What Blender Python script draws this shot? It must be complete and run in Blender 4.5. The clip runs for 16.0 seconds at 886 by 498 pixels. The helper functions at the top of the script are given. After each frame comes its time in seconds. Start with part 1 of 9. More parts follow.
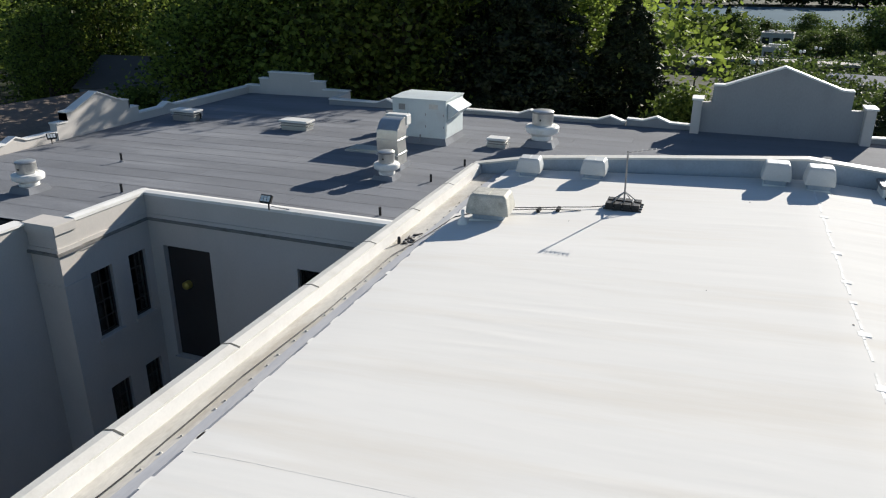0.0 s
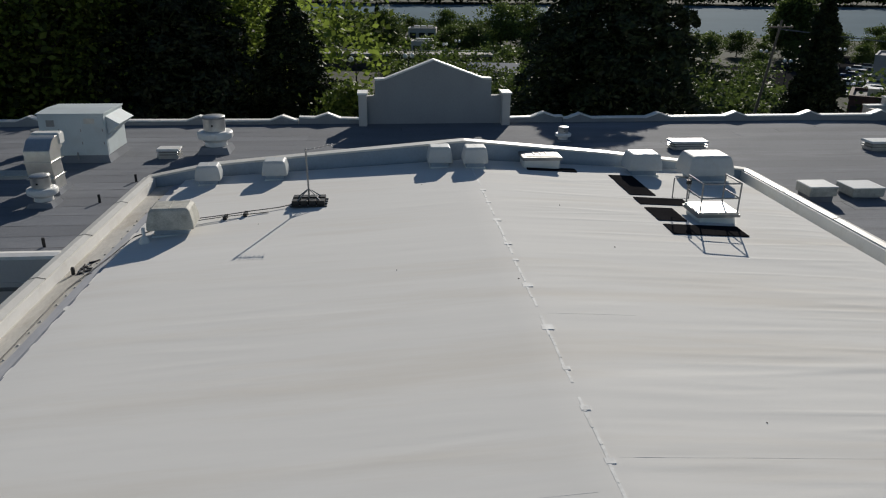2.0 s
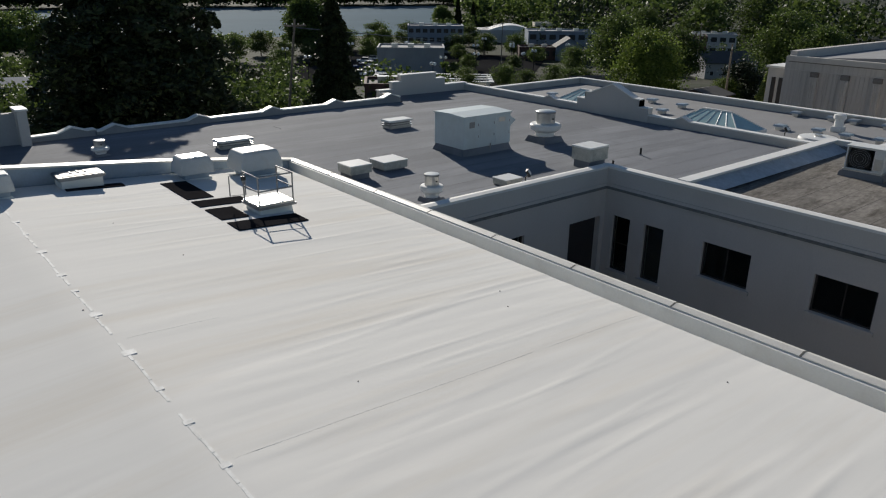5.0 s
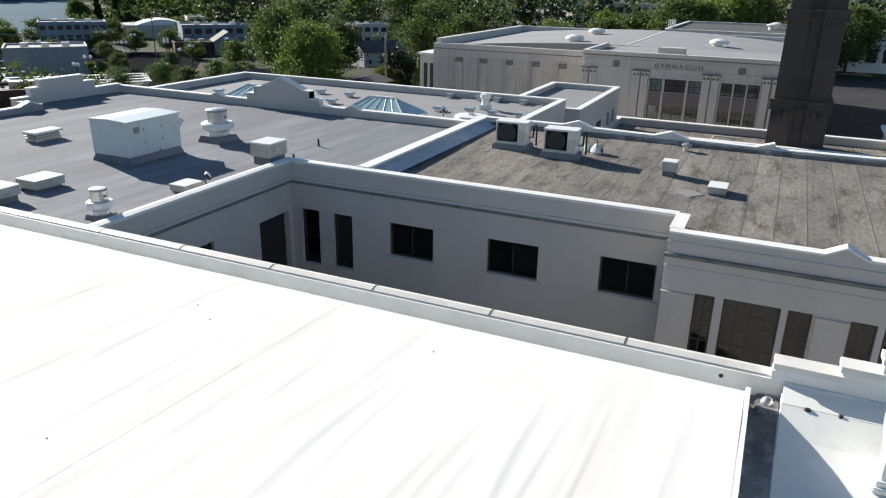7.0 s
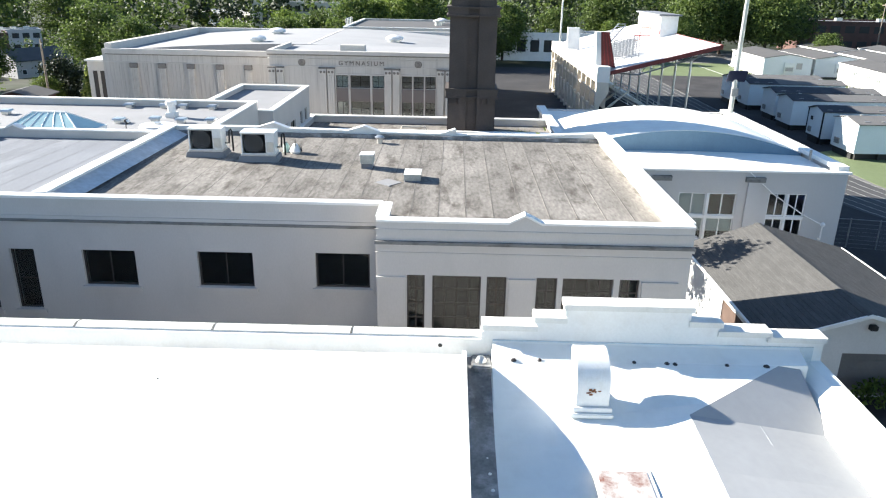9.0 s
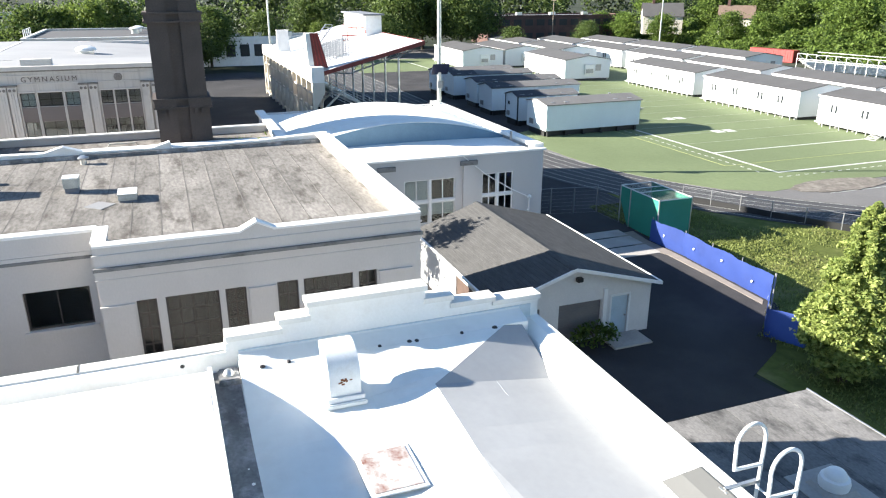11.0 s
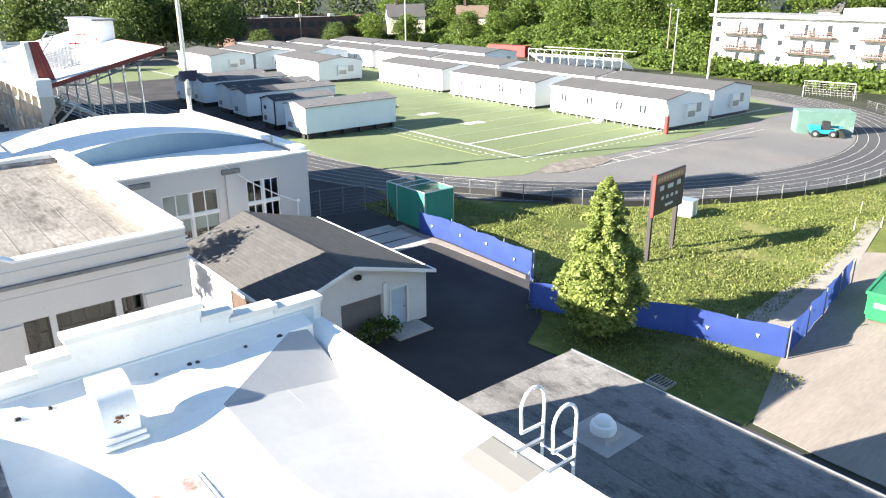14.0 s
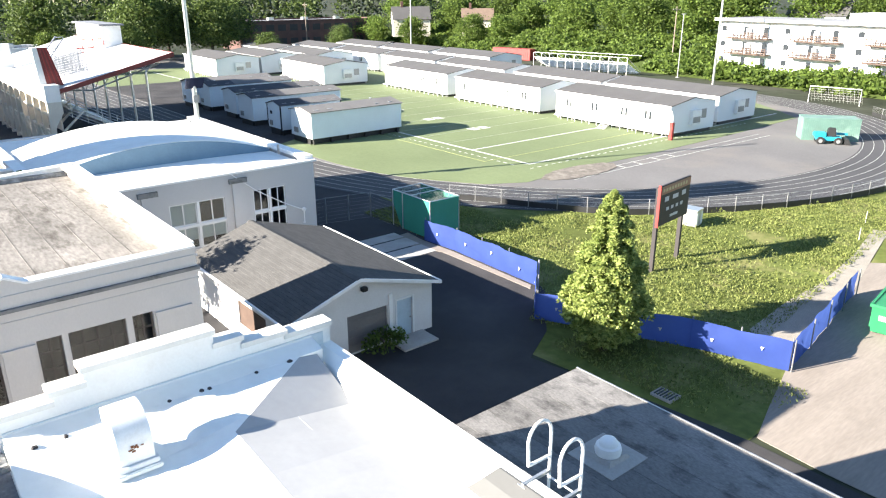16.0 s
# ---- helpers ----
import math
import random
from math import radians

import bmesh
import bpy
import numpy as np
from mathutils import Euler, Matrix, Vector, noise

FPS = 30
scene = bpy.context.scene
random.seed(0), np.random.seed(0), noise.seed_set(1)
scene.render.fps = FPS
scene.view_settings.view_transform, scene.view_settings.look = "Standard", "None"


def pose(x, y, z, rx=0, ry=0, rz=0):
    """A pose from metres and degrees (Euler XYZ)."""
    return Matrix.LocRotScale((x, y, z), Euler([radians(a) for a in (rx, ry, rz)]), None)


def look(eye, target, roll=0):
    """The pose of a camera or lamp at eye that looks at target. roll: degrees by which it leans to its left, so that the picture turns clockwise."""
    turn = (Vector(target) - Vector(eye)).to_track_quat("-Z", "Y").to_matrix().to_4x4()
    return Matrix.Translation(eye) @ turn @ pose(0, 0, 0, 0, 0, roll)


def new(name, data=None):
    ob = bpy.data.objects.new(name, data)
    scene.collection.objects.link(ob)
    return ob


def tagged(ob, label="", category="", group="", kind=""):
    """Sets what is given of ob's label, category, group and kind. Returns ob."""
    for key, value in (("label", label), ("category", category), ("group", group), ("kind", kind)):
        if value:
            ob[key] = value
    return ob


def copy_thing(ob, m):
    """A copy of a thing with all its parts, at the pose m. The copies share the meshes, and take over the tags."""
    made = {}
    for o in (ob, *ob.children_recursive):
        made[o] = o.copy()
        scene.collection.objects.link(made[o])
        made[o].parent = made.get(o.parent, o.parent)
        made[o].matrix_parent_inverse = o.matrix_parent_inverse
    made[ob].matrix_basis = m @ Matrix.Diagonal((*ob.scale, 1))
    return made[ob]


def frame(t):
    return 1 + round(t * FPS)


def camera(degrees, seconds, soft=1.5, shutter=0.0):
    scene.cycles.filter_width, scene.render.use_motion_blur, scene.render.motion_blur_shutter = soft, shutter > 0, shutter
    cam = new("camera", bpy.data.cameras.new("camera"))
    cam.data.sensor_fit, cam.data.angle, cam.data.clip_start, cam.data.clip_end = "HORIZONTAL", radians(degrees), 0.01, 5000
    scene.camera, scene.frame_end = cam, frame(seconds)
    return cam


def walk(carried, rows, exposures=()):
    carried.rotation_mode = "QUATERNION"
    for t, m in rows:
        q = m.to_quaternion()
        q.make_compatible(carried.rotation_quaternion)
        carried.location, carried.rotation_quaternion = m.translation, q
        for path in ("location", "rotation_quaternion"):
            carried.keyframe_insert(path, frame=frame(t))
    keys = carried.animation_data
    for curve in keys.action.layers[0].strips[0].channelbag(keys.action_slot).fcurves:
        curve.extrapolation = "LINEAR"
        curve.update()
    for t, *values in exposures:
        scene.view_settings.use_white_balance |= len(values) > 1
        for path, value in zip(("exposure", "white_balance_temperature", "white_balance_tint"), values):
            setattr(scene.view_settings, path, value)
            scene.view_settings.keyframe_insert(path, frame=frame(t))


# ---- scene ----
cam = camera(62.7, 16.0, 1.15)
PATH = [
    (0.0, (0.185, 0.345, 15.855), (-0.473, 2.091, 15.135), 0.3),
    (0.5, (0.198, 0.228, 15.859), (-0.209, 2.049, 15.142), 0.4),
    (1.0, (0.200, 0.129, 15.868), (0.084, 1.993, 15.152), 0.6),
    (1.5, (0.211, 0.088, 15.915), (0.331, 1.951, 15.199), 0.5),
    (2.0, (0.199, 0.070, 15.928), (0.357, 1.931, 15.213), 0.5),
    (2.5, (0.181, 0.011, 15.923), (0.515, 1.850, 15.212), 0.6),
    (3.0, (0.173, -0.053, 15.934), (0.691, 1.745, 15.226), 0.6),
    (3.5, (0.136, -0.104, 15.922), (0.836, 1.633, 15.219), 0.6),
    (4.0, (0.100, -0.099, 15.908), (0.974, 1.559, 15.209), 0.7),
    (6.5, (0.318, 0.142, 15.850), (1.924, 1.104, 15.146), 0.9),
    (7.0, (0.226, 0.169, 15.918), (1.929, 0.945, 15.215), 1.1),
    (7.5, (0.138, 0.181, 15.959), (1.917, 0.770, 15.259), 1.2),
    (8.0, (0.079, 0.185, 15.979), (1.909, 0.588, 15.282), 1.3),
    (8.5, (-0.011, 0.214, 15.993), (1.853, 0.422, 15.299), 1.3),
    (9.0, (-0.041, 0.168, 16.017), (1.836, 0.190, 15.325), 1.1),
    (11.5, (-0.370, 0.028, 16.006), (1.316, -0.807, 15.327), -0.1),
    (12.0, (-0.386, 0.045, 15.988), (1.205, -0.958, 15.309), -0.2),
    (12.5, (-0.380, 0.072, 16.000), (1.111, -1.074, 15.320), -0.3),
    (13.0, (-0.331, 0.098, 15.985), (1.113, -1.107, 15.306), -0.3),
    (13.5, (-0.307, 0.084, 15.983), (1.142, -1.116, 15.305), -0.2),
    (14.0, (-0.287, 0.083, 15.972), (1.166, -1.114, 15.296), -0.2),
    (14.5, (-0.281, 0.112, 16.006), (1.175, -1.082, 15.330), -0.1),
    (15.0, (-0.250, 0.131, 16.193), (1.207, -1.061, 15.517), -0.0),
    (15.5, (-0.235, 0.161, 16.409), (1.223, -1.029, 15.733), -0.1),
    (16.0, (-0.247, 0.160, 16.605), (1.213, -1.028, 15.931), -0.1),
]
EXPOSURES = [(0.0, 0.8, 6360, 10), (0.5, 0.68, 6360, 10), (1.0, 0.42, 6360, 10), (1.5, 0.17, 6360, 10), (2.5, -0.25, 6390, 10), (3.0, -0.3, 6390, 10), (4.0, -0.17, 6390, 10), (6.5, 0.72, 6310, 10),
             (7.0, 1.05, 6290, 10), (8.0, 1.75, 6260, 10), (9.0, 2.1, 6250, 9), (11.5, 2.2, 6310, 10), (12.5, 2.5, 6490, 11), (16.0, 2.5, 6490, 11)]
walk(cam, [(t, look(eye, target, roll)) for t, eye, target, roll in PATH], EXPOSURES)

# ---- daylight ----
SUN_TO = Vector((0.334, 0.943, 0.405)).normalized()
world = bpy.data.worlds.new("world")
scene.world = world
world.use_nodes = True
wn = world.node_tree
sky = wn.nodes.new("ShaderNodeTexSky")
sky.sky_type, sky.sun_disc = "NISHITA", False
sky.sun_elevation = math.asin(SUN_TO.z)
sky.air_density, sky.dust_density, sky.ozone_density = 1.0, 0.2, 2.6
sky.sun_rotation = math.atan2(SUN_TO.x, SUN_TO.y)
wn.links.new(sky.outputs[0], wn.nodes["Background"].inputs[0])
wn.nodes["Background"].inputs[1].default_value = 0.056
sun = bpy.data.lights.new("sun", "SUN")
sun.energy, sun.angle, sun.color = 5.0, radians(0.53), (1.0, 0.925, 0.81)
sun_ob = new("sun", sun)
sun_ob.matrix_world = look((0, 60, 90), Vector((0, 60, 90)) - SUN_TO)


# ---- materials ----
def node_set(name):
    m = bpy.data.materials.new(name)
    m.use_nodes = True
    return m, m.node_tree.nodes, m.node_tree.links, m.node_tree.nodes["Principled BSDF"]


def ramp(n, stops):
    r = n.new("ShaderNodeValToRGB")
    els = r.color_ramp.elements
    while len(els) < len(stops):
        els.new(0.5)
    for e, (p, c) in zip(els, stops):
        e.position, e.color = p, (*c, 1)
    return r


def tint(c, k):
    return tuple(max(0.0, min(1.0, v * k)) for v in c)


def surface(name, base, rough=0.7, metal=0.0, var=0.15, scale=0.6, grain=12.0, gvar=0.12, bump=0.1, bscale=40.0, stain=None,
            stain_amount=0.45, stain_scale=0.5, stretch=(1, 1, 1), per_piece=0.0, spec=0.4):
    """A weathered surface: broad drifts of tone, fine grain, optional stains, fine relief."""
    m, n, l, b = node_set(name)
    tc = n.new("ShaderNodeTexCoord")
    mp = n.new("ShaderNodeMapping")
    mp.inputs["Scale"].default_value = stretch
    l.new(tc.outputs["Object"], mp.inputs["Vector"])
    big = n.new("ShaderNodeTexNoise")
    big.inputs["Scale"].default_value, big.inputs["Detail"].default_value = scale, 6
    fine = n.new("ShaderNodeTexNoise")
    fine.inputs["Scale"].default_value, fine.inputs["Detail"].default_value = grain, 4
    l.new(mp.outputs[0], big.inputs["Vector"])
    l.new(mp.outputs[0], fine.inputs["Vector"])
    r1 = ramp(n, [(0.25, tint(base, 1 - var)), (0.75, tint(base, 1 + var))])
    l.new(big.outputs["Fac"], r1.inputs[0])
    r2 = ramp(n, [(0.25, (1 - gvar,) * 3), (0.75, (1 + gvar * 0.0,) * 3)])
    l.new(fine.outputs["Fac"], r2.inputs[0])
    mul = n.new("ShaderNodeMixRGB")
    mul.blend_type, mul.inputs[0].default_value = "MULTIPLY", 1
    l.new(r1.outputs[0], mul.inputs[1])
    l.new(r2.outputs[0], mul.inputs[2])
    out = mul.outputs[0]
    if stain:
        sn = n.new("ShaderNodeTexNoise")
        sn.inputs["Scale"].default_value, sn.inputs["Detail"].default_value, sn.inputs["Roughness"].default_value = stain_scale, 8, 0.65
        l.new(mp.outputs[0], sn.inputs["Vector"])
        sr = ramp(n, [(0.5, (0, 0, 0)), (0.68, (stain_amount,) * 3)])
        l.new(sn.outputs["Fac"], sr.inputs[0])
        mx = n.new("ShaderNodeMixRGB")
        l.new(sr.outputs[0], mx.inputs[0])
        l.new(out, mx.inputs[1])
        mx.inputs[2].default_value = (*stain, 1)
        out = mx.outputs[0]
    if per_piece:
        oi = n.new("ShaderNodeObjectInfo")
        pr = ramp(n, [(0, (1 - per_piece,) * 3), (1, (1, 1, 1))])
        l.new(oi.outputs["Random"], pr.inputs[0])
        pm = n.new("ShaderNodeMixRGB")
        pm.blend_type, pm.inputs[0].default_value = "MULTIPLY", 1
        l.new(out, pm.inputs[1])
        l.new(pr.outputs[0], pm.inputs[2])
        out = pm.outputs[0]
    l.new(out, b.inputs["Base Color"])
    b.inputs["Roughness"].default_value, b.inputs["Metallic"].default_value = rough, metal
    b.inputs["Specular IOR Level"].default_value = spec
    if bump:
        bn = n.new("ShaderNodeTexNoise")
        bn.inputs["Scale"].default_value, bn.inputs["Detail"].default_value = bscale, 5
        l.new(mp.outputs[0], bn.inputs["Vector"])
        bu = n.new("ShaderNodeBump")
        bu.inputs["Strength"].default_value, bu.inputs["Distance"].default_value = bump, 0.02
        l.new(bn.outputs["Fac"], bu.inputs["Height"])
        l.new(bu.outputs[0], b.inputs["Normal"])
    return m


def leafy(name, dark, light, through_light=0.35):
    m, n, l, b = node_set(name)
    geo = n.new("ShaderNodeNewGeometry")
    oi = n.new("ShaderNodeObjectInfo")
    r = ramp(n, [(0, dark), (0.6, tint(light, 0.8)), (1, light)])
    l.new(geo.outputs["Random Per Island"], r.inputs[0])
    hs = n.new("ShaderNodeHueSaturation")
    v = n.new("ShaderNodeMapRange")
    v.inputs["To Min"].default_value, v.inputs["To Max"].default_value = 0.75, 1.2
    l.new(oi.outputs["Random"], v.inputs["Value"])
    l.new(v.outputs[0], hs.inputs["Value"])
    l.new(r.outputs[0], hs.inputs["Color"])
    l.new(hs.outputs[0], b.inputs["Base Color"])
    b.inputs["Roughness"].default_value = 0.6
    b.inputs["Specular IOR Level"].default_value = 0.25
    tr = n.new("ShaderNodeBsdfTranslucent")
    l.new(hs.outputs[0], tr.inputs["Color"])
    mx = n.new("ShaderNodeMixShader")
    mx.inputs[0].default_value = through_light
    l.new(b.outputs[0], mx.inputs[1])
    l.new(tr.outputs[0], mx.inputs[2])
    l.new(mx.outputs[0], n["Material Output"].inputs[0])
    return m


def glassy(name, colour=(0.55, 0.62, 0.62), rough=0.03):
    m, n, l, b = node_set(name)
    b.inputs["Base Color"].default_value = (*colour, 1)
    b.inputs["Transmission Weight"].default_value, b.inputs["Roughness"].default_value, b.inputs["IOR"].default_value = 1.0, rough, 1.45
    return m


WHITE_ROOF = surface("white_membrane", (0.74, 0.73, 0.70), 0.9, spec=0.12, var=0.035, scale=0.25, grain=3, gvar=0.04, bump=0.05, bscale=6,
                     stain=(0.60, 0.545, 0.46), stain_amount=0.36, stain_scale=0.45, stretch=(0.16, 1.7, 1))
WHITE_ROOF_B = surface("white_coating", (0.80, 0.80, 0.755), 0.8, spec=0.2, var=0.03, scale=0.5, grain=5, gvar=0.04, bump=0.12, bscale=5,
                       stain=(0.55, 0.54, 0.50), stain_amount=0.25, stain_scale=0.9)
GREY_COAT = surface("pale_grey_coating", (0.42, 0.43, 0.44), 0.6, var=0.05, scale=0.7, grain=6, gvar=0.06, bump=0.15, bscale=8,
                    stain=(0.50, 0.51, 0.52), stain_amount=0.4, stain_scale=0.6)
GUTTER = surface("stained_gutter_membrane", (0.55, 0.53, 0.485), 0.7, var=0.18, scale=1.2, grain=14, gvar=0.2, bump=0.3, bscale=14,
                 stain=(0.30, 0.24, 0.16), stain_amount=0.5, stain_scale=1.1, stretch=(1.6, 0.5, 1))
GUTTER_DARK = surface("dirty_flashing", (0.22, 0.22, 0.22), 0.65, var=0.4, scale=1.6, grain=14, gvar=0.4, bump=0.5, bscale=9,
                      stain=(0.5, 0.5, 0.5), stain_amount=0.6, stain_scale=2.0)
WHITE_PAINT = surface("white_paint", (0.80, 0.79, 0.76), 0.5, var=0.05, scale=1.2, grain=18, gvar=0.06, bump=0.06, bscale=30,
                      stain=(0.55, 0.5, 0.42), stain_amount=0.25, stain_scale=1.4)
WHITE_METAL = surface("white_enamelled_metal", (0.76, 0.76, 0.74), 0.4, var=0.06, scale=2.0, grain=25, gvar=0.08, bump=0.04, bscale=40,
                      stain=(0.50, 0.44, 0.34), stain_amount=0.35, stain_scale=2.2)
DIRTY_HOOD = surface("dirty_white_metal", (0.55, 0.54, 0.48), 0.6, var=0.2, scale=3.0, grain=30, gvar=0.3, bump=0.1, bscale=30,
                     stain=(0.25, 0.24, 0.2), stain_amount=0.5, stain_scale=4)
COPING = surface("pale_coping_metal", (0.72, 0.70, 0.65), 0.45, var=0.06, scale=0.8, grain=20, gvar=0.08, bump=0.04, bscale=25,
                 stain=(0.45, 0.42, 0.36), stain_amount=0.3, stain_scale=2, per_piece=0.06)
JOINT = surface("coping_joint", (0.10, 0.10, 0.09), 0.7, var=0.1, bump=0)
GREY_ROLL = surface("grey_roll_roofing", (0.215, 0.227, 0.250), 0.9, spec=0.15, var=0.12, scale=0.35, grain=30, gvar=0.16, bump=0.25, bscale=90,
                    stain=(0.33, 0.345, 0.37), stain_amount=0.5, stain_scale=0.3, stretch=(0.35, 1.6, 1), per_piece=0.16)
OLD_ROLL = surface("weathered_roll_roofing", (0.29, 0.27, 0.245), 0.95, spec=0.1, var=0.3, scale=0.45, grain=5, gvar=0.45, bump=0.5, bscale=40,
                   stain=(0.085, 0.075, 0.065), stain_amount=0.85, stain_scale=1.1, stretch=(0.6, 1.7, 1), per_piece=0.22)
PALE_ROLL = surface("pale_roof_sheet", (0.235, 0.235, 0.24), 0.8, var=0.08, scale=0.5, grain=20, gvar=0.1, bump=0.15, bscale=50)
STUCCO = surface("painted_concrete", (0.57, 0.54, 0.505), 0.75, var=0.05, scale=0.5, grain=20, gvar=0.07, bump=0.12, bscale=50,
                 stain=(0.44, 0.43, 0.40), stain_amount=0.35, stain_scale=0.6, stretch=(1, 1, 0.5))
# darker STUCCO; the shade on front parapet and gable is put into its grey
STUCCO_FRONT = surface("shade_toned_grey_paint", (0.33, 0.335, 0.34), 0.8, var=0.08, scale=0.6, grain=16, gvar=0.1, bump=0.12, bscale=40,
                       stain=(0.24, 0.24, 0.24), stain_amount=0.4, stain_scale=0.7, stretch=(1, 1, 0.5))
# white darkened so that the hoods' backlit shade sits in its colour
HOOD_METAL = surface("backlit_white_hood_metal", (0.56, 0.58, 0.58), 0.45, var=0.06, scale=2.0, grain=25, gvar=0.08, bump=0.04, bscale=40, stain=(0.42, 0.38, 0.30), stain_amount=0.3, stain_scale=2.2)
UNIT_PAINT = surface("pale_blue_grey_cabinet_paint", (0.60, 0.66, 0.67), 0.45, var=0.06, scale=1.2, grain=20, gvar=0.07, bump=0.04, bscale=30, stain=(0.46, 0.47, 0.45), stain_amount=0.3, stain_scale=1.6)
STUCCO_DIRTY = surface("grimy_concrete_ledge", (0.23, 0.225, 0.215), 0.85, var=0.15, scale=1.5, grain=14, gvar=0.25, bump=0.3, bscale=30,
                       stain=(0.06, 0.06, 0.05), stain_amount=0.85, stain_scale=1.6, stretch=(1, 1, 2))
STUCCO_WARM = surface("warm_painted_concrete", (0.58, 0.55, 0.50), 0.75, var=0.05, scale=0.4, grain=15, gvar=0.06, bump=0.1, bscale=40,
                      stain=(0.42, 0.40, 0.36), stain_amount=0.3, stain_scale=0.5, stretch=(1, 1, 0.4))
GREY_WALL = surface("grey_painted_wall", (0.50, 0.485, 0.47), 0.75, var=0.04, scale=0.4, grain=15, gvar=0.05, bump=0.08, bscale=40)
CREAM = surface("cream_painted_block", (0.62, 0.57, 0.48), 0.75, var=0.06, scale=0.8, grain=12, gvar=0.08, bump=0.1, bscale=30)
FRAME = surface("dark_window_frame", (0.06, 0.05, 0.045), 0.5, var=0.1, bump=0)
FRAME_W = surface("white_window_frame", (0.75, 0.75, 0.73), 0.5, var=0.05, bump=0)
SHADE = surface("window_shade_cloth", (0.038, 0.033, 0.028), 0.9, var=0.6, scale=3, stretch=(3, 3, 0.15), bump=0)
SHADE_W = surface("pale_blind", (0.86, 0.87, 0.86), 0.9, var=0.05, bump=0)
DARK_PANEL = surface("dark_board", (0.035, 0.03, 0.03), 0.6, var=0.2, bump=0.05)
# near-black puts the darkness of the insides into their colour
ROOM_DARK = surface("inner_dark_colour", (0.05, 0.05, 0.05), 0.9, var=0.1, bump=0)
GLASS = glassy("window_glass")
SKY_GLASS = surface("skylight_glass", (0.36, 0.52, 0.54), 0.25, var=0.08, scale=1, bump=0, spec=0.8)
GALV = surface("galvanised_metal", (0.62, 0.62, 0.60), 0.38, 0.85, var=0.1, scale=4, grain=30, gvar=0.15, bump=0.06, bscale=40)
STEEL = surface("grey_steel", (0.30, 0.30, 0.30), 0.5, 0.6, var=0.1, scale=3, bump=0.05)
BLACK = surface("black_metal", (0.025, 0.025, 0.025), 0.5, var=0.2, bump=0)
DARK_PAD = surface("dark_walkway_pad", (0.026, 0.025, 0.027), 1.0, spec=0.0, var=0.15, scale=2, grain=40, gvar=0.3, bump=0.3, bscale=80)
RUST = surface("rusty_painted_sheet", (0.42, 0.40, 0.38), 0.7, var=0.06, scale=2, grain=15, gvar=0.1, bump=0.1, bscale=20,
               stain=(0.16, 0.05, 0.03), stain_amount=1.0, stain_scale=2.6)
BRICK_DARK = surface("dark_brown_brick", (0.085, 0.068, 0.06), 0.8, var=0.18, scale=0.8, grain=14, gvar=0.3, bump=0.3, bscale=20)
BRICK_RED = surface("dark_red_brick", (0.11, 0.06, 0.05), 0.8, var=0.2, scale=0.6, grain=10, gvar=0.3, bump=0.2)
SHINGLE = surface("grey_shingle", (0.112, 0.110, 0.107), 1.0, spec=0.05, var=0.15, scale=1.2, grain=9, gvar=0.35, bump=0.5, bscale=14, stretch=(1, 4, 1))
SHINGLE_BROWN = surface("brown_shingle", (0.17, 0.12, 0.09), 0.9, var=0.15, scale=1.2, grain=9, gvar=0.3, bump=0.4, bscale=14)
PORT_ROOF = surface("charcoal_roof_sheet", (0.085, 0.082, 0.08), 0.8, var=0.12, scale=0.4, grain=10, gvar=0.2, bump=0.1)
SIDING = surface("white_siding", (0.72, 0.73, 0.73), 0.55, var=0.04, scale=0.4, grain=8, gvar=0.05, bump=0.05, bscale=12)
ASPHALT = surface("asphalt", (0.052, 0.051, 0.053), 0.97, spec=0.12, var=0.22, scale=0.15, grain=25, gvar=0.25, bump=0.3, bscale=70,
                  stain=(0.085, 0.08, 0.078), stain_amount=0.5, stain_scale=0.12)
TOWN_ASPHALT = surface("worn_town_asphalt", (0.032, 0.032, 0.033), 1.0, spec=0.0, var=0.3, scale=0.05, grain=2, gvar=0.3, bump=0)
TRACK = surface("running_track", (0.055, 0.054, 0.056), 0.85, var=0.15, scale=0.1, grain=12, gvar=0.15, bump=0.15, bscale=60)
DZONE = surface("worn_track_apron", (0.135, 0.13, 0.127), 0.9, var=0.18, scale=0.1, grain=6, gvar=0.2, bump=0.2,
                stain=(0.19, 0.165, 0.14), stain_amount=0.4, stain_scale=0.12)
CONCRETE = surface("concrete", (0.38, 0.36, 0.33), 0.85, var=0.12, scale=0.6, grain=12, gvar=0.15, bump=0.2, stain=(0.2, 0.19, 0.18), stain_amount=0.4)
CONC_ROOF = surface("stained_concrete_roof", (0.25, 0.24, 0.228), 0.9, var=0.2, scale=0.6, grain=16, gvar=0.4, bump=0.3, bscale=30,
                    stain=(0.05, 0.048, 0.047), stain_amount=0.85, stain_scale=1.6, stretch=(0.7, 1.2, 1), per_piece=0.35)
TURF = surface("playing_turf", (0.14, 0.172, 0.088), 0.9, var=0.12, scale=0.08, grain=3, gvar=0.15, bump=0.4, bscale=50, spec=0.15)
GRASS = surface("rough_grass", (0.125, 0.15, 0.04), 0.95, var=0.3, scale=0.12, grain=2.2, gvar=0.35, bump=1.0, bscale=9, spec=0.1,
                stain=(0.27, 0.24, 0.11), stain_amount=0.6, stain_scale=0.3)
EARTH = surface("town_ground", (0.04, 0.048, 0.03), 0.95, var=0.35, scale=0.03, grain=0.4, gvar=0.3, bump=0.3, bscale=4, spec=0.1,
                stain=(0.085, 0.08, 0.072), stain_amount=0.6, stain_scale=0.05)
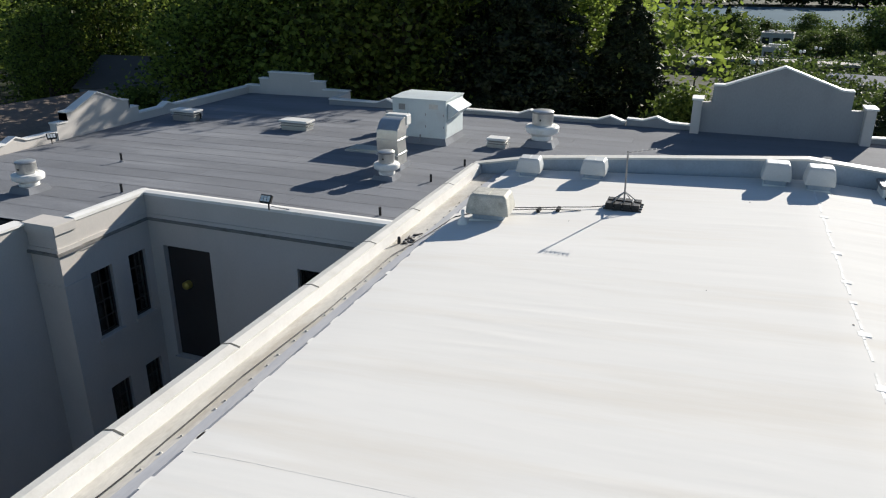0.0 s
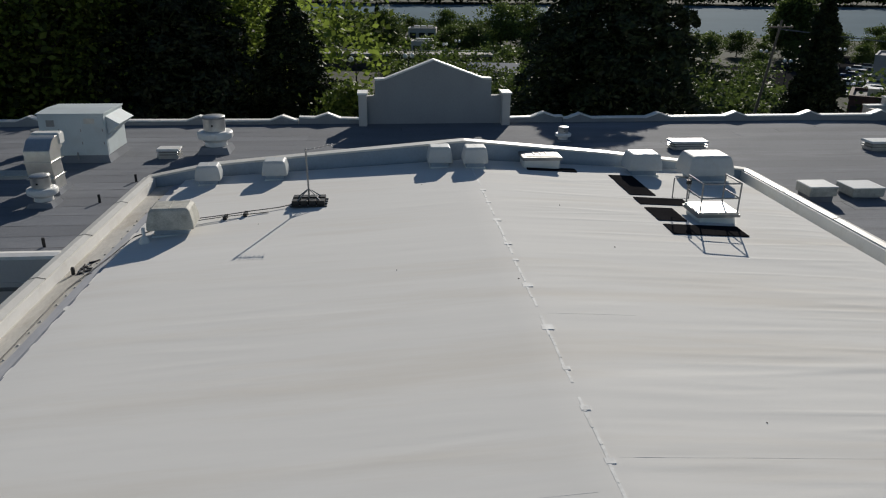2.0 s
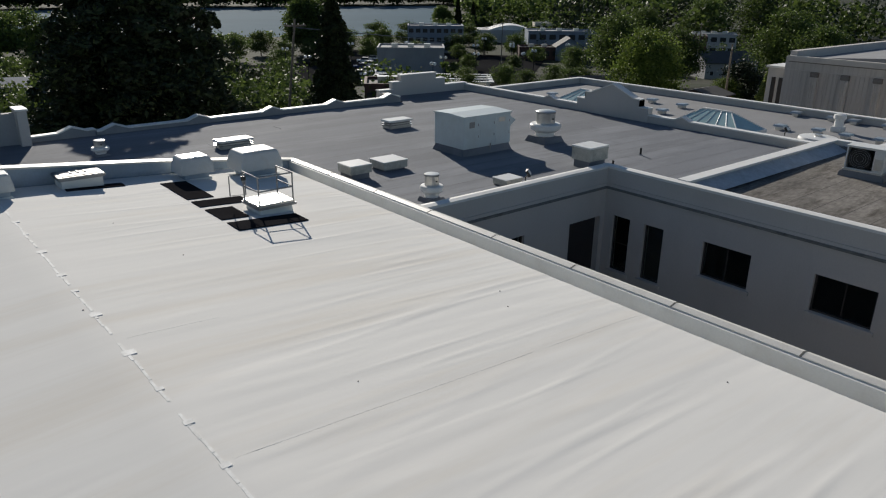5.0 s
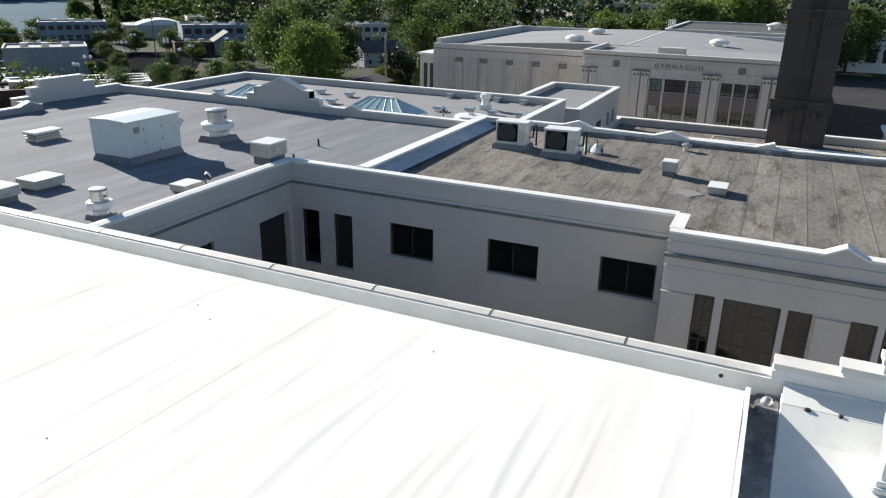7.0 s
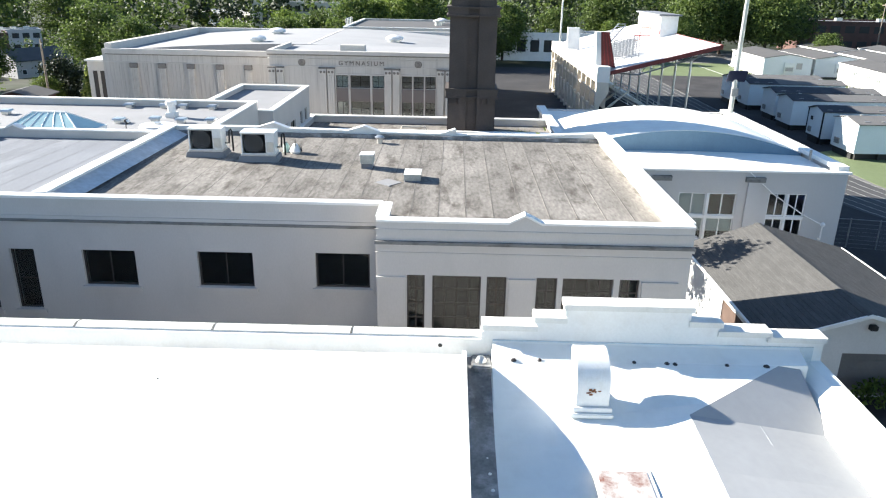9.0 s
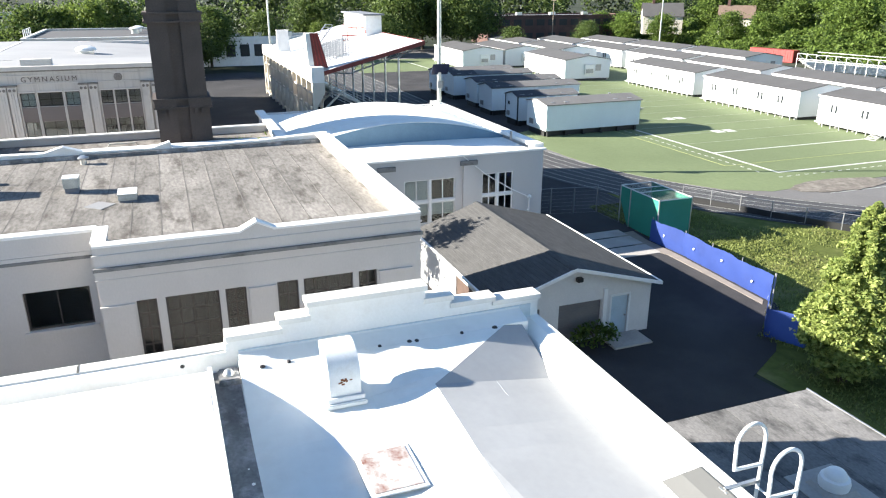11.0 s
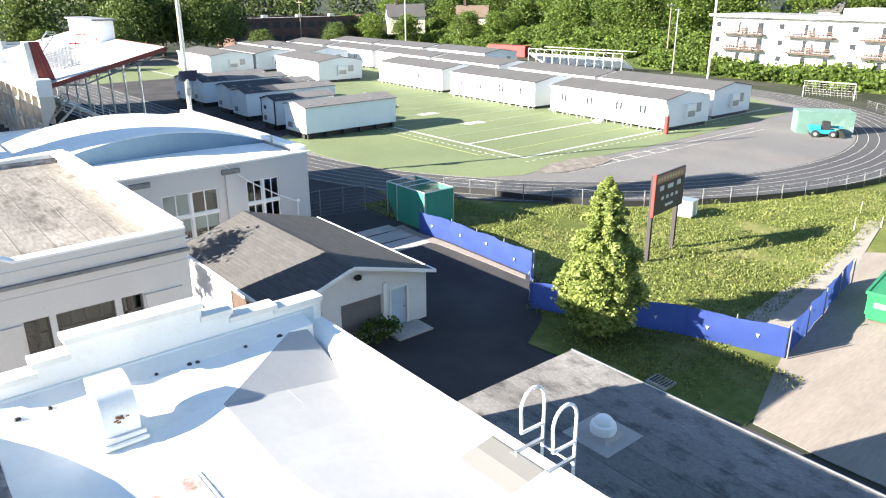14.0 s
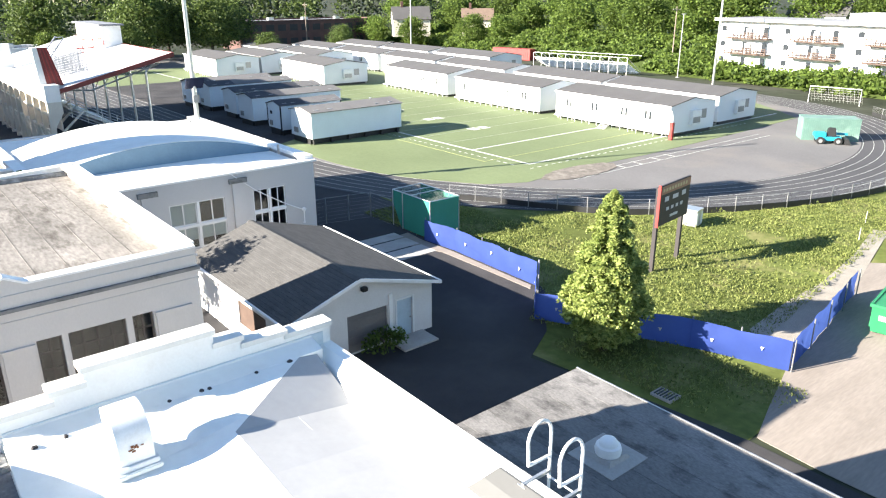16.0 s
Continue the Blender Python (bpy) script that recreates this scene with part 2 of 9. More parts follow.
DIRT = surface("sandy_dirt", (0.265, 0.232, 0.20), 0.95, var=0.12, scale=0.4, grain=5, gvar=0.18, bump=0.6, bscale=7, spec=0.1,
               stain=(0.185, 0.16, 0.135), stain_amount=0.45, stain_scale=0.6, stretch=(2.2, 0.35, 1))
GRAVEL = surface("pale_gravel", (0.34, 0.31, 0.26), 0.95, var=0.15, scale=0.8, grain=18, gvar=0.45, bump=0.8, bscale=25)
LINE = surface("white_line_paint", (0.50, 0.51, 0.47), 0.8, var=0.12, scale=1, grain=8, gvar=0.15, bump=0)
LINE_FAINT = surface("worn_white_line_paint", (0.29, 0.32, 0.23), 0.85, var=0.25, scale=0.8, grain=6, gvar=0.3, bump=0)
LINE_Y = surface("yellow_line_paint", (0.30, 0.32, 0.12), 0.8, var=0.12, scale=1, bump=0)
BLUE_SCREEN = surface("blue_fence_fabric", (0.034, 0.066, 0.26), 0.7, var=0.14, scale=0.8, grain=6, gvar=0.12, bump=0.5, bscale=2.2)
bs = BLUE_SCREEN.node_tree
bs_tr, bs_mx = bs.nodes.new("ShaderNodeBsdfTranslucent"), bs.nodes.new("ShaderNodeMixShader")
bs_tr.inputs[0].default_value, bs_mx.inputs[0].default_value = (0.07, 0.125, 0.40, 1), 0.42
bs.links.new(bs.nodes["Principled BSDF"].outputs[0], bs_mx.inputs[1])
bs.links.new(bs_tr.outputs[0], bs_mx.inputs[2])
bs.links.new(bs_mx.outputs[0], bs.nodes["Material Output"].inputs[0])
GREEN_SCREEN = surface("green_screen_fabric", (0.03, 0.22, 0.15), 0.7, var=0.1, scale=0.8, bump=0.2)
GREEN_METAL = surface("green_painted_steel", (0.02, 0.19, 0.07), 0.5, var=0.12, scale=1, bump=0.05)
TEAL_METAL = surface("teal_container_steel", (0.12, 0.21, 0.175), 0.55, var=0.12, scale=0.8, bump=0.05, stain=(0.3, 0.4, 0.35), stain_amount=0.4)
RED_METAL = surface("red_painted_steel", (0.30, 0.035, 0.03), 0.5, var=0.12, scale=0.8, bump=0.05)
MAROON = surface("maroon_fascia", (0.17, 0.035, 0.03), 0.6, var=0.1, scale=0.8, bump=0.05)
BALCONY_WOOD = surface("dark_stained_balcony_wood", (0.085, 0.055, 0.042), 0.8, var=0.2, scale=2, bump=0.1)
CYAN_PAINT = surface("cyan_machine_paint", (0.02, 0.30, 0.42), 0.4, var=0.05, bump=0)
RUBBER = surface("tyre_rubber", (0.02, 0.02, 0.02), 0.8, var=0.1, bump=0.1)
POLE_WOOD = surface("grey_pole_wood", (0.22, 0.18, 0.14), 0.9, var=0.2, scale=2, stretch=(4, 4, 0.4), bump=0.2)
BARK = surface("bark", (0.07, 0.055, 0.04), 0.95, var=0.3, scale=3, stretch=(3, 3, 0.6), bump=0.6, bscale=12)
LEAF_DARK = leafy("dark_conifer_needles", (0.010, 0.015, 0.007), (0.034, 0.050, 0.018), 0.08)
LEAF_FRONT = leafy("shaded_broadleaf_foliage", (0.012, 0.022, 0.006), (0.21, 0.28, 0.05), 0.5)
LEAF_MID = leafy("broadleaf_foliage", (0.035, 0.065, 0.016), (0.17, 0.245, 0.05), 0.55)
LEAF_TOWN = leafy("shaded_town_foliage", (0.026, 0.048, 0.014), (0.125, 0.175, 0.042), 0.38)
LEAF_LIGHT = leafy("young_foliage", (0.06, 0.10, 0.02), (0.17, 0.23, 0.045), 0.4)
LEAF_BRIGHT = leafy("bright_conifer_foliage", (0.10, 0.145, 0.035), (0.33, 0.385, 0.115), 0.45)
WATER = surface("river_water", (0.085, 0.145, 0.19), 0.9, var=0.1, scale=0.02, grain=0.3, gvar=0.1, bump=0.25, bscale=0.5, spec=0.02, stretch=(0.3, 1, 1))
BLUE_WALL = surface("pale_blue_cladding", (0.20, 0.24, 0.30), 0.7, var=0.06, scale=0.3, bump=0.05)
LAMP_GLASS = surface("opal_lamp_glass", (0.85, 0.85, 0.82), 0.3, var=0.02, bump=0)
# white siding tinted blue; the small cabins' shade is put into it
SIDING_BLUE = surface("shade_blue_white_siding", (0.66, 0.72, 0.74), 0.55, var=0.05, scale=0.4, grain=8, gvar=0.06, bump=0.05, bscale=12)
PORT_ROOF_GREY = surface("grey_cabin_roof_sheet", (0.15, 0.145, 0.14), 0.85, var=0.12, scale=0.5, grain=8, gvar=0.25, bump=0.1)
NAVY_ROOF = surface("dark_navy_roof_sheet", (0.032, 0.034, 0.042), 0.75, var=0.15, scale=0.4, grain=8, gvar=0.2, bump=0.1, stain=(0.09, 0.09, 0.095), stain_amount=0.5, stain_scale=0.25)
BRAMBLE = surface("bramble_slope", (0.06, 0.085, 0.022), 0.95, var=0.35, scale=0.2, grain=2.5, gvar=0.4, bump=1.0, bscale=5, spec=0.1)
PANE_DARK = surface("dark_window_pane", (0.03, 0.035, 0.04), 0.15, var=0.1, bump=0, spec=0.6)
SOLAR = surface("solar_cells", (0.02, 0.025, 0.05), 0.2, var=0.1, bump=0)


# ---- mesh helpers ----
class Shape:
    def __init__(self):
        self.v, self.f = [], []

    def add(self, verts, faces):
        k = len(self.v)
        self.v += [tuple(p) for p in verts]
        self.f += [tuple(i + k for i in f) for f in faces]
        return self

    def box(self, x0, x1, y0, y1, z0, z1, taper=0.0, ty=None):
        """A box; taper pulls its top in on all sides."""
        t, u = taper, taper if ty is None else ty
        return self.add([(x0, y0, z0), (x1, y0, z0), (x1, y1, z0), (x0, y1, z0), (x0 + t, y0 + u, z1), (x1 - t, y0 + u, z1), (x1 - t, y1 - u, z1), (x0 + t, y1 - u, z1)],
                        [(0, 3, 2, 1), (4, 5, 6, 7), (0, 1, 5, 4), (1, 2, 6, 5), (2, 3, 7, 6), (3, 0, 4, 7)])

    def lathe(self, rings, n=20, x=0.0, y=0.0):
        """rings: (radius, z) from below to above, closed at both ends."""
        vs, fs = [], []
        for r, z in rings:
            vs += [(x + r * math.cos(2 * math.pi * i / n), y + r * math.sin(2 * math.pi * i / n), z) for i in range(n)]
        for k in range(len(rings) - 1):
            fs += [(k * n + i, k * n + (i + 1) % n, (k + 1) * n + (i + 1) % n, (k + 1) * n + i) for i in range(n)]
        fs += [tuple(reversed(range(n))), tuple(range((len(rings) - 1) * n, len(rings) * n))]
        return self.add(vs, fs)

    def tube(self, pts, r, n=8, closed=False):
        pts = [Vector(p) for p in pts]
        rs = list(r) if isinstance(r, (list, tuple)) else [r] * len(pts)
        vs, fs, m = [], [], len(pts)
        up = None
        for i, p in enumerate(pts):
            a = pts[(i - 1) % m] if (closed or i) else p
            c = pts[(i + 1) % m] if (closed or i < m - 1) else p
            d = (c - a).normalized()
            if up is None:
                up = Vector((0, 0, 1)) if abs(d.z) < 0.9 else Vector((1, 0, 0))
            s = d.cross(up).normalized()
            up = s.cross(d).normalized()
            vs += [tuple(p + rs[i] * (math.cos(2 * math.pi * j / n) * s + math.sin(2 * math.pi * j / n) * up)) for j in range(n)]
        for k in range(m if closed else m - 1):
            k2 = (k + 1) % m
            fs += [(k * n + j, k2 * n + j, k2 * n + (j + 1) % n, k * n + (j + 1) % n) for j in range(n)]
        if not closed:
            fs += [tuple(range(n)), tuple(reversed(range((m - 1) * n, m * n)))]
        return self.add(vs, fs)

    def prism(self, poly, axis, a, b):
        """A polygon in the plane across axis, drawn out from a to b. axis x: (y, z); y: (x, z); z: (x, y)."""
        put = {"x": lambda p, t: (t, p[0], p[1]), "y": lambda p, t: (p[0], t, p[1]), "z": lambda p, t: (p[0], p[1], t)}[axis]
        n = len(poly)
        return self.add([put(p, a) for p in poly] + [put(p, b) for p in poly],
                        [tuple(range(n)), tuple(reversed(range(n, 2 * n)))] + [(i, i + n, (i + 1) % n + n, (i + 1) % n) for i in range(n)])

    def wall(self, axis, at, thick, u0, u1, z0, z1, holes=()):
        """An upright slab with square openings through it. axis x: it stands at x = at and runs in y; y: the other way."""
        us = sorted({u0, u1, *[h[0] for h in holes], *[h[1] for h in holes]})
        zs = sorted({z0, z1, *[h[2] for h in holes], *[h[3] for h in holes]})
        solid = {}
        for i in range(len(us) - 1):
            for k in range(len(zs) - 1):
                cu, cz = (us[i] + us[i + 1]) / 2, (zs[k] + zs[k + 1]) / 2
                solid[i, k] = not any(h[0] < cu < h[1] and h[2] < cz < h[3] for h in holes)
        put = (lambda u, t, z: (at + t, u, z)) if axis == "x" else (lambda u, t, z: (u, at + t, z))

        def face(*c):
            self.add([put(*p) for p in c], [(0, 1, 2, 3)])
        for (i, k), s in solid.items():
            if not s:
                continue
            a, b, c, d = us[i], us[i + 1], zs[k], zs[k + 1]
            face((a, 0, c), (b, 0, c), (b, 0, d), (a, 0, d))
            face((a, thick, c), (a, thick, d), (b, thick, d), (b, thick, c))
            if not solid.get((i - 1, k)):
                face((a, 0, c), (a, 0, d), (a, thick, d), (a, thick, c))
            if not solid.get((i + 1, k)):
                face((b, 0, c), (b, thick, c), (b, thick, d), (b, 0, d))
            if not solid.get((i, k - 1)):
                face((a, 0, c), (a, thick, c), (b, thick, c), (b, 0, c))
            if not solid.get((i, k + 1)):
                face((a, 0, d), (b, 0, d), (b, thick, d), (a, thick, d))
        return self


def to_mesh(name, shape, material, bevel=0.0, smooth=False, weld=False):
    me = bpy.data.meshes.new(name)
    if bevel or weld:
        bm = bmesh.new()
        vs = [bm.verts.new(p) for p in shape.v]
        for f in shape.f:
            try:
                bm.faces.new([vs[i] for i in f])
            except ValueError:
                pass
        bmesh.ops.remove_doubles(bm, verts=bm.verts, dist=1e-5)
        bmesh.ops.recalc_face_normals(bm, faces=bm.faces)
        if bevel:
            es = [e for e in bm.edges if len(e.link_faces) == 2 and e.calc_face_angle() > 0.5]
            bmesh.ops.bevel(bm, geom=es, offset=bevel, segments=2, affect="EDGES", clamp_overlap=True)
        bm.to_mesh(me)
        bm.free()
    else:
        me.from_pydata(shape.v, [], shape.f)
        bm = bmesh.new()
        bm.from_mesh(me)
        bmesh.ops.recalc_face_normals(bm, faces=bm.faces)
        bm.to_mesh(me)
        bm.free()
    me.materials.append(material)
    if smooth:
        me.polygons.foreach_set("use_smooth", [True] * len(me.polygons))
        me.set_sharp_from_angle(angle=radians(38))
    me.update()
    return me


def part(name, shape, material, parent=None, label="", bevel=0.0, smooth=False, at=None, weld=False):
    ob = new(name, to_mesh(name, shape, material, bevel, smooth, weld))
    ob.parent = parent
    if at is not None:
        ob.matrix_basis = at
    return tagged(ob, label)


def thing(name, label, category, at=(0, 0, 0), turn=0.0, group="", kind=""):
    ob = new(name)
    ob.empty_display_size = 0.2
    ob.matrix_basis = pose(*at, 0, 0, turn)
    return tagged(ob, label, category, group, kind)


def structure(name, shape, material, label, category, bevel=0.0, smooth=False, weld=False):
    return tagged(new(name, to_mesh(name, shape, material, bevel, smooth, weld)), label, category, "", "structure")


def S():
    return Shape()


# The yard, the field and the town stand on ground 1.87 m below the level from which the school's walls are counted.
# They are placed to fit the camera's view; the factors below scale them about the camera's eye, which keeps that view.
VIEW_SCALE, BARREL_VIEW_SCALE, BASE = 1.117, 1.26, -1.95


def known():
    return set(bpy.data.objects)


def lay_out(before, view_scale=VIEW_SCALE):
    """Scale the top-level things made since `before` about the camera's eye, so that they look the same from it."""
    m = Matrix.Translation((-0.33, 0.1, 15.985)) @ Matrix.Scale(view_scale, 4) @ Matrix.Translation((0.33, -0.1, -15.985))
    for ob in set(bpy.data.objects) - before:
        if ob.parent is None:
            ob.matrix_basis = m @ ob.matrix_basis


# ---- building pieces ----
def window(parent, axis, at, out, u0, u1, z0, z1, nu=1, nz=1, frame=FRAME, sill=True, shade=None, bar=0.035, depth=0.16, sill_mat=None):
    """A window set back in an opening of a wall whose face is at `at` and looks towards `out` (+1 or -1) along axis."""
    def put(sh, a, b, c, d, e, f):
        a, b = min(a, b), max(a, b)
        return sh.box(a, b, c, d, e, f) if axis == "x" else sh.box(c, d, a, b, e, f)
    g, w = at - out * depth, 0.06
    fr = S()
    for c, d, e, f in ((u0, u0 + w, z0, z1), (u1 - w, u1, z0, z1), (u0 + w, u1 - w, z0, z0 + w), (u0 + w, u1 - w, z1 - w, z1)):
        put(fr, g - 0.04, g + 0.04, c, d, e, f)
    win = part("window", fr, frame, parent)
    for i in range(1, nu):
        c = u0 + (u1 - u0) * i / nu
        part("muntin", put(S(), g - 0.025, g + 0.025, c - bar / 2, c + bar / 2, z0 + w, z1 - w), frame, win)
    for i in range(1, nz):
        c = z0 + (z1 - z0) * i / nz
        part("muntin", put(S(), g - 0.022, g + 0.022, u0 + w, u1 - w, c - bar / 2, c + bar / 2), frame, win)
    part("pane", put(S(), g - 0.004, g + 0.004, u0 + w, u1 - w, z0 + w, z1 - w), GLASS, win)
    if sill:
        part("sill", put(S(), at - out * 0.1, at + out * 0.09, u0 - 0.12, u1 + 0.12, z0 - 0.16, z0 - 0.004), sill_mat or STUCCO, win, bevel=0.012)
    if shade:
        part("curtain", put(S(), g - out * 0.02, g - out * 0.03, u0 + w, u1 - w, z0 + w, z1 - w), shade, win)
    return win


def coping_run(parent, axis, at, u0, u1, z, width=0.42, thick=0.07, length=3.05, lip=0.14, joints=True, mat=COPING, zs=None):
    """Metal cap pieces end to end along a parapet, with dark joint plates between them. zs(u) gives the height where it varies."""
    n = max(1, round(abs(u1 - u0) / length))
    for i in range(n):
        a, b = u0 + (u1 - u0) * i / n, u0 + (u1 - u0) * (i + 1) / n
        za, zb = (zs(a), zs(b)) if zs else (z, z)
        prof = [(-width / 2, -lip), (-width / 2 + 0.02, -lip), (-width / 2 + 0.02, -0.02), (width / 2 - 0.02, -0.02), (width / 2 - 0.02, -lip), (width / 2, -lip), (width / 2, thick * 0.4), (0, thick), (-width / 2, thick * 0.4)]
        sh, m = S(), len(prof)
        vs = []
        for u, zz in ((a + 0.006, za), (b - 0.006, zb)):
            vs += [(at + t, u, zz + h) if axis == "x" else (u, at + t, zz + h) for t, h in prof]
        sh.add(vs, [tuple(range(m)), tuple(reversed(range(m, 2 * m)))] + [(k, k + m, (k + 1) % m + m, (k + 1) % m) for k in range(m)])
        part("coping", sh, mat, parent)
        if joints and i:
            j, vs = S(), []
            for u in (a - 0.022, a + 0.022):
                vs += [(at + t, u, za + h) if axis == "x" else (u, at + t, za + h) for t, h in ((-width / 2 - 0.003, thick * 0.4 - 0.01), (width / 2 + 0.003, thick * 0.4 - 0.01), (width / 2 + 0.003, thick * 0.4 + 0.004), (0, thick + 0.004), (-width / 2 - 0.003, thick * 0.4 + 0.004))]
            j.add(vs, [(0, 1, 2, 3, 4), (9, 8, 7, 6, 5)] + [(k, k + 5, (k + 1) % 5 + 5, (k + 1) % 5) for k in range(5)])
            part("coping_joint", j, JOINT, parent)


def crest(points, bumps, half=0.62, rise=0.22):
    """A parapet's top line from (u, z) points, with small gabled bumps at the u's given."""
    us = sorted({p[0] for p in points} | {b + d for b in bumps for d in (-half, 0, half)})

    def base(u):
        for (a, za), (b, zb) in zip(points, points[1:]):
            if a <= u <= b:
                return za + (zb - za) * (u - a) / (b - a) if b > a else zb
        return points[-1][1]
    return [(u, base(u) + (rise if any(abs(u - b) < 1e-6 for b in bumps) else 0)) for u in us]


def crest_wall(parent, axis, at, thick, line, z0, mat, cap_mat, over=0.05, cap=0.07, name="parapet"):
    """A parapet under a bent top line, and its cap in pieces."""
    part(name, S().prism([(line[0][0], z0)] + [(u, z) for u, z in line] + [(line[-1][0], z0)], axis, at, at + thick), mat, parent)
    a, b = min(at, at + thick) - over, max(at, at + thick) + over
    sh = S()
    top, low = [(u, z + cap) for u, z in line], [(u, z + 0.003) for u, z in line]
    n = len(line)
    put = (lambda t, u, z: (t, u, z)) if axis == "x" else (lambda t, u, z: (u, t, z))
    vs = [put(a, *p) for p in low] + [put(b, *p) for p in low] + [put(a, *p) for p in top] + [put(b, *p) for p in top]
    fs = []
    for i in range(n - 1):
        fs += [(i, i + 1, n + i + 1, n + i), (2 * n + i, 3 * n + i, 3 * n + i + 1, 2 * n + i + 1), (i, 2 * n + i, 2 * n + i + 1, i + 1), (n + i, n + i + 1, 3 * n + i + 1, 3 * n + i)]
    fs += [(0, n, 3 * n, 2 * n), (n - 1, 3 * n - 1 - 0, 4 * n - 1, 2 * n - 1)]
    part("cap", S().add(vs, fs), cap_mat, parent)


TAR = surface("tar_seam", (0.155, 0.16, 0.175), 0.8, var=0.4, scale=1.5, bump=0.1)
TAR_OLD = surface("old_tar_seam", (0.12, 0.11, 0.10), 0.9, var=0.5, scale=1.2, bump=0.2)


def roll_roof(parent, x0, x1, y0, y1, zf, pitch, along, mat, lap=0.012, breaks=(), name="roof_sheet", tar=None):
    """Sheets of roll roofing side by side, each lapping the next. along: the way that the sheets run. zf(x, y): the height."""
    a0, a1 = (y0, y1) if along == "x" else (x0, x1)
    b0, b1 = (x0, x1) if along == "x" else (y0, y1)
    n = max(1, round((a1 - a0) / pitch))
    for i in range(n):
        p, q = a0 + (a1 - a0) * i / n, a0 + (a1 - a0) * (i + 1) / n + 0.06
        q = min(q, a1)
        cuts = [b0] + sorted(b0 + (b1 - b0) * ((f + 0.37 * i) % 1.0) for f in breaks) + [b1]
        for c, d in zip(cuts, cuts[1:]):
            if d - c < 0.3:
                continue
            k = max(1, int((d - c) / 1.5))
            sh, rows = S(), []
            for j in range(k + 1):
                u = c + (d - c - 0.012) * j / k
                for w, h in ((p, 0.0), (q, lap)):
                    x, y = (u, w) if along == "x" else (w, u)
                    wob = 0.006 * noise.noise((x * 0.9, y * 0.9, 3.0))
                    rows.append((x, y, zf(x, y) + h + wob))
            m = len(rows)
            vs = rows + [(x, y, z - 0.02) for x, y, z in rows]
            fs = []
            for j in range(k):
                s = 2 * j
                fs += [(s, s + 1, s + 3, s + 2), (m + s, m + s + 2, m + s + 3, m + s + 1), (s, s + 2, m + s + 2, m + s), (s + 1, m + s + 1, m + s + 3, s + 3)]
            fs += [(0, m, m + 1, 1), (m - 2, m - 1, 2 * m - 1, 2 * m - 2)]
            part(name, S().add(vs, fs), mat, parent)
            if tar:
                ts = S()
                for j in range(k):
                    (xa, ya, za), (xb, yb, zb) = rows[2 * j + 1], rows[2 * j + 3]
                    o = 0.035 + 0.015 * noise.noise((xa * 1.7, ya, 0))
                    e = (0, -o) if along == "x" else (-o, 0)
                    ts.add([(xa, ya, za + 0.004), (xb, yb, zb + 0.004), (xb + e[0], yb + e[1], zb + 0.004), (xa + e[0], ya + e[1], za + 0.004)], [(0, 1, 2, 3)])
                part("lap_seam", ts, tar, parent)


# ---- the hall with the white roof ----
RX, RZ, SLOPE = 3.1, 9.6, 0.06


def white_z(x, y=0.0):
    return RZ - SLOPE * abs(x - RX) - 0.02 * max(0.0, abs(x - RX) - 8.5) ** 2


hall = thing("assembly_hall", "two-storey painted concrete hall under a low white membrane roof", "school building")
part("wall", S().wall("x", -8.15, 0.35, -7.6, 25.9, BASE, 8.4), STUCCO, hall)
part("wall", S().wall("x", 13.55, 0.35, -7.6, 25.9, BASE, 8.0), STUCCO, hall)
part("wall", S().wall("y", -7.6, 0.35, -7.8, 13.55, BASE, 7.9), STUCCO, hall)
part("wall", S().wall("y", 25.55, 0.35, -7.8, 13.55, BASE, 8.4), STUCCO, hall)
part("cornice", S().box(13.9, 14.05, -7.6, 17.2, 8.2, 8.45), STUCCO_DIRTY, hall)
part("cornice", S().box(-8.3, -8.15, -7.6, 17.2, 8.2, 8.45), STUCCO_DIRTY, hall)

# membrane, gently rippled across the slope
sh = S()
nx, ny = 46, 460
xs = [-6.75 + (12.95 + 6.75) * i / nx for i in range(nx + 1)]
xs.sort(key=lambda v: v)
ys = [-0.1 + 25.6 * j / ny for j in range(ny + 1)]


def ripple(x, y):
    right = 1.0 if x > RX else 0.35
    edge = min(1.0, max(0.0, abs(x - RX) / 0.8)) * min(1.0, max(0.0, (25.3 - y) / 0.6)) * min(1.0, max(0.0, (y + 0.1) / 0.5))
    w = 0.7 * noise.noise((x * 0.10, y * 1.2, 0.3)) + 0.4 * noise.noise((x * 0.16, y * 3.3, 5.1)) + 0.3 * noise.noise((x * 0.12, y * 0.45, 9.0))
    for k, tilt in ((1.15, 0.05), (0.8, -0.09), (1.9, 0.02)):
        fold = noise.noise((x * 0.13 + 7 * k, y * k + tilt * x, 2.2 + k))
        w += 0.9 * max(0.0, 1 - 9 * abs(fold)) * max(0.0, 0.3 + noise.noise((x * 0.3, y * 0.3, 3 * k)))
    return 0.011 * right * edge * w


for y in ys:
    sh.v += [(x, y, white_z(x) + ripple(x, y)) for x in xs]
for j in range(ny):
    for i in range(nx):
        a = j * (nx + 1) + i
        sh.f.append((a, a + 1, a + nx + 2, a + nx + 1))
part("membrane_roof", sh, WHITE_ROOF, hall, smooth=True)
part("roof_deck", S().prism([(-6.75, 8.2), (12.95, 8.2), (12.95, white_z(12.95) - 0.03), (RX, RZ - 0.03), (-6.75, white_z(-6.75) - 0.03)], "y", -0.1, 25.5), WHITE_PAINT, hall)
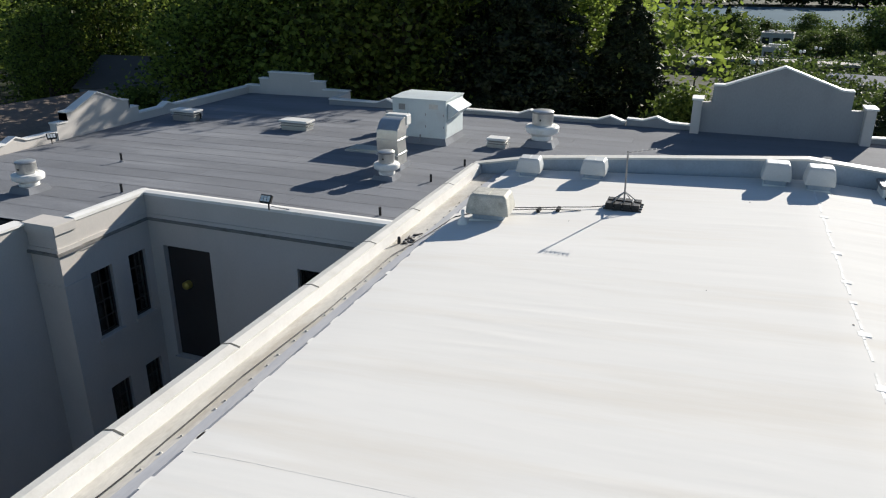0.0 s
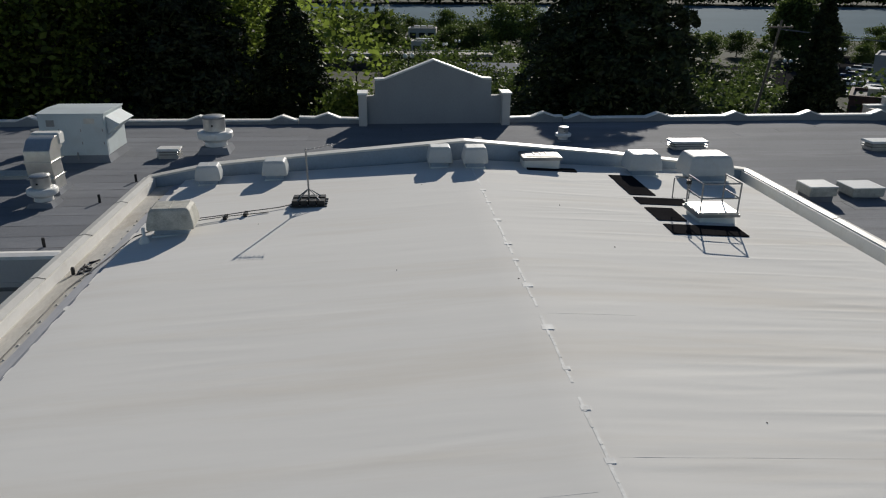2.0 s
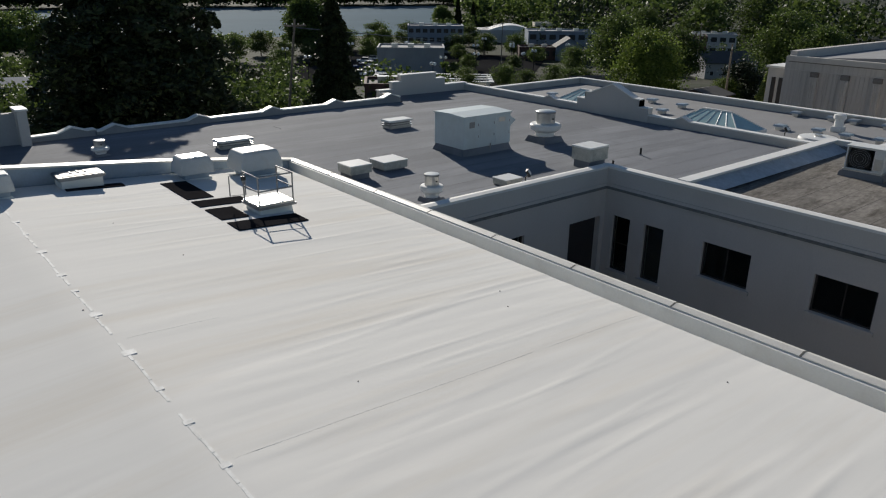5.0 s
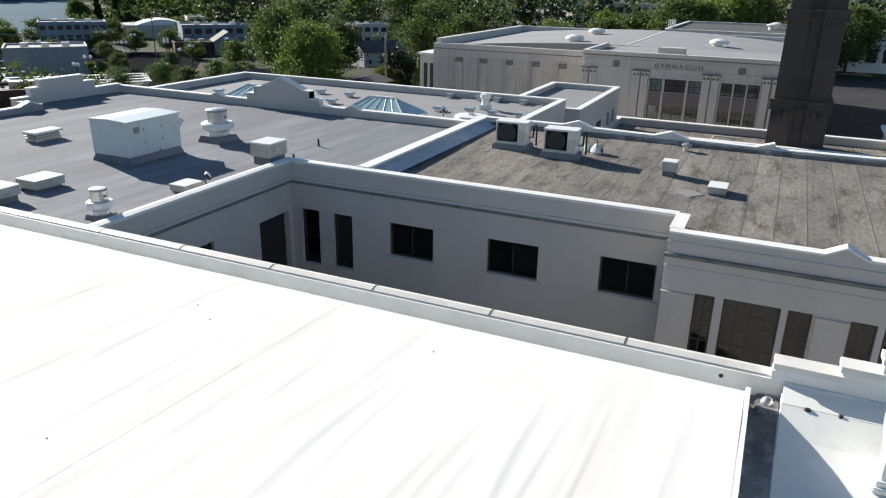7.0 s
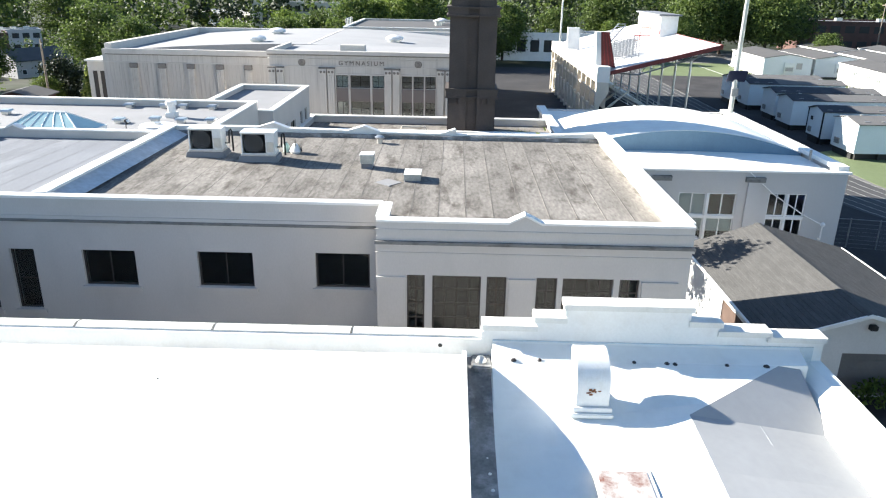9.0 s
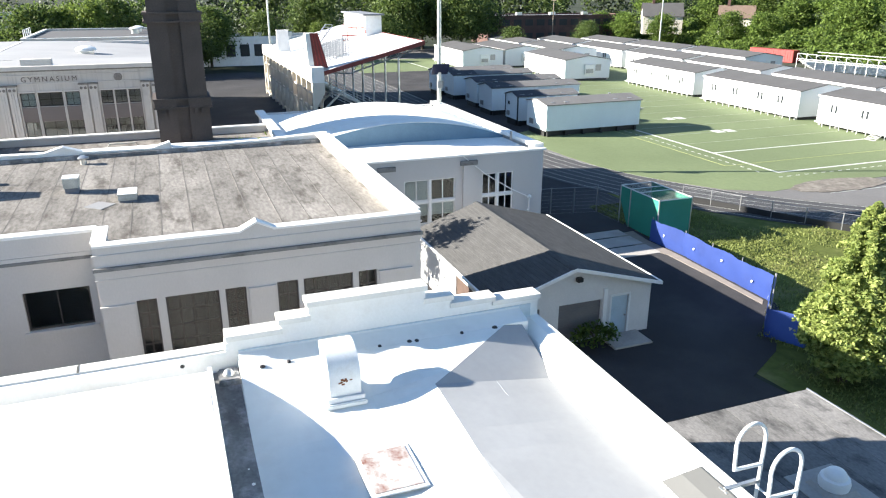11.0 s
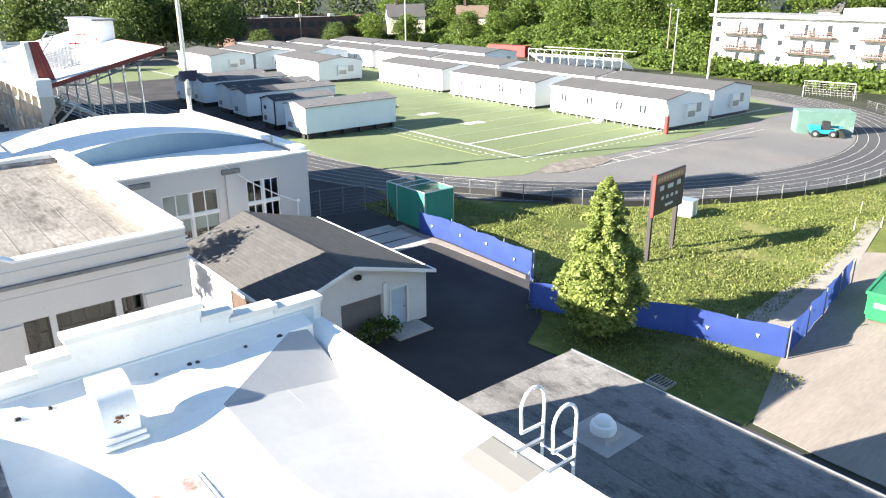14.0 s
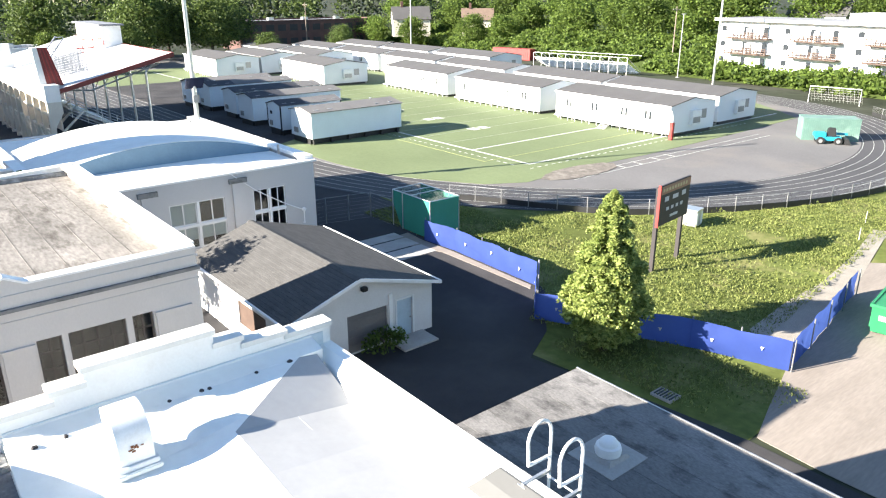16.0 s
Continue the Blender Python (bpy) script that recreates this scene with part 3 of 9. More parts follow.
# raised white edge where the membrane stops above the lower roof
part("roof_edge", S().prism([(-6.75, 8.15), (13.1, 8.15), (13.1, white_z(13.1) + 0.03), (RX, RZ + 0.035), (-6.75, white_z(-6.75) + 0.03)], "y", -0.19, -0.104), WHITE_PAINT, hall)
# gutters along both parapets
part("gutter", S().prism([(-7.82, 8.6), (-6.7, 8.5), (-6.7, white_z(-6.75) - 0.03), (-6.95, 8.80), (-7.82, 8.72)], "y", -0.1, 25.5), GUTTER, hall)
part("gutter", S().prism([(12.9, 8.5), (13.56, 8.5), (13.56, 8.58), (13.2, 8.63), (12.9, white_z(12.95) - 0.05)], "y", -0.1, 25.5), WHITE_ROOF_B, hall)
part("parapet", S().box(-8.15, -7.80, -7.6, 25.55, 8.4, 9.02), WHITE_PAINT, hall)
part("parapet", S().box(13.55, 13.90, -0.5, 25.55, 8.0, 9.02), WHITE_PAINT, hall)
coping_run(hall, "x", -8.00, -7.6, 25.6, 9.03, 0.38)
coping_run(hall, "x", 13.78, -0.7, 25.6, 9.03, 0.32)
FAR = [(-8.15, 8.98), (-5.9, 9.42), (-1.9, 9.78), (3.1, 10.2), (8.3, 9.7), (12.0, 9.25), (13.9, 8.97)]
# end parapet and vent curbs carry their shade in this blue-grey
UPSTAND = surface("shade_blue_upstand_membrane", (0.36, 0.43, 0.50), 0.7, var=0.1, scale=1.5, bump=0.1, stain=(0.25, 0.28, 0.32), stain_amount=0.5)
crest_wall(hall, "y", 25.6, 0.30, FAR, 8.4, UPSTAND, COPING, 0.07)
# seams in the membrane: welded strips along the ridge and across the slopes, with square patches
seam = []
for k in range(60):
    y0 = 0.2 + k * 0.42
    if k % 7 == 2:
        continue
    dx = 0.012 * math.sin(k * 1.7)
    seam.append((dx, y0))
SEALANT = surface("fresh_white_seam_sealant", (0.79, 0.79, 0.77), 0.8, var=0.2, scale=3, bump=0.1)
for dx, y0 in seam:
    part("ridge_seam", S().box(RX + 0.10 + dx, RX + 0.15 + dx, y0, y0 + 0.40, white_z(RX + 0.13) - 0.004, white_z(RX + 0.13) + 0.006), SEALANT, hall)
rnd = random.Random(4)
for k in range(15):
    y0, x0, s = 2.0 + k * 1.5 + rnd.uniform(-0.4, 0.4), RX + 0.13, rnd.uniform(0.05, 0.10)
    part("patch", S().box(x0 - s, x0 + s * 1.4, y0 - s * 0.9, y0 + s * 1.2, white_z(x0) - 0.03, white_z(x0) + 0.009), SEALANT, hall)
for y0, xa, xb in ((7.6, -6.6, 2.9), (8.3, 3.4, 12.9), (12.9, 3.4, 5.2)):
    sm = S()
    n = 24
    for i in range(n):
        xa2, xb2 = xa + (xb - xa) * i / n, xa + (xb - xa) * (i + 1) / n
        za, zb = white_z(xa2) + ripple(xa2, y0) + 0.0015, white_z(xb2) + ripple(xb2, y0) + 0.0015
        sm.add([(xa2, y0, za), (xb2, y0, zb), (xb2, y0 + 0.05, zb), (xa2, y0 + 0.05, za), (xa2, y0 - 0.004, za - 0.01), (xb2, y0 - 0.004, zb - 0.01)], [(0, 1, 2, 3), (4, 5, 1, 0)])
    part("cross_seam", sm, WHITE_ROOF, hall)
# grey channel and blistered joint in the left gutter
rows = [-0.1 + k * 0.8 for k in range(33)]
channel = S().add([p for y0 in rows for p in ((-7.2 + 0.05 * noise.noise((y0 * 0.9, 3.0, 0.0)), y0, 8.782), (-6.97, y0, 8.806), (-6.74, y0, white_z(-6.75) - 0.022))],
                  [(3 * k + c, 3 * k + c + 1, 3 * k + c + 4, 3 * k + c + 3) for k in range(32) for c in (0, 1)])
part("gutter_channel", channel, surface("grey_gutter_coating", (0.42, 0.43, 0.46), 0.7, var=0.1, scale=1.0, grain=10, gvar=0.1, bump=0.2, bscale=10, stain=(0.55, 0.54, 0.52), stain_amount=0.5, stain_scale=0.8, stretch=(1.5, 0.4, 1)), hall)
for k in range(44):
    part("blister", S().lathe([(rnd.uniform(0.02, 0.05), 8.765), (0.015, 8.80)], 7, -7.24 + rnd.uniform(-0.03, 0.03), 0.4 + k * 0.56 + rnd.uniform(-0.15, 0.15)), GUTTER, hall)
# dashed sealant bead along the left eave
for k in range(26):
    y0, ln, w = 0.8 + k * 0.93 + rnd.uniform(-0.35, 0.35), rnd.uniform(0.2, 0.75), rnd.uniform(0.02, 0.07)
    x0 = -6.76 + rnd.uniform(-0.02, 0.02)
    part("sealant", S().prism([(x0 - w * 0.4, y0), (x0 + 0.04, y0 + 0.02), (x0 + 0.04, y0 + ln), (x0 - w * 0.6, y0 + ln * 0.95), (x0 - w, y0 + ln * 0.5)], "z", white_z(-6.78) - 0.06, white_z(-6.78) + 0.003), WHITE_ROOF, hall)
# specks of leaf and grit on the membrane
for k in range(14):
    x0, y0, r0 = rnd.uniform(-6, 12.4), rnd.uniform(2, 24), rnd.uniform(0.012, 0.03)
    part("speck", S().lathe([(r0, white_z(x0) - 0.01), (r0 * 0.6, white_z(x0) + ripple(x0, y0) + 0.012)], 5, x0, y0), DARK_PANEL, hall)

# lower roof at the end of the hall
LOW = 8.2
part("lower_roof", S().prism([(-7.8, 7.8), (13.56, 7.8), (13.56, LOW + 0.42), (12.9, LOW + 0.36), (11.0, LOW + 0.04), (10.0, LOW), (-7.8, LOW)], "y", -0.72, -0.19), WHITE_ROOF_B, hall, smooth=True)
FALL = [(13.05, 8.84), (12.4, 8.55), (11.9, 8.39), (11.54, 8.325), (11.0, 8.24), (10.0, 8.2), (9.3, 8.2), (-7.8, 8.2)]
part("lower_roof", S().prism([(-7.8, 7.8), (13.56, 7.8), (13.56, 8.84)] + FALL, "y", -3.1, -0.72), WHITE_ROOF_B, hall)
part("lower_roof", S().box(-7.8, 13.56, -7.4, -3.1, 7.8, LOW - 0.02), WHITE_ROOF_B, hall)
part("cant_strip", S().prism([(13.05, 8.20), (13.54, 8.20), (13.54, 9.0), (13.50, 8.97), (13.05, 8.846)], "y", -7.1, -0.74), WHITE_ROOF_B, hall)
part("flashing", S().prism([(-7.8, 8.0), (13.5, 8.0), (13.5, LOW + 0.425), (12.9, LOW + 0.372), (11.0, LOW + 0.052), (10.0, LOW + 0.012), (-7.8, LOW + 0.012)], "y", -0.7, -0.2), GUTTER_DARK, hall)
for k in range(16):
    part("seam_bolt_cover", S().lathe([(0.035, LOW + 0.01), (0.03, LOW + 0.03), (0.012, LOW + 0.04)], 8, 10.6 - k * 0.42, -0.55 - 0.03 * (k % 3)), WHITE_PAINT, hall)
# folded cricket: a sunny white side, a ridge and a grey side falling to the roof edge; the grey includes its shade
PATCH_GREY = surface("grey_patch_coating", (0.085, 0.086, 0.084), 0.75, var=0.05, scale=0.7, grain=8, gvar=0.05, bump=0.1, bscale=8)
CRICKET_COAT = surface("shade_grey_cricket_coating", (0.33, 0.335, 0.338), 0.8, spec=0.2, var=0.06, scale=0.5, grain=6, gvar=0.06, bump=0.15, bscale=6, stain=(0.38, 0.385, 0.39), stain_amount=0.4, stain_scale=0.8)
RIDGE = [(-6.5, 8.842), (-5.55, 8.74), (-4.82, 8.66), (-4.29, 8.61), (-4.29, 8.59), (-4.29, 8.53), (-4.28, 8.50), (-4.20, 8.21)]
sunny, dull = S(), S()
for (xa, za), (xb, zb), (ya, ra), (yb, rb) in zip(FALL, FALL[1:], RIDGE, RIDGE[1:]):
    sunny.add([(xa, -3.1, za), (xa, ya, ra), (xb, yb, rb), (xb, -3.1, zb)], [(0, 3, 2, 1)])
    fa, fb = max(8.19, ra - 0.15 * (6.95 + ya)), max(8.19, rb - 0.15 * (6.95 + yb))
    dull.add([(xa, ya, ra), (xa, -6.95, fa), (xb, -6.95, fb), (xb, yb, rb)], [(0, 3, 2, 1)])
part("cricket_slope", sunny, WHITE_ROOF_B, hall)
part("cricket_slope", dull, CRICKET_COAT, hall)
part("coating_seam", S().tube([(11.54, -5.62, 8.406), (11.0, -5.62, 8.387), (10.0, -5.62, 8.327), (9.3, -5.62, 8.297)], 0.008, 5), GREY_COAT, hall)
part("roof_edge", S().prism([(-7.62, 7.9), (-6.75, 8.1), (-7.1, 8.54), (-7.35, 8.70), (-7.62, 8.70)], "x", -7.8, 13.88), WHITE_ROOF_B, hall)
part("grey_patch", S().add([(6.20, -7.38, 8.706), (7.43, -7.38, 8.706), (7.44, -7.345, 8.704), (7.56, -7.1, 8.548), (7.78, -6.9, 8.298), (6.50, -6.9, 8.298), (6.31, -7.1, 8.548), (6.21, -7.345, 8.704)], [(0, 1, 2, 7), (7, 2, 3, 6), (6, 3, 4, 5)]), PATCH_GREY, hall)
# stepped end of the right parapet
STEP = [(-7.6, 9.20), (-6.45, 9.20), (-6.45, 9.30), (-5.42, 9.30), (-5.42, 9.50), (-4.80, 9.50), (-4.80, 9.82), (-2.22, 9.82), (-2.22, 9.52), (-1.62, 9.52), (-1.62, 9.32), (-0.55, 9.32), (-0.55, 9.2), (-0.50, 9.2)]
part("stepped_parapet", S().prism([(-7.6, 8.0)] + STEP + [(-0.50, 8.0)], "x", 13.56, 13.86), WHITE_PAINT, hall)
for (a, za), (b, zb) in zip(STEP, STEP[1:]):
    if b - a > 0.1:
        part("cap", S().box(13.50, 13.93, a - 0.04, b + 0.04, za - 0.07, za + 0.05), COPING, hall)
# shade at the parapet's foot is put into a band of pale blue
part("upstand", S().box(13.535, 13.56, -7.4, -0.75, 8.5, 9.02), surface("upstand_band_shade_blue", (0.60, 0.66, 0.68), 0.7, var=0.1, scale=1.5, bump=0.1, stain=(0.42, 0.47, 0.50), stain_amount=0.5), hall)
rnd = random.Random(14)
for k in range(9):
    y0 = rnd.uniform(-6.6, -3.4) if k < 6 else rnd.uniform(-1.8, -0.8)
    part("tar_blot", S().lathe([(rnd.uniform(0.04, 0.10), LOW + 0.62), (0.03, LOW + 0.665)], 7, 13.06 - rnd.uniform(0, 0.05), y0), DARK_PANEL, hall)
part("scupper", S().lathe([(0.045, 0), (0.045, 0.004)], 10), BLACK, hall, at=pose(13.548, 0.35, 8.86, 0, -90, 0))
part("drain_box", S().box(12.95, 13.5, -0.72, -0.3, LOW + 0.2, LOW + 0.5), GUTTER_DARK, hall, bevel=0.03)
part("drain_strainer", S().lathe([(0.11, LOW + 0.4), (0.12, LOW + 0.52), (0.07, LOW + 0.6), (0.02, LOW + 0.62)], 12, 13.2, -0.5), GALV, hall, smooth=True)

# the one-storey concrete annexe behind
annexe = thing("annexe", "low concrete annexe with a stained flat roof beside the hall", "building")
part("wall", S().wall("x", 13.05, 0.3, -16.5, -7.6, BASE, 4.72), STUCCO, annexe)
part("wall", S().wall("y", -16.5, 0.3, -20, 13.05, BASE, 4.72), STUCCO, annexe)
for i in range(9):
    y0 = -7.65 - i * 1.0
    part("roof_slab", S().box(-20, 13.42, y0 - 0.985, y0, 4.73, 4.85), CONC_ROOF, annexe)
part("edge_strip", S().box(-20, 13.45, -16.68, -16.636, 4.74, 4.872), GALV, annexe)

# ---- front block with the grey roof ----
def grey_z(x, y):
    return 8.62 + 0.012 * min(abs(x + 27.2), abs(34.3 - x), 12)


front = thing("front_block", "grey-roofed front block of a painted concrete school", "school building")
LW = [(-16.4, -14.55, 3.15, 7.28), (-11.3, -9.2, 5.8, 7.2)]
part("wall", S().wall("y", 18.1, 0.35, -16.9, -8.15, BASE, 8.4, LW), STUCCO, front)
window(front, "y", 18.1, -1, -11.3, -9.2, 5.8, 7.2, 3, 1)
# flat panel; the opening's depth and shade are put into its near-black colour
door = part("stair_door", S().box(-16.4, -14.55, 18.3, 18.35, 3.15, 7.28), DARK_PANEL, front, "near-black panel standing in for the shaded stairwell opening")
part("lamp", S().lathe([(0.05, -0.14), (0.14, -0.1), (0.14, 0.1), (0.05, 0.14)], 12), surface("brass_lamp", (0.5, 0.4, 0.1), 0.4, 0.5, bump=0), door, at=pose(-15.7, 18.2, 5.9, 90, 0, 0))
part("sill", S().box(-16.5, -14.4, 18.0, 18.25, 2.95, 3.14), STUCCO, front)
LH = [(15.5, 16.35, 5.0, 7.2), (17.05, 17.8, 5.0, 7.2), (15.5, 16.35, 1.0, 3.2), (17.05, 17.8, 1.0, 3.2)]
part("wall", S().wall("x", -17.25, 0.35, 15.25, 18.1, BASE, 8.4, LH), STUCCO, front)
for a, b, c, d in LH:
    window(front, "x", -16.9, 1, a, b, c, d, 2, 4)
RW = [(21.1, 22.95, 4.4, 7.0), (16.6, 18.6, 5.9, 7.1)]
part("wall", S().wall("y", 17.35, 0.35, 13.9, 23.2, BASE, 8.4, RW), STUCCO, front)
# near-black panel again stands for the shade inside an opening
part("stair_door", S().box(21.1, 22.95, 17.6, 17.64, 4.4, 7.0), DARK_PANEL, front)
window(front, "y", 17.35, -1, 16.6, 18.6, 5.9, 7.1, 3, 1)
TALL = [(14.55, 15.42, 4.85, 7.1), (16.08, 16.92, 4.8, 7.1)]
MID = [(11.05, 12.9, 5.8, 7.12), (6.98, 8.9, 5.85, 7.15), (2.95, 4.82, 5.9, 7.2)]
part("wall", S().wall("x", 23.2, 0.35, 2.5, 17.35, BASE, 8.4, TALL + MID), STUCCO, front)
for a, b, c, d in TALL:
    window(front, "x", 23.2, -1, a, b, c, d, 1, 2)
for a, b, c, d in MID:
    window(front, "x", 23.2, -1, a, b, c, d, 2, 1)
# parapets round the courts
def court_parapet(axis, at, thick, u0, u1, z, face_dir):
    part("parapet", S().box(at, at + thick, u0, u1, 8.4, z) if axis == "x" else S().box(u0, u1, at, at + thick, 8.4, z), STUCCO, front)
    coping_run(front, axis, at + thick / 2, u0, u1, z, 0.4, 0.05, 3.05, 0.07, False, WHITE_PAINT)
    a = at if face_dir < 0 else at + thick
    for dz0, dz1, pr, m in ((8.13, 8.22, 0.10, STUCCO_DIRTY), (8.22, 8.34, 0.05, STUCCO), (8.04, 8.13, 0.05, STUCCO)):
        lo, hi = min(a, a + face_dir * pr), max(a, a + face_dir * pr)
        part("cornice", S().box(lo, hi, u0, u1, dz0, dz1) if axis == "x" else S().box(u0, u1, lo, hi, dz0, dz1), m, front)


court_parapet("y", 18.1, 0.35, -16.9, -8.15, 9.03, -1)
court_parapet("x", -17.25, 0.35, 15.25, 18.45, 9.03, 1)
court_parapet("y", 17.35, 0.35, 13.9, 23.2, 9.0, -1)
court_parapet("x", 23.2, 0.35, 2.5, 17.7, 9.0, -1)
# near-black floors and backings added to keep the rooms behind the windows dark
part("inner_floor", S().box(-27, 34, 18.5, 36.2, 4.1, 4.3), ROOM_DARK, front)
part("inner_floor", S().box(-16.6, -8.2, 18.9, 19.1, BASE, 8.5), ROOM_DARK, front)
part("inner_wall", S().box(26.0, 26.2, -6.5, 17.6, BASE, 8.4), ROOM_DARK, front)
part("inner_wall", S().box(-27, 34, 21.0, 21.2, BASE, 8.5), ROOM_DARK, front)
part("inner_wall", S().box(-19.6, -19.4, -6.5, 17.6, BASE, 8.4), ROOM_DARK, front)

# roof sheets run along the front; shorter runs fill the returns
roll_roof(front, -27.0, 34.1, 26.0, 36.3, grey_z, 0.95, "x", GREY_ROLL, tar=TAR, breaks=(0.13, 0.47, 0.8))
roll_roof(front, -27.0, -8.2, 18.45, 26.0, grey_z, 0.95, "x", GREY_ROLL, tar=TAR, breaks=(0.4,))
roll_roof(front, 13.9, 34.1, 17.7, 26.0, grey_z, 0.95, "x", GREY_ROLL, tar=TAR, breaks=(0.6,))
roll_roof(front, 23.5, 34.1, 14.4, 17.7, grey_z, 0.95, "x", GREY_ROLL, tar=TAR)
roll_roof(front, -27.0, -17.25, 15.25, 18.45, grey_z, 0.95, "x", GREY_ROLL, tar=TAR)
roll_roof(front, 27.3, 34.1, 36.3, 38.6, grey_z, 1.1, "x", GREY_ROLL, tar=TAR)
roll_roof(front, -27.0, -20.2, 36.3, 38.6, grey_z, 1.1, "x", GREY_ROLL, tar=TAR)
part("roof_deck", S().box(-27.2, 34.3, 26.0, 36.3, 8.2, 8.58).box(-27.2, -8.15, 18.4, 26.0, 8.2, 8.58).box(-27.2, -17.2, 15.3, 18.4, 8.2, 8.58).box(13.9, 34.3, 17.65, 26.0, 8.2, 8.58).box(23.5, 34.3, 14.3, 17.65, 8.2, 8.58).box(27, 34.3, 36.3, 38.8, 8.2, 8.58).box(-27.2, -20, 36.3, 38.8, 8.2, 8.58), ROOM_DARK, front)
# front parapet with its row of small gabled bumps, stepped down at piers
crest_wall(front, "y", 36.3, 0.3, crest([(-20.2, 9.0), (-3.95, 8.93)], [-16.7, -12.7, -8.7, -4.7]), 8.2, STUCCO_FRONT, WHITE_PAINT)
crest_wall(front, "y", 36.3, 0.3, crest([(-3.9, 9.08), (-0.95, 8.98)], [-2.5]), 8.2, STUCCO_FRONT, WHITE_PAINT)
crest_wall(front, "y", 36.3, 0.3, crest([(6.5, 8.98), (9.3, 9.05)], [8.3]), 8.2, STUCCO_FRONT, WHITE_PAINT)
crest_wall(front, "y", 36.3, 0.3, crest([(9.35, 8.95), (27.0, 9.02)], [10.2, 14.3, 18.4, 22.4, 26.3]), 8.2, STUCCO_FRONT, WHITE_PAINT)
part("wall", S().box(-20.2, 27.0, 36.3, 36.6, BASE, 8.2), STUCCO, front)
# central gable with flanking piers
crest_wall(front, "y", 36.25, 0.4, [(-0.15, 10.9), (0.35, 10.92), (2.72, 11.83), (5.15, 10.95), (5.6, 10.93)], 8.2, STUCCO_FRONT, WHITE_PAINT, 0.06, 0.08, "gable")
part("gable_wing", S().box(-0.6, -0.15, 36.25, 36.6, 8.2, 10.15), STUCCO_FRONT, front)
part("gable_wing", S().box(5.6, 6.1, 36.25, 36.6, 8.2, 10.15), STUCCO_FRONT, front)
for x0 in (-0.95, 6.1):
    part("pier", S().box(x0, x0 + 0.4, 35.7, 36.7, 8.2, 10.3), STUCCO, front, bevel=0.02)
    part("cap", S().box(x0 - 0.05, x0 + 0.45, 35.65, 36.75, 10.3, 10.38), WHITE_PAINT, front)
# corner pavilions with stepped crests
for x0, x1, d in ((27.0, 34.3, 1), (-27.2, -20.2, -1)):
    part("wall", S().box(x0, x1, 38.55, 38.85, BASE, 8.2), STUCCO, front)
    c = (x0 + x1) / 2
    a, b = x0, x1
    part("stepped_crest", S().prism([(a, 8.2), (a, 9.1), (a + 1.0, 9.1), (a + 1.0, 9.55), (a + 1.7, 9.55), (a + 1.7, 9.95), (a + 4.6, 9.95), (a + 4.6, 9.55), (a + 5.4, 9.55), (a + 5.4, 9.1), (b, 9.1), (b, 8.2)], "y", 38.5, 38.85), STUCCO, front)
    for p, q, z in ((a, a + 1.0, 9.1), (a + 1.0, a + 1.7, 9.55), (a + 1.7, a + 4.6, 9.95), (a + 4.6, a + 5.4, 9.55), (a + 5.4, b, 9.1)):
        part("cap", S().box(p - 0.03, q + 0.03, 38.44, 38.91, z + 0.003, z + 0.06), WHITE_PAINT, front)
    part("pavilion_side", S().box(x0 - 0.15 if d > 0 else x1 - 0.15, x0 + 0.15 if d > 0 else x1 + 0.15, 36.6, 38.5, BASE, 9.05), STUCCO, front)
# side parapets with a gable on each
for x0, gy, d in ((34.15, 25.8, 1), (-27.35, 26.6, -1)):
    part("wall", S().box(x0, x0 + 0.3, 14.4, 38.8, BASE, 8.2), STUCCO, front)
    crest_wall(front, "x", x0, 0.3, crest([(14.4, 8.98), (gy - 2.5, 8.98)], [gy - 4.6], 0.5, 0.2), 8.2, STUCCO, WHITE_PAINT)
    crest_wall(front, "x", x0, 0.3, crest([(gy + 2.5, 8.98), (38.8, 9.0)], [gy + 4.7], 0.5, 0.2), 8.2, STUCCO, WHITE_PAINT)
    crest_wall(front, "x", x0 - 0.05, 0.4, [(gy - 2.5, 9.35), (gy - 1.9, 9.35), (gy - 1.9, 9.75), (gy - 1.5, 9.78), (gy, 10.4), (gy + 1.5, 9.78), (gy + 1.9, 9.75), (gy + 1.9, 9.35), (gy + 2.5, 9.35)], 8.2, STUCCO, WHITE_PAINT, 0.05, 0.06, "gable")

# ---- right wing with the weathered roof ----
def wing_z(x, y):
    return 8.52 + 0.010 * (x - 21)


wing = thing("classroom_wing", "painted concrete classroom wing with a weathered roll roof", "school building")
BAY = [(0.98, 1.55), (-0.81, 0.74), (-1.62, -0.99), (-3.23, -2.57), (-5.01, -3.40), (-5.83, -5.20)]
part("wall", S().wall("x", 21.3, 0.35, -7.0, 2.5, BASE, 8.4, [(a, b, 4.7, 7.25) for a, b in BAY]), STUCCO, wing)
for i, (a, b) in enumerate(BAY):
    wide = b - a > 1
    window(wing, "x", 21.3, -1, a, b, 4.7, 7.25, 4 if wide else 2, 5, shade=SHADE if wide or i == 3 else None, sill=False, bar=0.05)
for a, b in ((1.62, 2.5), (-2.5, -1.7), (-7.0, -5.9)):
    part("pilaster", S().box(21.24, 21.3, a, b, BASE, 7.1), STUCCO, wing)
    part("pilaster_band", S().box(21.20, 21.3, a - 0.03, b + 0.03, 7.1, 7.2), STUCCO, wing)
part("wall", S().wall("y", 2.2, 0.35, 21.65, 23.2, BASE, 8.4), STUCCO, wing)
part("wall", S().wall("y", -7.35, 0.35, 21.3, 35.9, BASE, 8.4), STUCCO, wing)
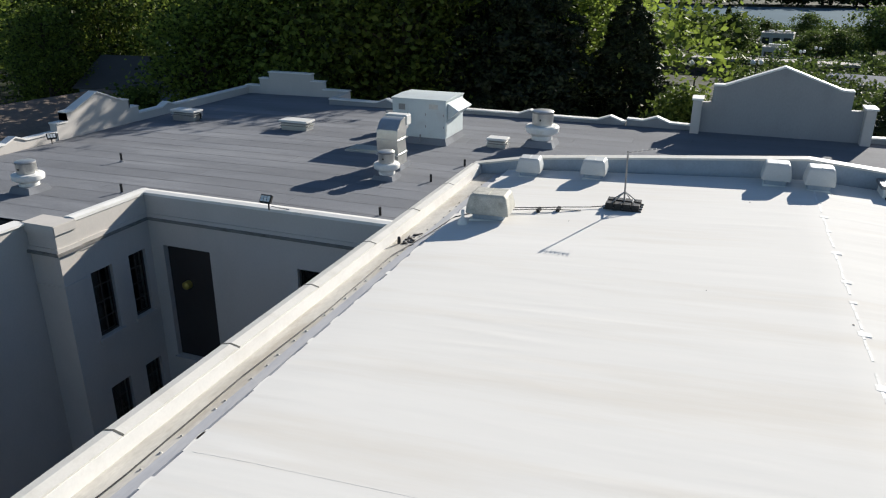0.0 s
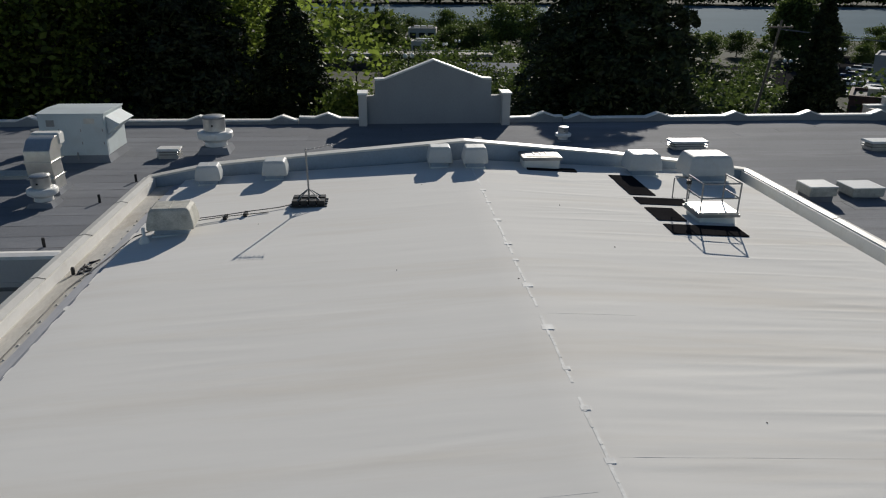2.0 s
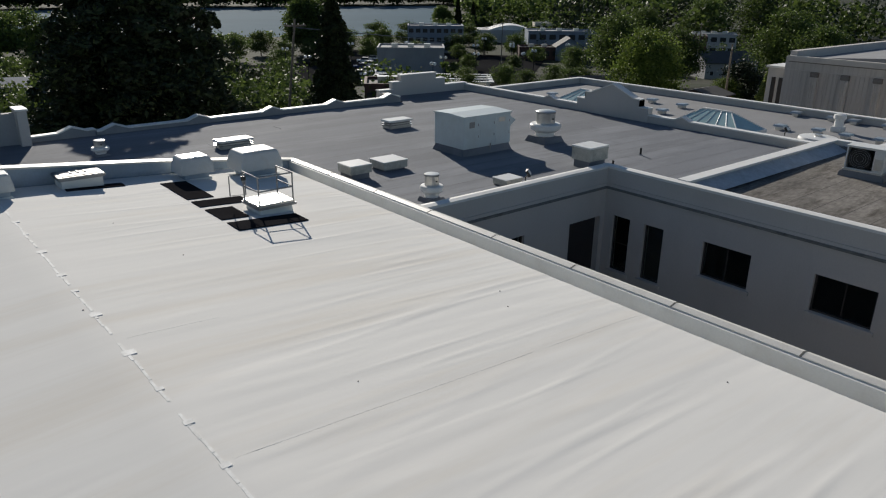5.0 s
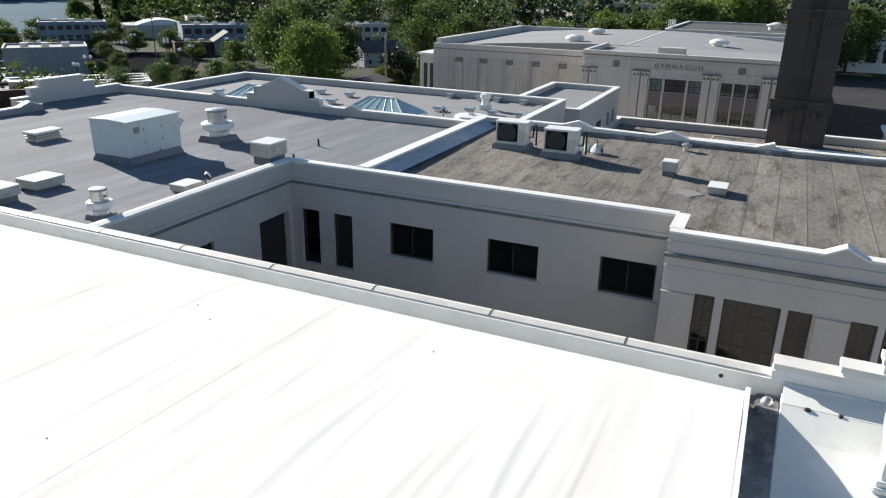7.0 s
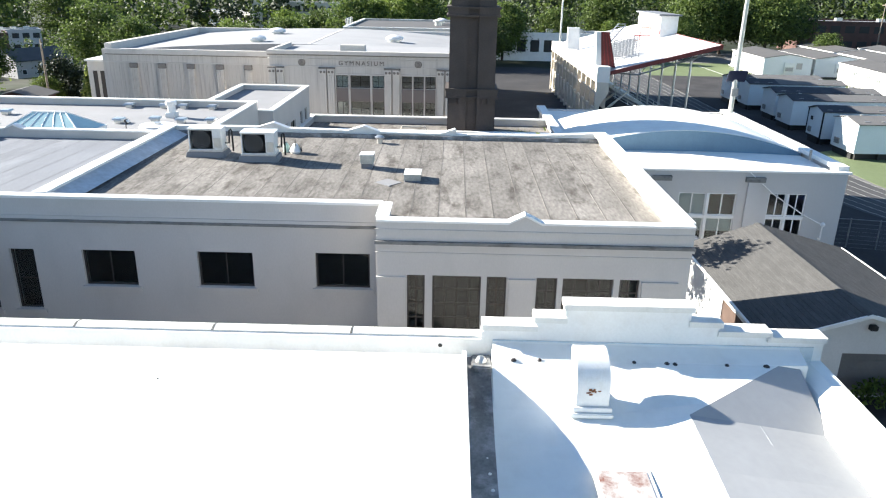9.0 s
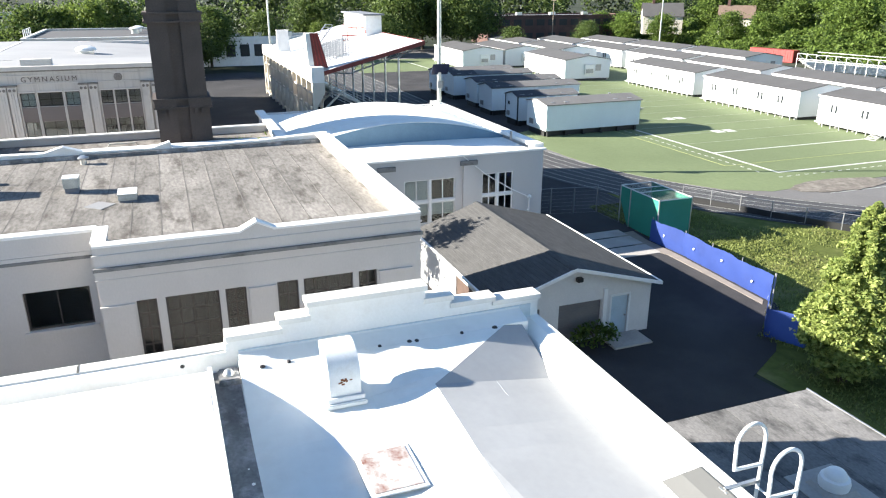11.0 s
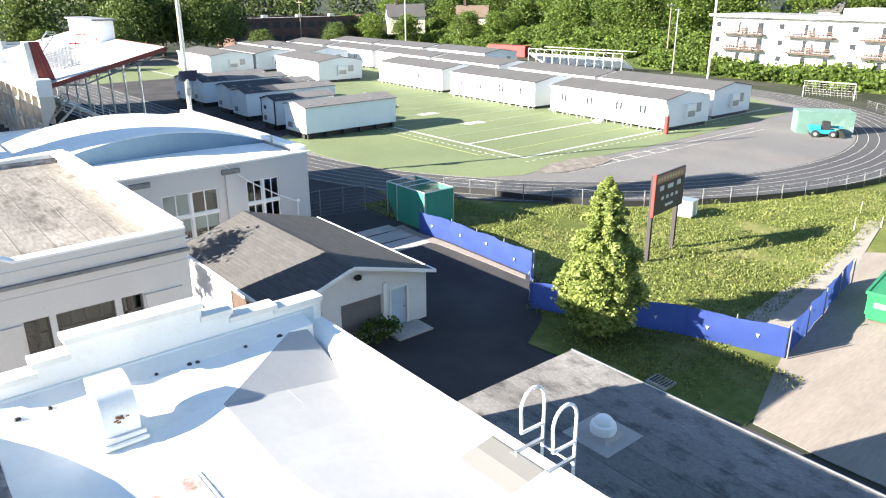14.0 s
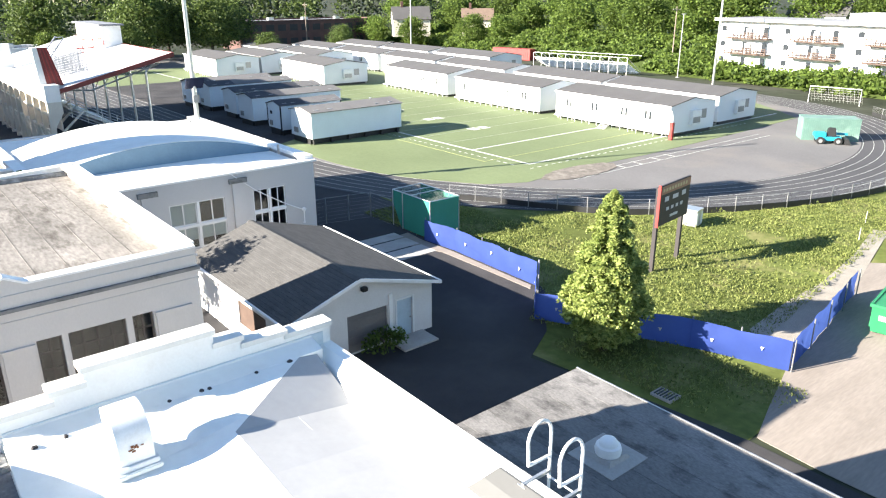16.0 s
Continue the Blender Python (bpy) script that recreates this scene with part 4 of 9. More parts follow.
part("wall", S().wall("x", 35.6, 0.35, -7.0, 14.3, BASE, 8.4), STUCCO, wing)
LN = [(-7.35, 9.0), (2.5, 9.0)]
crest_wall(wing, "x", 21.3, 0.3, crest(LN, [-2.1], 0.52, 0.26), 8.4, STUCCO, WHITE_PAINT)
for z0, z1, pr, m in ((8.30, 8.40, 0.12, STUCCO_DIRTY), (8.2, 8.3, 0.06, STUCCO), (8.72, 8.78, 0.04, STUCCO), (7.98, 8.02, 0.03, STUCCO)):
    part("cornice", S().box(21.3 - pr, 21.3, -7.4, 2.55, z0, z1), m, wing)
part("parapet", S().box(21.6, 23.19, 2.2, 2.49, 8.4, 9.0), STUCCO, wing)
part("cap", S().box(21.62, 23.25, 2.14, 2.56, 9.003, 9.07), WHITE_PAINT, wing)
part("parapet", S().box(21.6, 35.9, -7.35, -6.95, 8.4, 9.0), WHITE_PAINT, wing)
part("cap", S().box(21.62, 35.95, -7.45, -6.75, 9.003, 9.08), WHITE_PAINT, wing)
crest_wall(wing, "x", 35.65, 0.3, crest([(-7.35, 9.05), (-4, 8.88), (0, 8.84), (10, 9.0), (14.4, 9.0)], [0.1, 4.6, 9.1], 0.8, 0.26), 8.4, WHITE_PAINT, WHITE_PAINT)
part("divider", S().box(23.5, 35.6, 14.0, 14.35, 8.4, 9.0), WHITE_PAINT, wing)
part("cap", S().box(23.5, 35.6, 13.93, 14.42, 9.003, 9.07), WHITE_PAINT, wing)
part("blue_flashing", S().prism([(13.3, 8.66), (14.0, 8.6), (14.0, 8.94)], "x", 23.55, 35.5), surface("wrinkled_flashing", (0.52, 0.55, 0.58), 0.5, var=0.15, scale=1.5, grain=5, gvar=0.25, bump=0.9, bscale=3), wing)
part("blue_flashing", S().prism([(-6.9, 8.66), (13.9, 8.66), (13.9, 8.84), (-6.9, 8.84)], "x", 35.45, 35.64), GUTTER_DARK, wing)
roll_roof(wing, 23.5, 35.6, 2.5, 14.0, wing_z, 0.98, "x", OLD_ROLL, tar=TAR_OLD, breaks=(0.3,))
roll_roof(wing, 21.6, 35.6, -7.0, 2.5, wing_z, 0.98, "x", OLD_ROLL, tar=TAR_OLD, breaks=(0.55,))
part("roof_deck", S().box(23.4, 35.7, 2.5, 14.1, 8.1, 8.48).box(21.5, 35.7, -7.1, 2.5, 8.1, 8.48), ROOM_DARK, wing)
part("pale_patch", S().prism([(26.9, 2.6), (27.5, 2.15), (28.0, 2.75), (27.4, 3.2)], "z", 8.55, 8.61), PALE_ROLL, wing)

# left wing across the other court
lwing = thing("left_wing", "painted concrete wing across the shaded court", "school building")
HL = [(10.2, 11.45, 4.0, 5.1), (7.2, 9.0, 4.0, 5.1)]
part("wall", S().wall("x", -18.3, 0.35, -7, 14.9, BASE, 8.4, HL), STUCCO, lwing)
for a, b, c, d in HL:
    window(lwing, "x", -17.95, 1, a, b, c, d, 2, 2)
part("wall", S().wall("y", 14.9, 0.3, -27, -17.4, BASE, 8.4), STUCCO, lwing)
part("corner_pier", S().box(-17.94, -16.86, 14.5, 15.25, BASE, 8.75), STUCCO, lwing)
for z0, z1, p in ((8.13, 8.22, 0.1), (8.22, 8.34, 0.05), (7.1, 7.18, 0.04)):
    part("cornice", S().box(-18.0, -16.86 + p, 14.5 - p, 15.3, z0, z1), STUCCO_DIRTY if p == 0.1 else STUCCO, lwing)
part("pier_cap", S().box(-18.05, -16.8, 14.44, 15.24, 8.75, 9.04), STUCCO, lwing, bevel=0.02)
part("parapet", S().box(-18.3, -17.95, -7, 14.55, 8.4, 8.95), STUCCO, lwing)
part("cap", S().box(-18.36, -17.88, -7, 14.52, 8.953, 9.02), WHITE_PAINT, lwing)
roll_roof(lwing, -27, -18.3, -7, 14.6, lambda x, y: 8.6, 0.98, "y", OLD_ROLL, tar=TAR_OLD)
part("roof_deck", S().box(-27, -18.3, -7, 14.6, 8.2, 8.57), ROOM_DARK, lwing)


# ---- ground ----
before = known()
def ground_z(x, y):
    """The ground is level round the school and falls seven metres towards the river."""
    u = min(1.0, max(0.0, (0.45 * x + 0.9 * y - 70) / 100))
    return -7 * u * u * (3 - 2 * u)


def drape(corners, nu, nv, dz):
    """A four-cornered sheet that follows the ground."""
    (ax, ay), (bx, by), (cx, cy), (ex, ey) = corners
    s = S()
    vs = []
    for j in range(nv + 1):
        for i in range(nu + 1):
            u, v = i / nu, j / nv
            x = (ax * (1 - u) + bx * u) * (1 - v) + (ex * (1 - u) + cx * u) * v
            y = (ay * (1 - u) + by * u) * (1 - v) + (ey * (1 - u) + cy * u) * v
            vs.append((x, y, ground_z(x, y) + dz))
    return s.add(vs, [(j * (nu + 1) + i, j * (nu + 1) + i + 1, (j + 1) * (nu + 1) + i + 1, (j + 1) * (nu + 1) + i) for j in range(nv) for i in range(nu)])


gx = [-1500, -900, -500] + list(range(-300, 520, 20)) + [600, 900, 1500]
gv = [(x, y, ground_z(x, y)) for y in gx for x in gx]
gn = len(gx)
structure("ground", S().add(gv, [(j * gn + i, j * gn + i + 1, (j + 1) * gn + i + 1, (j + 1) * gn + i) for j in range(gn - 1) for i in range(gn - 1)]), EARTH, "mixed grass and paved town ground", "ground")


def sheet(name, poly, z, mat, label, category="ground"):
    return structure(name, S().prism(poly, "z", z - 0.02, z), mat, label, category)


FX, FY = 67.3, -73.2


def oval(r, n=40, x0=None, x1=147.0):
    a = FX if x0 is None else x0
    pts = [(a + r * math.cos(math.pi / 2 + math.pi * i / n), FY + r * math.sin(math.pi / 2 + math.pi * i / n)) for i in range(n + 1)]
    return pts + [(x1 + r * math.cos(-math.pi / 2 + math.pi * i / n), FY + r * math.sin(-math.pi / 2 + math.pi * i / n)) for i in range(n + 1)]


sheet("school_yard_asphalt", [(15.5, -23.6), (21, -22.5), (22.5, -25.2), (26.5, -29.3), (38, -29.3), (46, -30), (46, -33), (135, -33), (150, -16), (150, 40), (36, 40), (36, 14), (-30, 14), (-30, -24.2), (10.9, -24.2)], 0.03, ASPHALT, "dark asphalt yard between the school buildings", "pavement")
sheet("grass_bank", [(10.9, -23.9), (21.6, -22.8), (24, -25.7), (26.9, -29.0), (38, -30), (46, -33), (60, -33), (10, -140), (-60, -140), (-60, -60), (12, -44)], 0.015, GRASS, "rough sunlit grass bank", "grass")
sheet("dirt_yard", [(10.8, -24.6), (11.6, -27.0), (12.7, -30.6), (14.6, -42.2), (16.5, -48), (4, -60), (-30, -60), (-30, -25), (-4, -24.6), (8, -24.4)], 0.045, DIRT, "tracked sandy dirt yard", "ground")
sheet("running_track", oval(44.2), 0.06, TRACK, "black running track round the playing field", "track")
sheet("track_apron", oval(37.3), 0.08, DZONE, "worn asphalt apron inside the track curve", "track")
TURF_EDGE = [(45.7, -98.5), (45.0, -83), (44.6, -64), (45.0, -54), (44.4, -46.0), (46.3, -42.6), (49.8, -40.3), (52.9, -38.6), (57.0, -37.3), (62, -36.6), (67.3, -36.4), (147, -36.4), (165, -42), (165, -104), (147, -110.2), (67, -110.2), (58, -108.5), (52, -104)]
sheet("playing_field", TURF_EDGE, 0.1, TURF, "green playing field turf with faded white lines", "field")
LZ = 0.112


def stripe(parent, x0, y0, x1, y1, w, mat=LINE, z=LZ):
    d = Vector((x1 - x0, y1 - y0)).normalized()
    n = Vector((-d.y, d.x)) * w / 2
    part("line", S().prism([(x0 - n.x, y0 - n.y), (x1 - n.x, y1 - n.y), (x1 + n.x, y1 + n.y), (x0 + n.x, y0 + n.y)], "z", z - 0.01, z), mat, parent)


sheet("cabin_yard_asphalt", [(73.6, -36), (140, -36), (140, -51), (84, -50), (80, -46), (76.6, -41)], 0.105, ASPHALT, "dark asphalt under the portable cabins", "pavement")
marks = thing("field_markings", "faded white and yellow lines on the playing field", "field lines", kind="structure")
stripe(marks, 49.3, -51.2, 49.3, -100, 0.28)
stripe(marks, 49.3, -51.3, 159, -51.3, 0.28)
stripe(marks, 58.0, -51.3, 58.0, -100, 0.24)
for k in range(1, 16):
    stripe(marks, 58.0 + 4.57 * k, -51.4, 58.0 + 4.57 * k, -73.0, 0.10, LINE_FAINT)
for k in range(40):
    stripe(marks, 47.9, -50 - k * 1.0, 47.9, -50.45 - k * 1.0, 0.12)
    stripe(marks, 50 + k * 1.0, -49.8, 50.45 + k * 1.0, -49.8, 0.12)
stripe(marks, 53.0, -48.6, 53.0, -73, 0.10, LINE_Y)
stripe(marks, 53.0, -48.6, 90.0, -48.6, 0.10, LINE_Y)
for k in range(3):
    for dy in (0, 1.6):
        part("yard_number", S().box(66.6 + 9.14 * k, 68.0 + 9.14 * k, -60.4 - dy, -59.2 - dy, 0.1, LZ), LINE, marks)
for k in range(7):
    r = 37.5 + 1.05 * k
    pts = oval(r)[:41]
    ring = S()
    cl = [(p[0], p[1]) for p in [(147, FY + r)] + pts + [(147, FY - r)]]
    for (a, b), (c, d) in zip(cl, cl[1:]):
        v = Vector((c - a, d - b)).normalized()
        nn = Vector((-v.y, v.x)) * 0.028
        ring.add([(a - nn.x, b - nn.y, 0.092), (c - nn.x, d - nn.y, 0.092), (c + nn.x, d + nn.y, 0.092), (a + nn.x, b + nn.y, 0.092)], [(0, 1, 2, 3)])
    part("lane_line", ring, LINE, marks)
for dx in (0, 1.25):
    stripe(marks, 43.6 - dx, -50, 43.0 - dx, -84, 0.07, z=0.094)
for y0 in (-57.5, -60.0, -63.0, -65.5):
    stripe(marks, 42.2, y0, 43.6, y0, 0.1, z=0.094)
PIT = surface("worn_sandy_grit", (0.19, 0.17, 0.148), 0.95, var=0.25, scale=0.9, grain=6, gvar=0.4, bump=0.6, bscale=6, stain=(0.30, 0.28, 0.24), stain_amount=0.6, stain_scale=1.3, spec=0.1)
pit_edge = [(44.1 + 1.75 * math.cos(a / 15 * math.pi) + 0.35 * noise.noise((a * 0.9, 2.0, 0.0)), -52.9 + 5.0 * math.sin(a / 15 * math.pi) + 0.7 * noise.noise((a * 0.7, 8.0, 0.0))) for a in range(30)]
sheet("sand_pit", pit_edge, 0.126, PIT, "pale gritty patch of a worn long jump pit", "pit")
sheet("fence_verge", [(37.8, -29.0), (34.6, -29.15), (27.3, -28.95), (26.9, -28.5), (30.5, -28.55), (35.0, -28.5), (38.0, -27.4), (39.6, -27.6), (39.8, -29.2)], 0.048, DIRT, "brown sandy verge along the blue fence", "ground")
sheet("gravel_strip", [(12.8, -30.9), (14.7, -42.3), (16.0, -47.5), (18.0, -56), (18.9, -55.6), (17.4, -48.6), (16.6, -42.5), (16.5, -38.0), (16.0, -33.4), (14.6, -31.9)], 0.05, GRAVEL, "pale gravel strip along the fence", "ground")
for i, (a, b) in enumerate(((35.5, 37.2), (37.4, 39.0), (39.2, 40.4))):
    structure("concrete_slab", S().box(a, b, -28.4, -25.4, 0.0, 0.05), CONCRETE, "pale concrete paving slab in the asphalt yard", "paving", bevel=0.01)
sheet("river", [(-600, 560), (-10, 352), (15, 334), (150, 272), (178, 262), (200, 262), (275, 333), (360, 438), (430, 520), (300, 545), (160, 560), (0, 545), (-600, 800)], -6.9, WATER, "bright blue-grey river beyond the town", "water")
structure("car_park", drape([(72, 142), (112, 110), (176, 160), (132, 222)], 8, 10, 0.08), TOWN_ASPHALT, "open car park below the school", "pavement")
structure("street", drape([(-60, 62), (200, 40), (200, 50), (-60, 72)], 40, 3, 0.12), TOWN_ASPHALT, "street in front of the school", "road")
structure("river_street", drape([(-60, 200), (110, 180), (111, 187), (-60, 207)], 30, 3, 0.08), TOWN_ASPHALT, "worn grey street near the river", "road")


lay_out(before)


# ---- rooftop things ----
def loft(rings):
    """Skins over closed rings of equal length, closed at both ends."""
    n = len(rings[0])
    vs = [p for r in rings for p in r]
    fs = [(k * n + i, k * n + (i + 1) % n, (k + 1) * n + (i + 1) % n, (k + 1) * n + i) for k in range(len(rings) - 1) for i in range(n)]
    return S().add(vs, fs + [tuple(reversed(range(n))), tuple(range((len(rings) - 1) * n, len(rings) * n))])


def square_ring(hx, hy, z, r):
    pts = []
    for cx, cy, a0 in ((hx - r, hy - r, 0), (-hx + r, hy - r, 90), (-hx + r, -hy + r, 180), (hx - r, -hy + r, 270)):
        pts += [(cx + r * math.cos(radians(a0 + d)), cy + r * math.sin(radians(a0 + d)), z) for d in (0, 45, 90)]
    return pts


def hooded_vent(label, x, y, z, w, d, h, turn=0, metal=HOOD_METAL):
    v = thing("hooded_vent", label, "roof vent", (x, y, z), turn, "hooded vents on the white roof")
    a, b = w / 2, d / 2
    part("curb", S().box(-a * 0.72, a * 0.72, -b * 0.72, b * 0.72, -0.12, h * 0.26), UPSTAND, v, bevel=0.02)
    part("flashing", S().box(-a * 0.9, a * 0.9, -b * 0.9, b * 0.9, -0.1, 0.03, 0.05), WHITE_ROOF_B, v)
    part("throat", S().box(-a * 0.66, a * 0.66, -b * 0.66, b * 0.66, h * 0.26, h * 0.4), BLACK, v)
    part("hood", loft([square_ring(a * 0.98, b * 0.98, h * 0.26, 0.03), square_ring(a, b, h * 0.29, 0.035), square_ring(a * 0.97, b * 0.97, h * 0.55, 0.04), square_ring(a * 0.86, b * 0.86, h * 0.9, 0.05), square_ring(a * 0.80, b * 0.80, h * 0.97, 0.05), square_ring(a * 0.72, b * 0.72, h, 0.05)]), metal, v, bevel=0.008)
    part("seam", S().box(-0.012, 0.012, -b * 0.73, b * 0.73, h - 0.004, h + 0.012), metal, v)
    return v


W = white_z
hooded_vent("grimy white metal hooded vent near the stained gutter", -5.65, 19.75, W(-5.7), 1.25, 1.0, 0.78, 3, DIRTY_HOOD)
hooded_vent("small white metal hooded vent in the roof's corner", -5.75, 24.75, W(-5.8), 0.85, 0.8, 0.66, 4)
hooded_vent("small white metal hooded vent beside the end parapet", -3.5, 24.75, W(-3.5), 0.85, 0.8, 0.66)
hooded_vent("white metal hooded vent at the roof ridge", 2.15, 24.85, W(2.2), 0.86, 0.8, 0.72)
hooded_vent("white metal hooded vent just past the roof ridge", 3.35, 24.55, W(3.3), 0.86, 0.8, 0.72)
hooded_vent("broad white metal hooded vent by the walkway pads", 9.35, 24.65, W(9.3), 1.2, 1.0, 0.78)
hooded_vent("largest white metal hooded vent behind the railed hatch", 11.55, 24.35, W(11.6), 1.65, 1.25, 0.92)

pipe = thing("vent_pipe", "short dirty white vent pipe beside a hooded vent", "pipe", (-6.25, 19.0, W(-6.3)))
part("tube", S().lathe([(0.05, -0.1), (0.05, 0.42)], 10), WHITE_PAINT, pipe, smooth=True)
part("boot", S().lathe([(0.16, -0.1), (0.15, 0.06), (0.06, 0.2)], 12), WHITE_ROOF_B, pipe, smooth=True)

hatch = thing("roof_hatch", "white roof hatch with a grey pipe guard rail", "roof hatch", (9.72, 19.65, W(9.8)))
part("curb", S().box(-0.55, 0.55, -0.5, 0.5, -0.15, 0.24, 0.04), WHITE_ROOF_B, hatch)
part("lid", S().box(-0.6, 0.6, -0.54, 0.54, 0.24, 0.34), GALV, hatch, bevel=0.02)
part("lid_edge", S().box(-0.63, 0.63, -0.57, 0.57, 0.20, 0.27), STEEL, hatch)
for a, b in ((-0.55, -0.5), (0.55, -0.5), (0.55, 0.5), (-0.55, 0.5)):
    part("post", S().tube([(a, b, 0.2), (a * 1.02, b, 1.18)], 0.024), STEEL, hatch)
for z in (0.75, 1.18):
    part("rail", S().tube([(-0.56, 0.5, z), (-0.56, -0.5, z), (0.56, -0.5, z), (0.56, 0.5, z)], 0.024), STEEL, hatch)
gate = part("gate", S().tube([(-0.5, 0.5, 0.45), (-0.5, 0.5, 1.1), (-0.95, 0.62, 1.06), (-0.95, 0.62, 0.45)], 0.022, closed=True), STEEL, hatch)
part("hinge", S().box(-0.6, -0.48, 0.46, 0.56, 0.9, 1.02), BLACK, gate)

PAD_Z = 0.03
for x0, x1, y0, y1 in ((8.0, 8.85, 21.75, 24.1), (8.0, 9.6, 20.75, 21.45), (8.0, 8.85, 19.2, 20.4), (8.0, 10.15, 18.05, 18.85), (5.2, 6.95, 24.35, 24.75)):
    tagged(part("walkway_pad", S().add([(x0, y0, W(x0) + PAD_Z), (x1, y0, W(x1) + PAD_Z), (x1, y1, W(x1) + PAD_Z), (x0, y1, W(x0) + PAD_Z), (x0, y0, W(x0) - 0.05), (x1, y0, W(x1) - 0.05), (x1, y1, W(x1) - 0.05), (x0, y1, W(x0) - 0.05)],
         [(0, 1, 2, 3), (7, 6, 5, 4), (0, 4, 5, 1), (1, 5, 6, 2), (2, 6, 7, 3), (3, 7, 4, 0)]), DARK_PAD), "dark rubber walkway pad lying on the white roof", "walkway pad", "walkway pads")

sky_hatch = thing("flat_skylight", "flat grey roof skylight against the end parapet", "skylight", (5.75, 25.05, W(5.75)))
part("curb", S().box(-0.62, 0.62, -0.45, 0.45, -0.1, 0.30), WHITE_ROOF_B, sky_hatch)
part("lid", S().box(-0.7, 0.7, -0.5, 0.5, 0.30, 0.42), STEEL, sky_hatch, bevel=0.02)
part("panel", S().box(-0.55, 0.55, -0.38, 0.38, 0.42, 0.435), surface("weathered_pane", (0.42, 0.38, 0.34), 0.5, var=0.25, scale=3, bump=0), sky_hatch)
for i in range(3):
    part("rib", S().box(-0.25 + 0.22 * i, -0.20 + 0.22 * i, -0.1, 0.2, 0.435, 0.46), WHITE_PAINT, sky_hatch)

mast = thing("antenna", "weighted antenna stand with a thin mast on the white roof", "antenna", (-2.05, 21.35, W(-2.05)))
for i in range(2):
    for j in range(4):
        part("ballast_block", S().box(-0.5 + 0.25 * j, -0.28 + 0.25 * j, -0.32 + 0.42 * i, -0.05 + 0.42 * i, 0.06, 0.2), BLACK, mast, bevel=0.01)
for i in range(4):
    part("tray_bar", S().box(-0.54, 0.54, -0.36 + 0.24 * i, -0.33 + 0.24 * i, 0.02, 0.07), BLACK, mast)
part("mast", S().tube([(0, 0, 0.05), (-0.03, 0, 1.72)], 0.026), STEEL, mast)
for a, b in ((0.45, 0.3), (-0.45, 0.3), (0.45, -0.3), (-0.45, -0.3)):
    part("brace", S().tube([(a, b, 0.08), (0, 0, 0.5)], 0.018, 6), STEEL, mast)
part("boom", S().tube([(-0.06, 0.0, 1.66), (0.75, 0.12, 1.80)], 0.012, 6), STEEL, mast)
for i in range(7):
    f = i / 6
    x0, y0, z0 = -0.02 + 0.75 * f, 0.12 * f, 1.67 + 0.13 * f
    part("element", S().tube([(x0, y0 - 0.16, z0), (x0, y0 + 0.16, z0)], 0.007, 5), STEEL, mast)
cable = thing("roof_cable", "black cable on small blocks along the white roof", "cable", (0, 0, 0))
part("cable", S().tube([(-5.1, 20.4, W(-5.1) + 0.12), (-4.4, 20.6, W(-4.4) + 0.1), (-3.7, 20.8, W(-3.7) + 0.1), (-3.0, 21.1, W(-3) + 0.05), (-2.5, 21.3, W(-2.5) + 0.06)], 0.014, 6), BLACK, cable)
part("cable", S().tube([(-5.1, 20.25, W(-5.1) + 0.1), (-4.4, 20.45, W(-4.4) + 0.1), (-3.5, 20.75, W(-3.5) + 0.03), (-3.2, 20.8, W(-3.2) + 0.03)], 0.012, 6), BLACK, cable)
for x0, y0 in ((-4.4, 20.55), (-3.85, 20.72)):
    part("block", S().box(x0 - 0.05, x0 + 0.05, y0 - 0.16, y0 + 0.14, W(x0) - 0.02, W(x0) + 0.1), BLACK, cable, bevel=0.01)
loose = thing("gutter_cable", "thin dark cable lying along the stained gutter", "cable")
part("cable", S().tube([(-6.1, 20.2, W(-6.1) + 0.03), (-6.7, 19.6, 8.99), (-7.0, 18.6, 8.84), (-7.35, 16.5, 8.80), (-7.3, 13.0, 8.80), (-7.4, 10.0, 8.80), (-7.35, 7.0, 8.80), (-7.5, 3.0, 8.79)], 0.013, 6), BLACK, loose)
debris = thing("gutter_debris", "small heap of dark leaf litter at a roof drain", "debris")
rnd = random.Random(7)
for i in range(26):
    a, b = -7.35 + rnd.uniform(-0.18, 0.18), 17.9 + rnd.uniform(-0.5, 0.5)
    s = rnd.uniform(0.03, 0.09)
    part("litter", S().box(-s, s, -s * 0.5, s * 0.5, 0, s * 0.5, s * 0.3), DARK_PANEL, debris, at=pose(a, b, 8.755, 0, 0, rnd.uniform(0, 180)))
post = thing("drain_post", "short dark post at the gutter drain", "post", (-7.6, 17.55, 8.74))
part("stub", S().lathe([(0.05, 0), (0.05, 0.16), (0.03, 0.2)], 8), BLACK, post)

gh = thing("gooseneck_vent", "white curved gooseneck exhaust hood with rust marks", "roof vent", (12.1, -2.55, LOW + 0.17))
part("curb", S().box(-0.42, 0.42, -0.40, 0.42, 0, 0.10), WHITE_ROOF_B, gh, bevel=0.02)
part("curb_cap", S().box(-0.36, 0.36, -0.37, 0.37, 0.10, 0.2), WHITE_METAL, gh, bevel=0.01)
arc = [(-0.30, 0.2)] + [(0.30 - 0.60 * math.cos(radians(a)), 0.50 + 0.60 * math.sin(radians(a))) for a in range(0, 121, 10)] + [(0.56, 0.78)] + [(0.30 - 0.12 * math.cos(radians(a)), 0.50 + 0.12 * math.sin(radians(a))) for a in range(100, -1, -20)] + [(0.2, 0.2)]
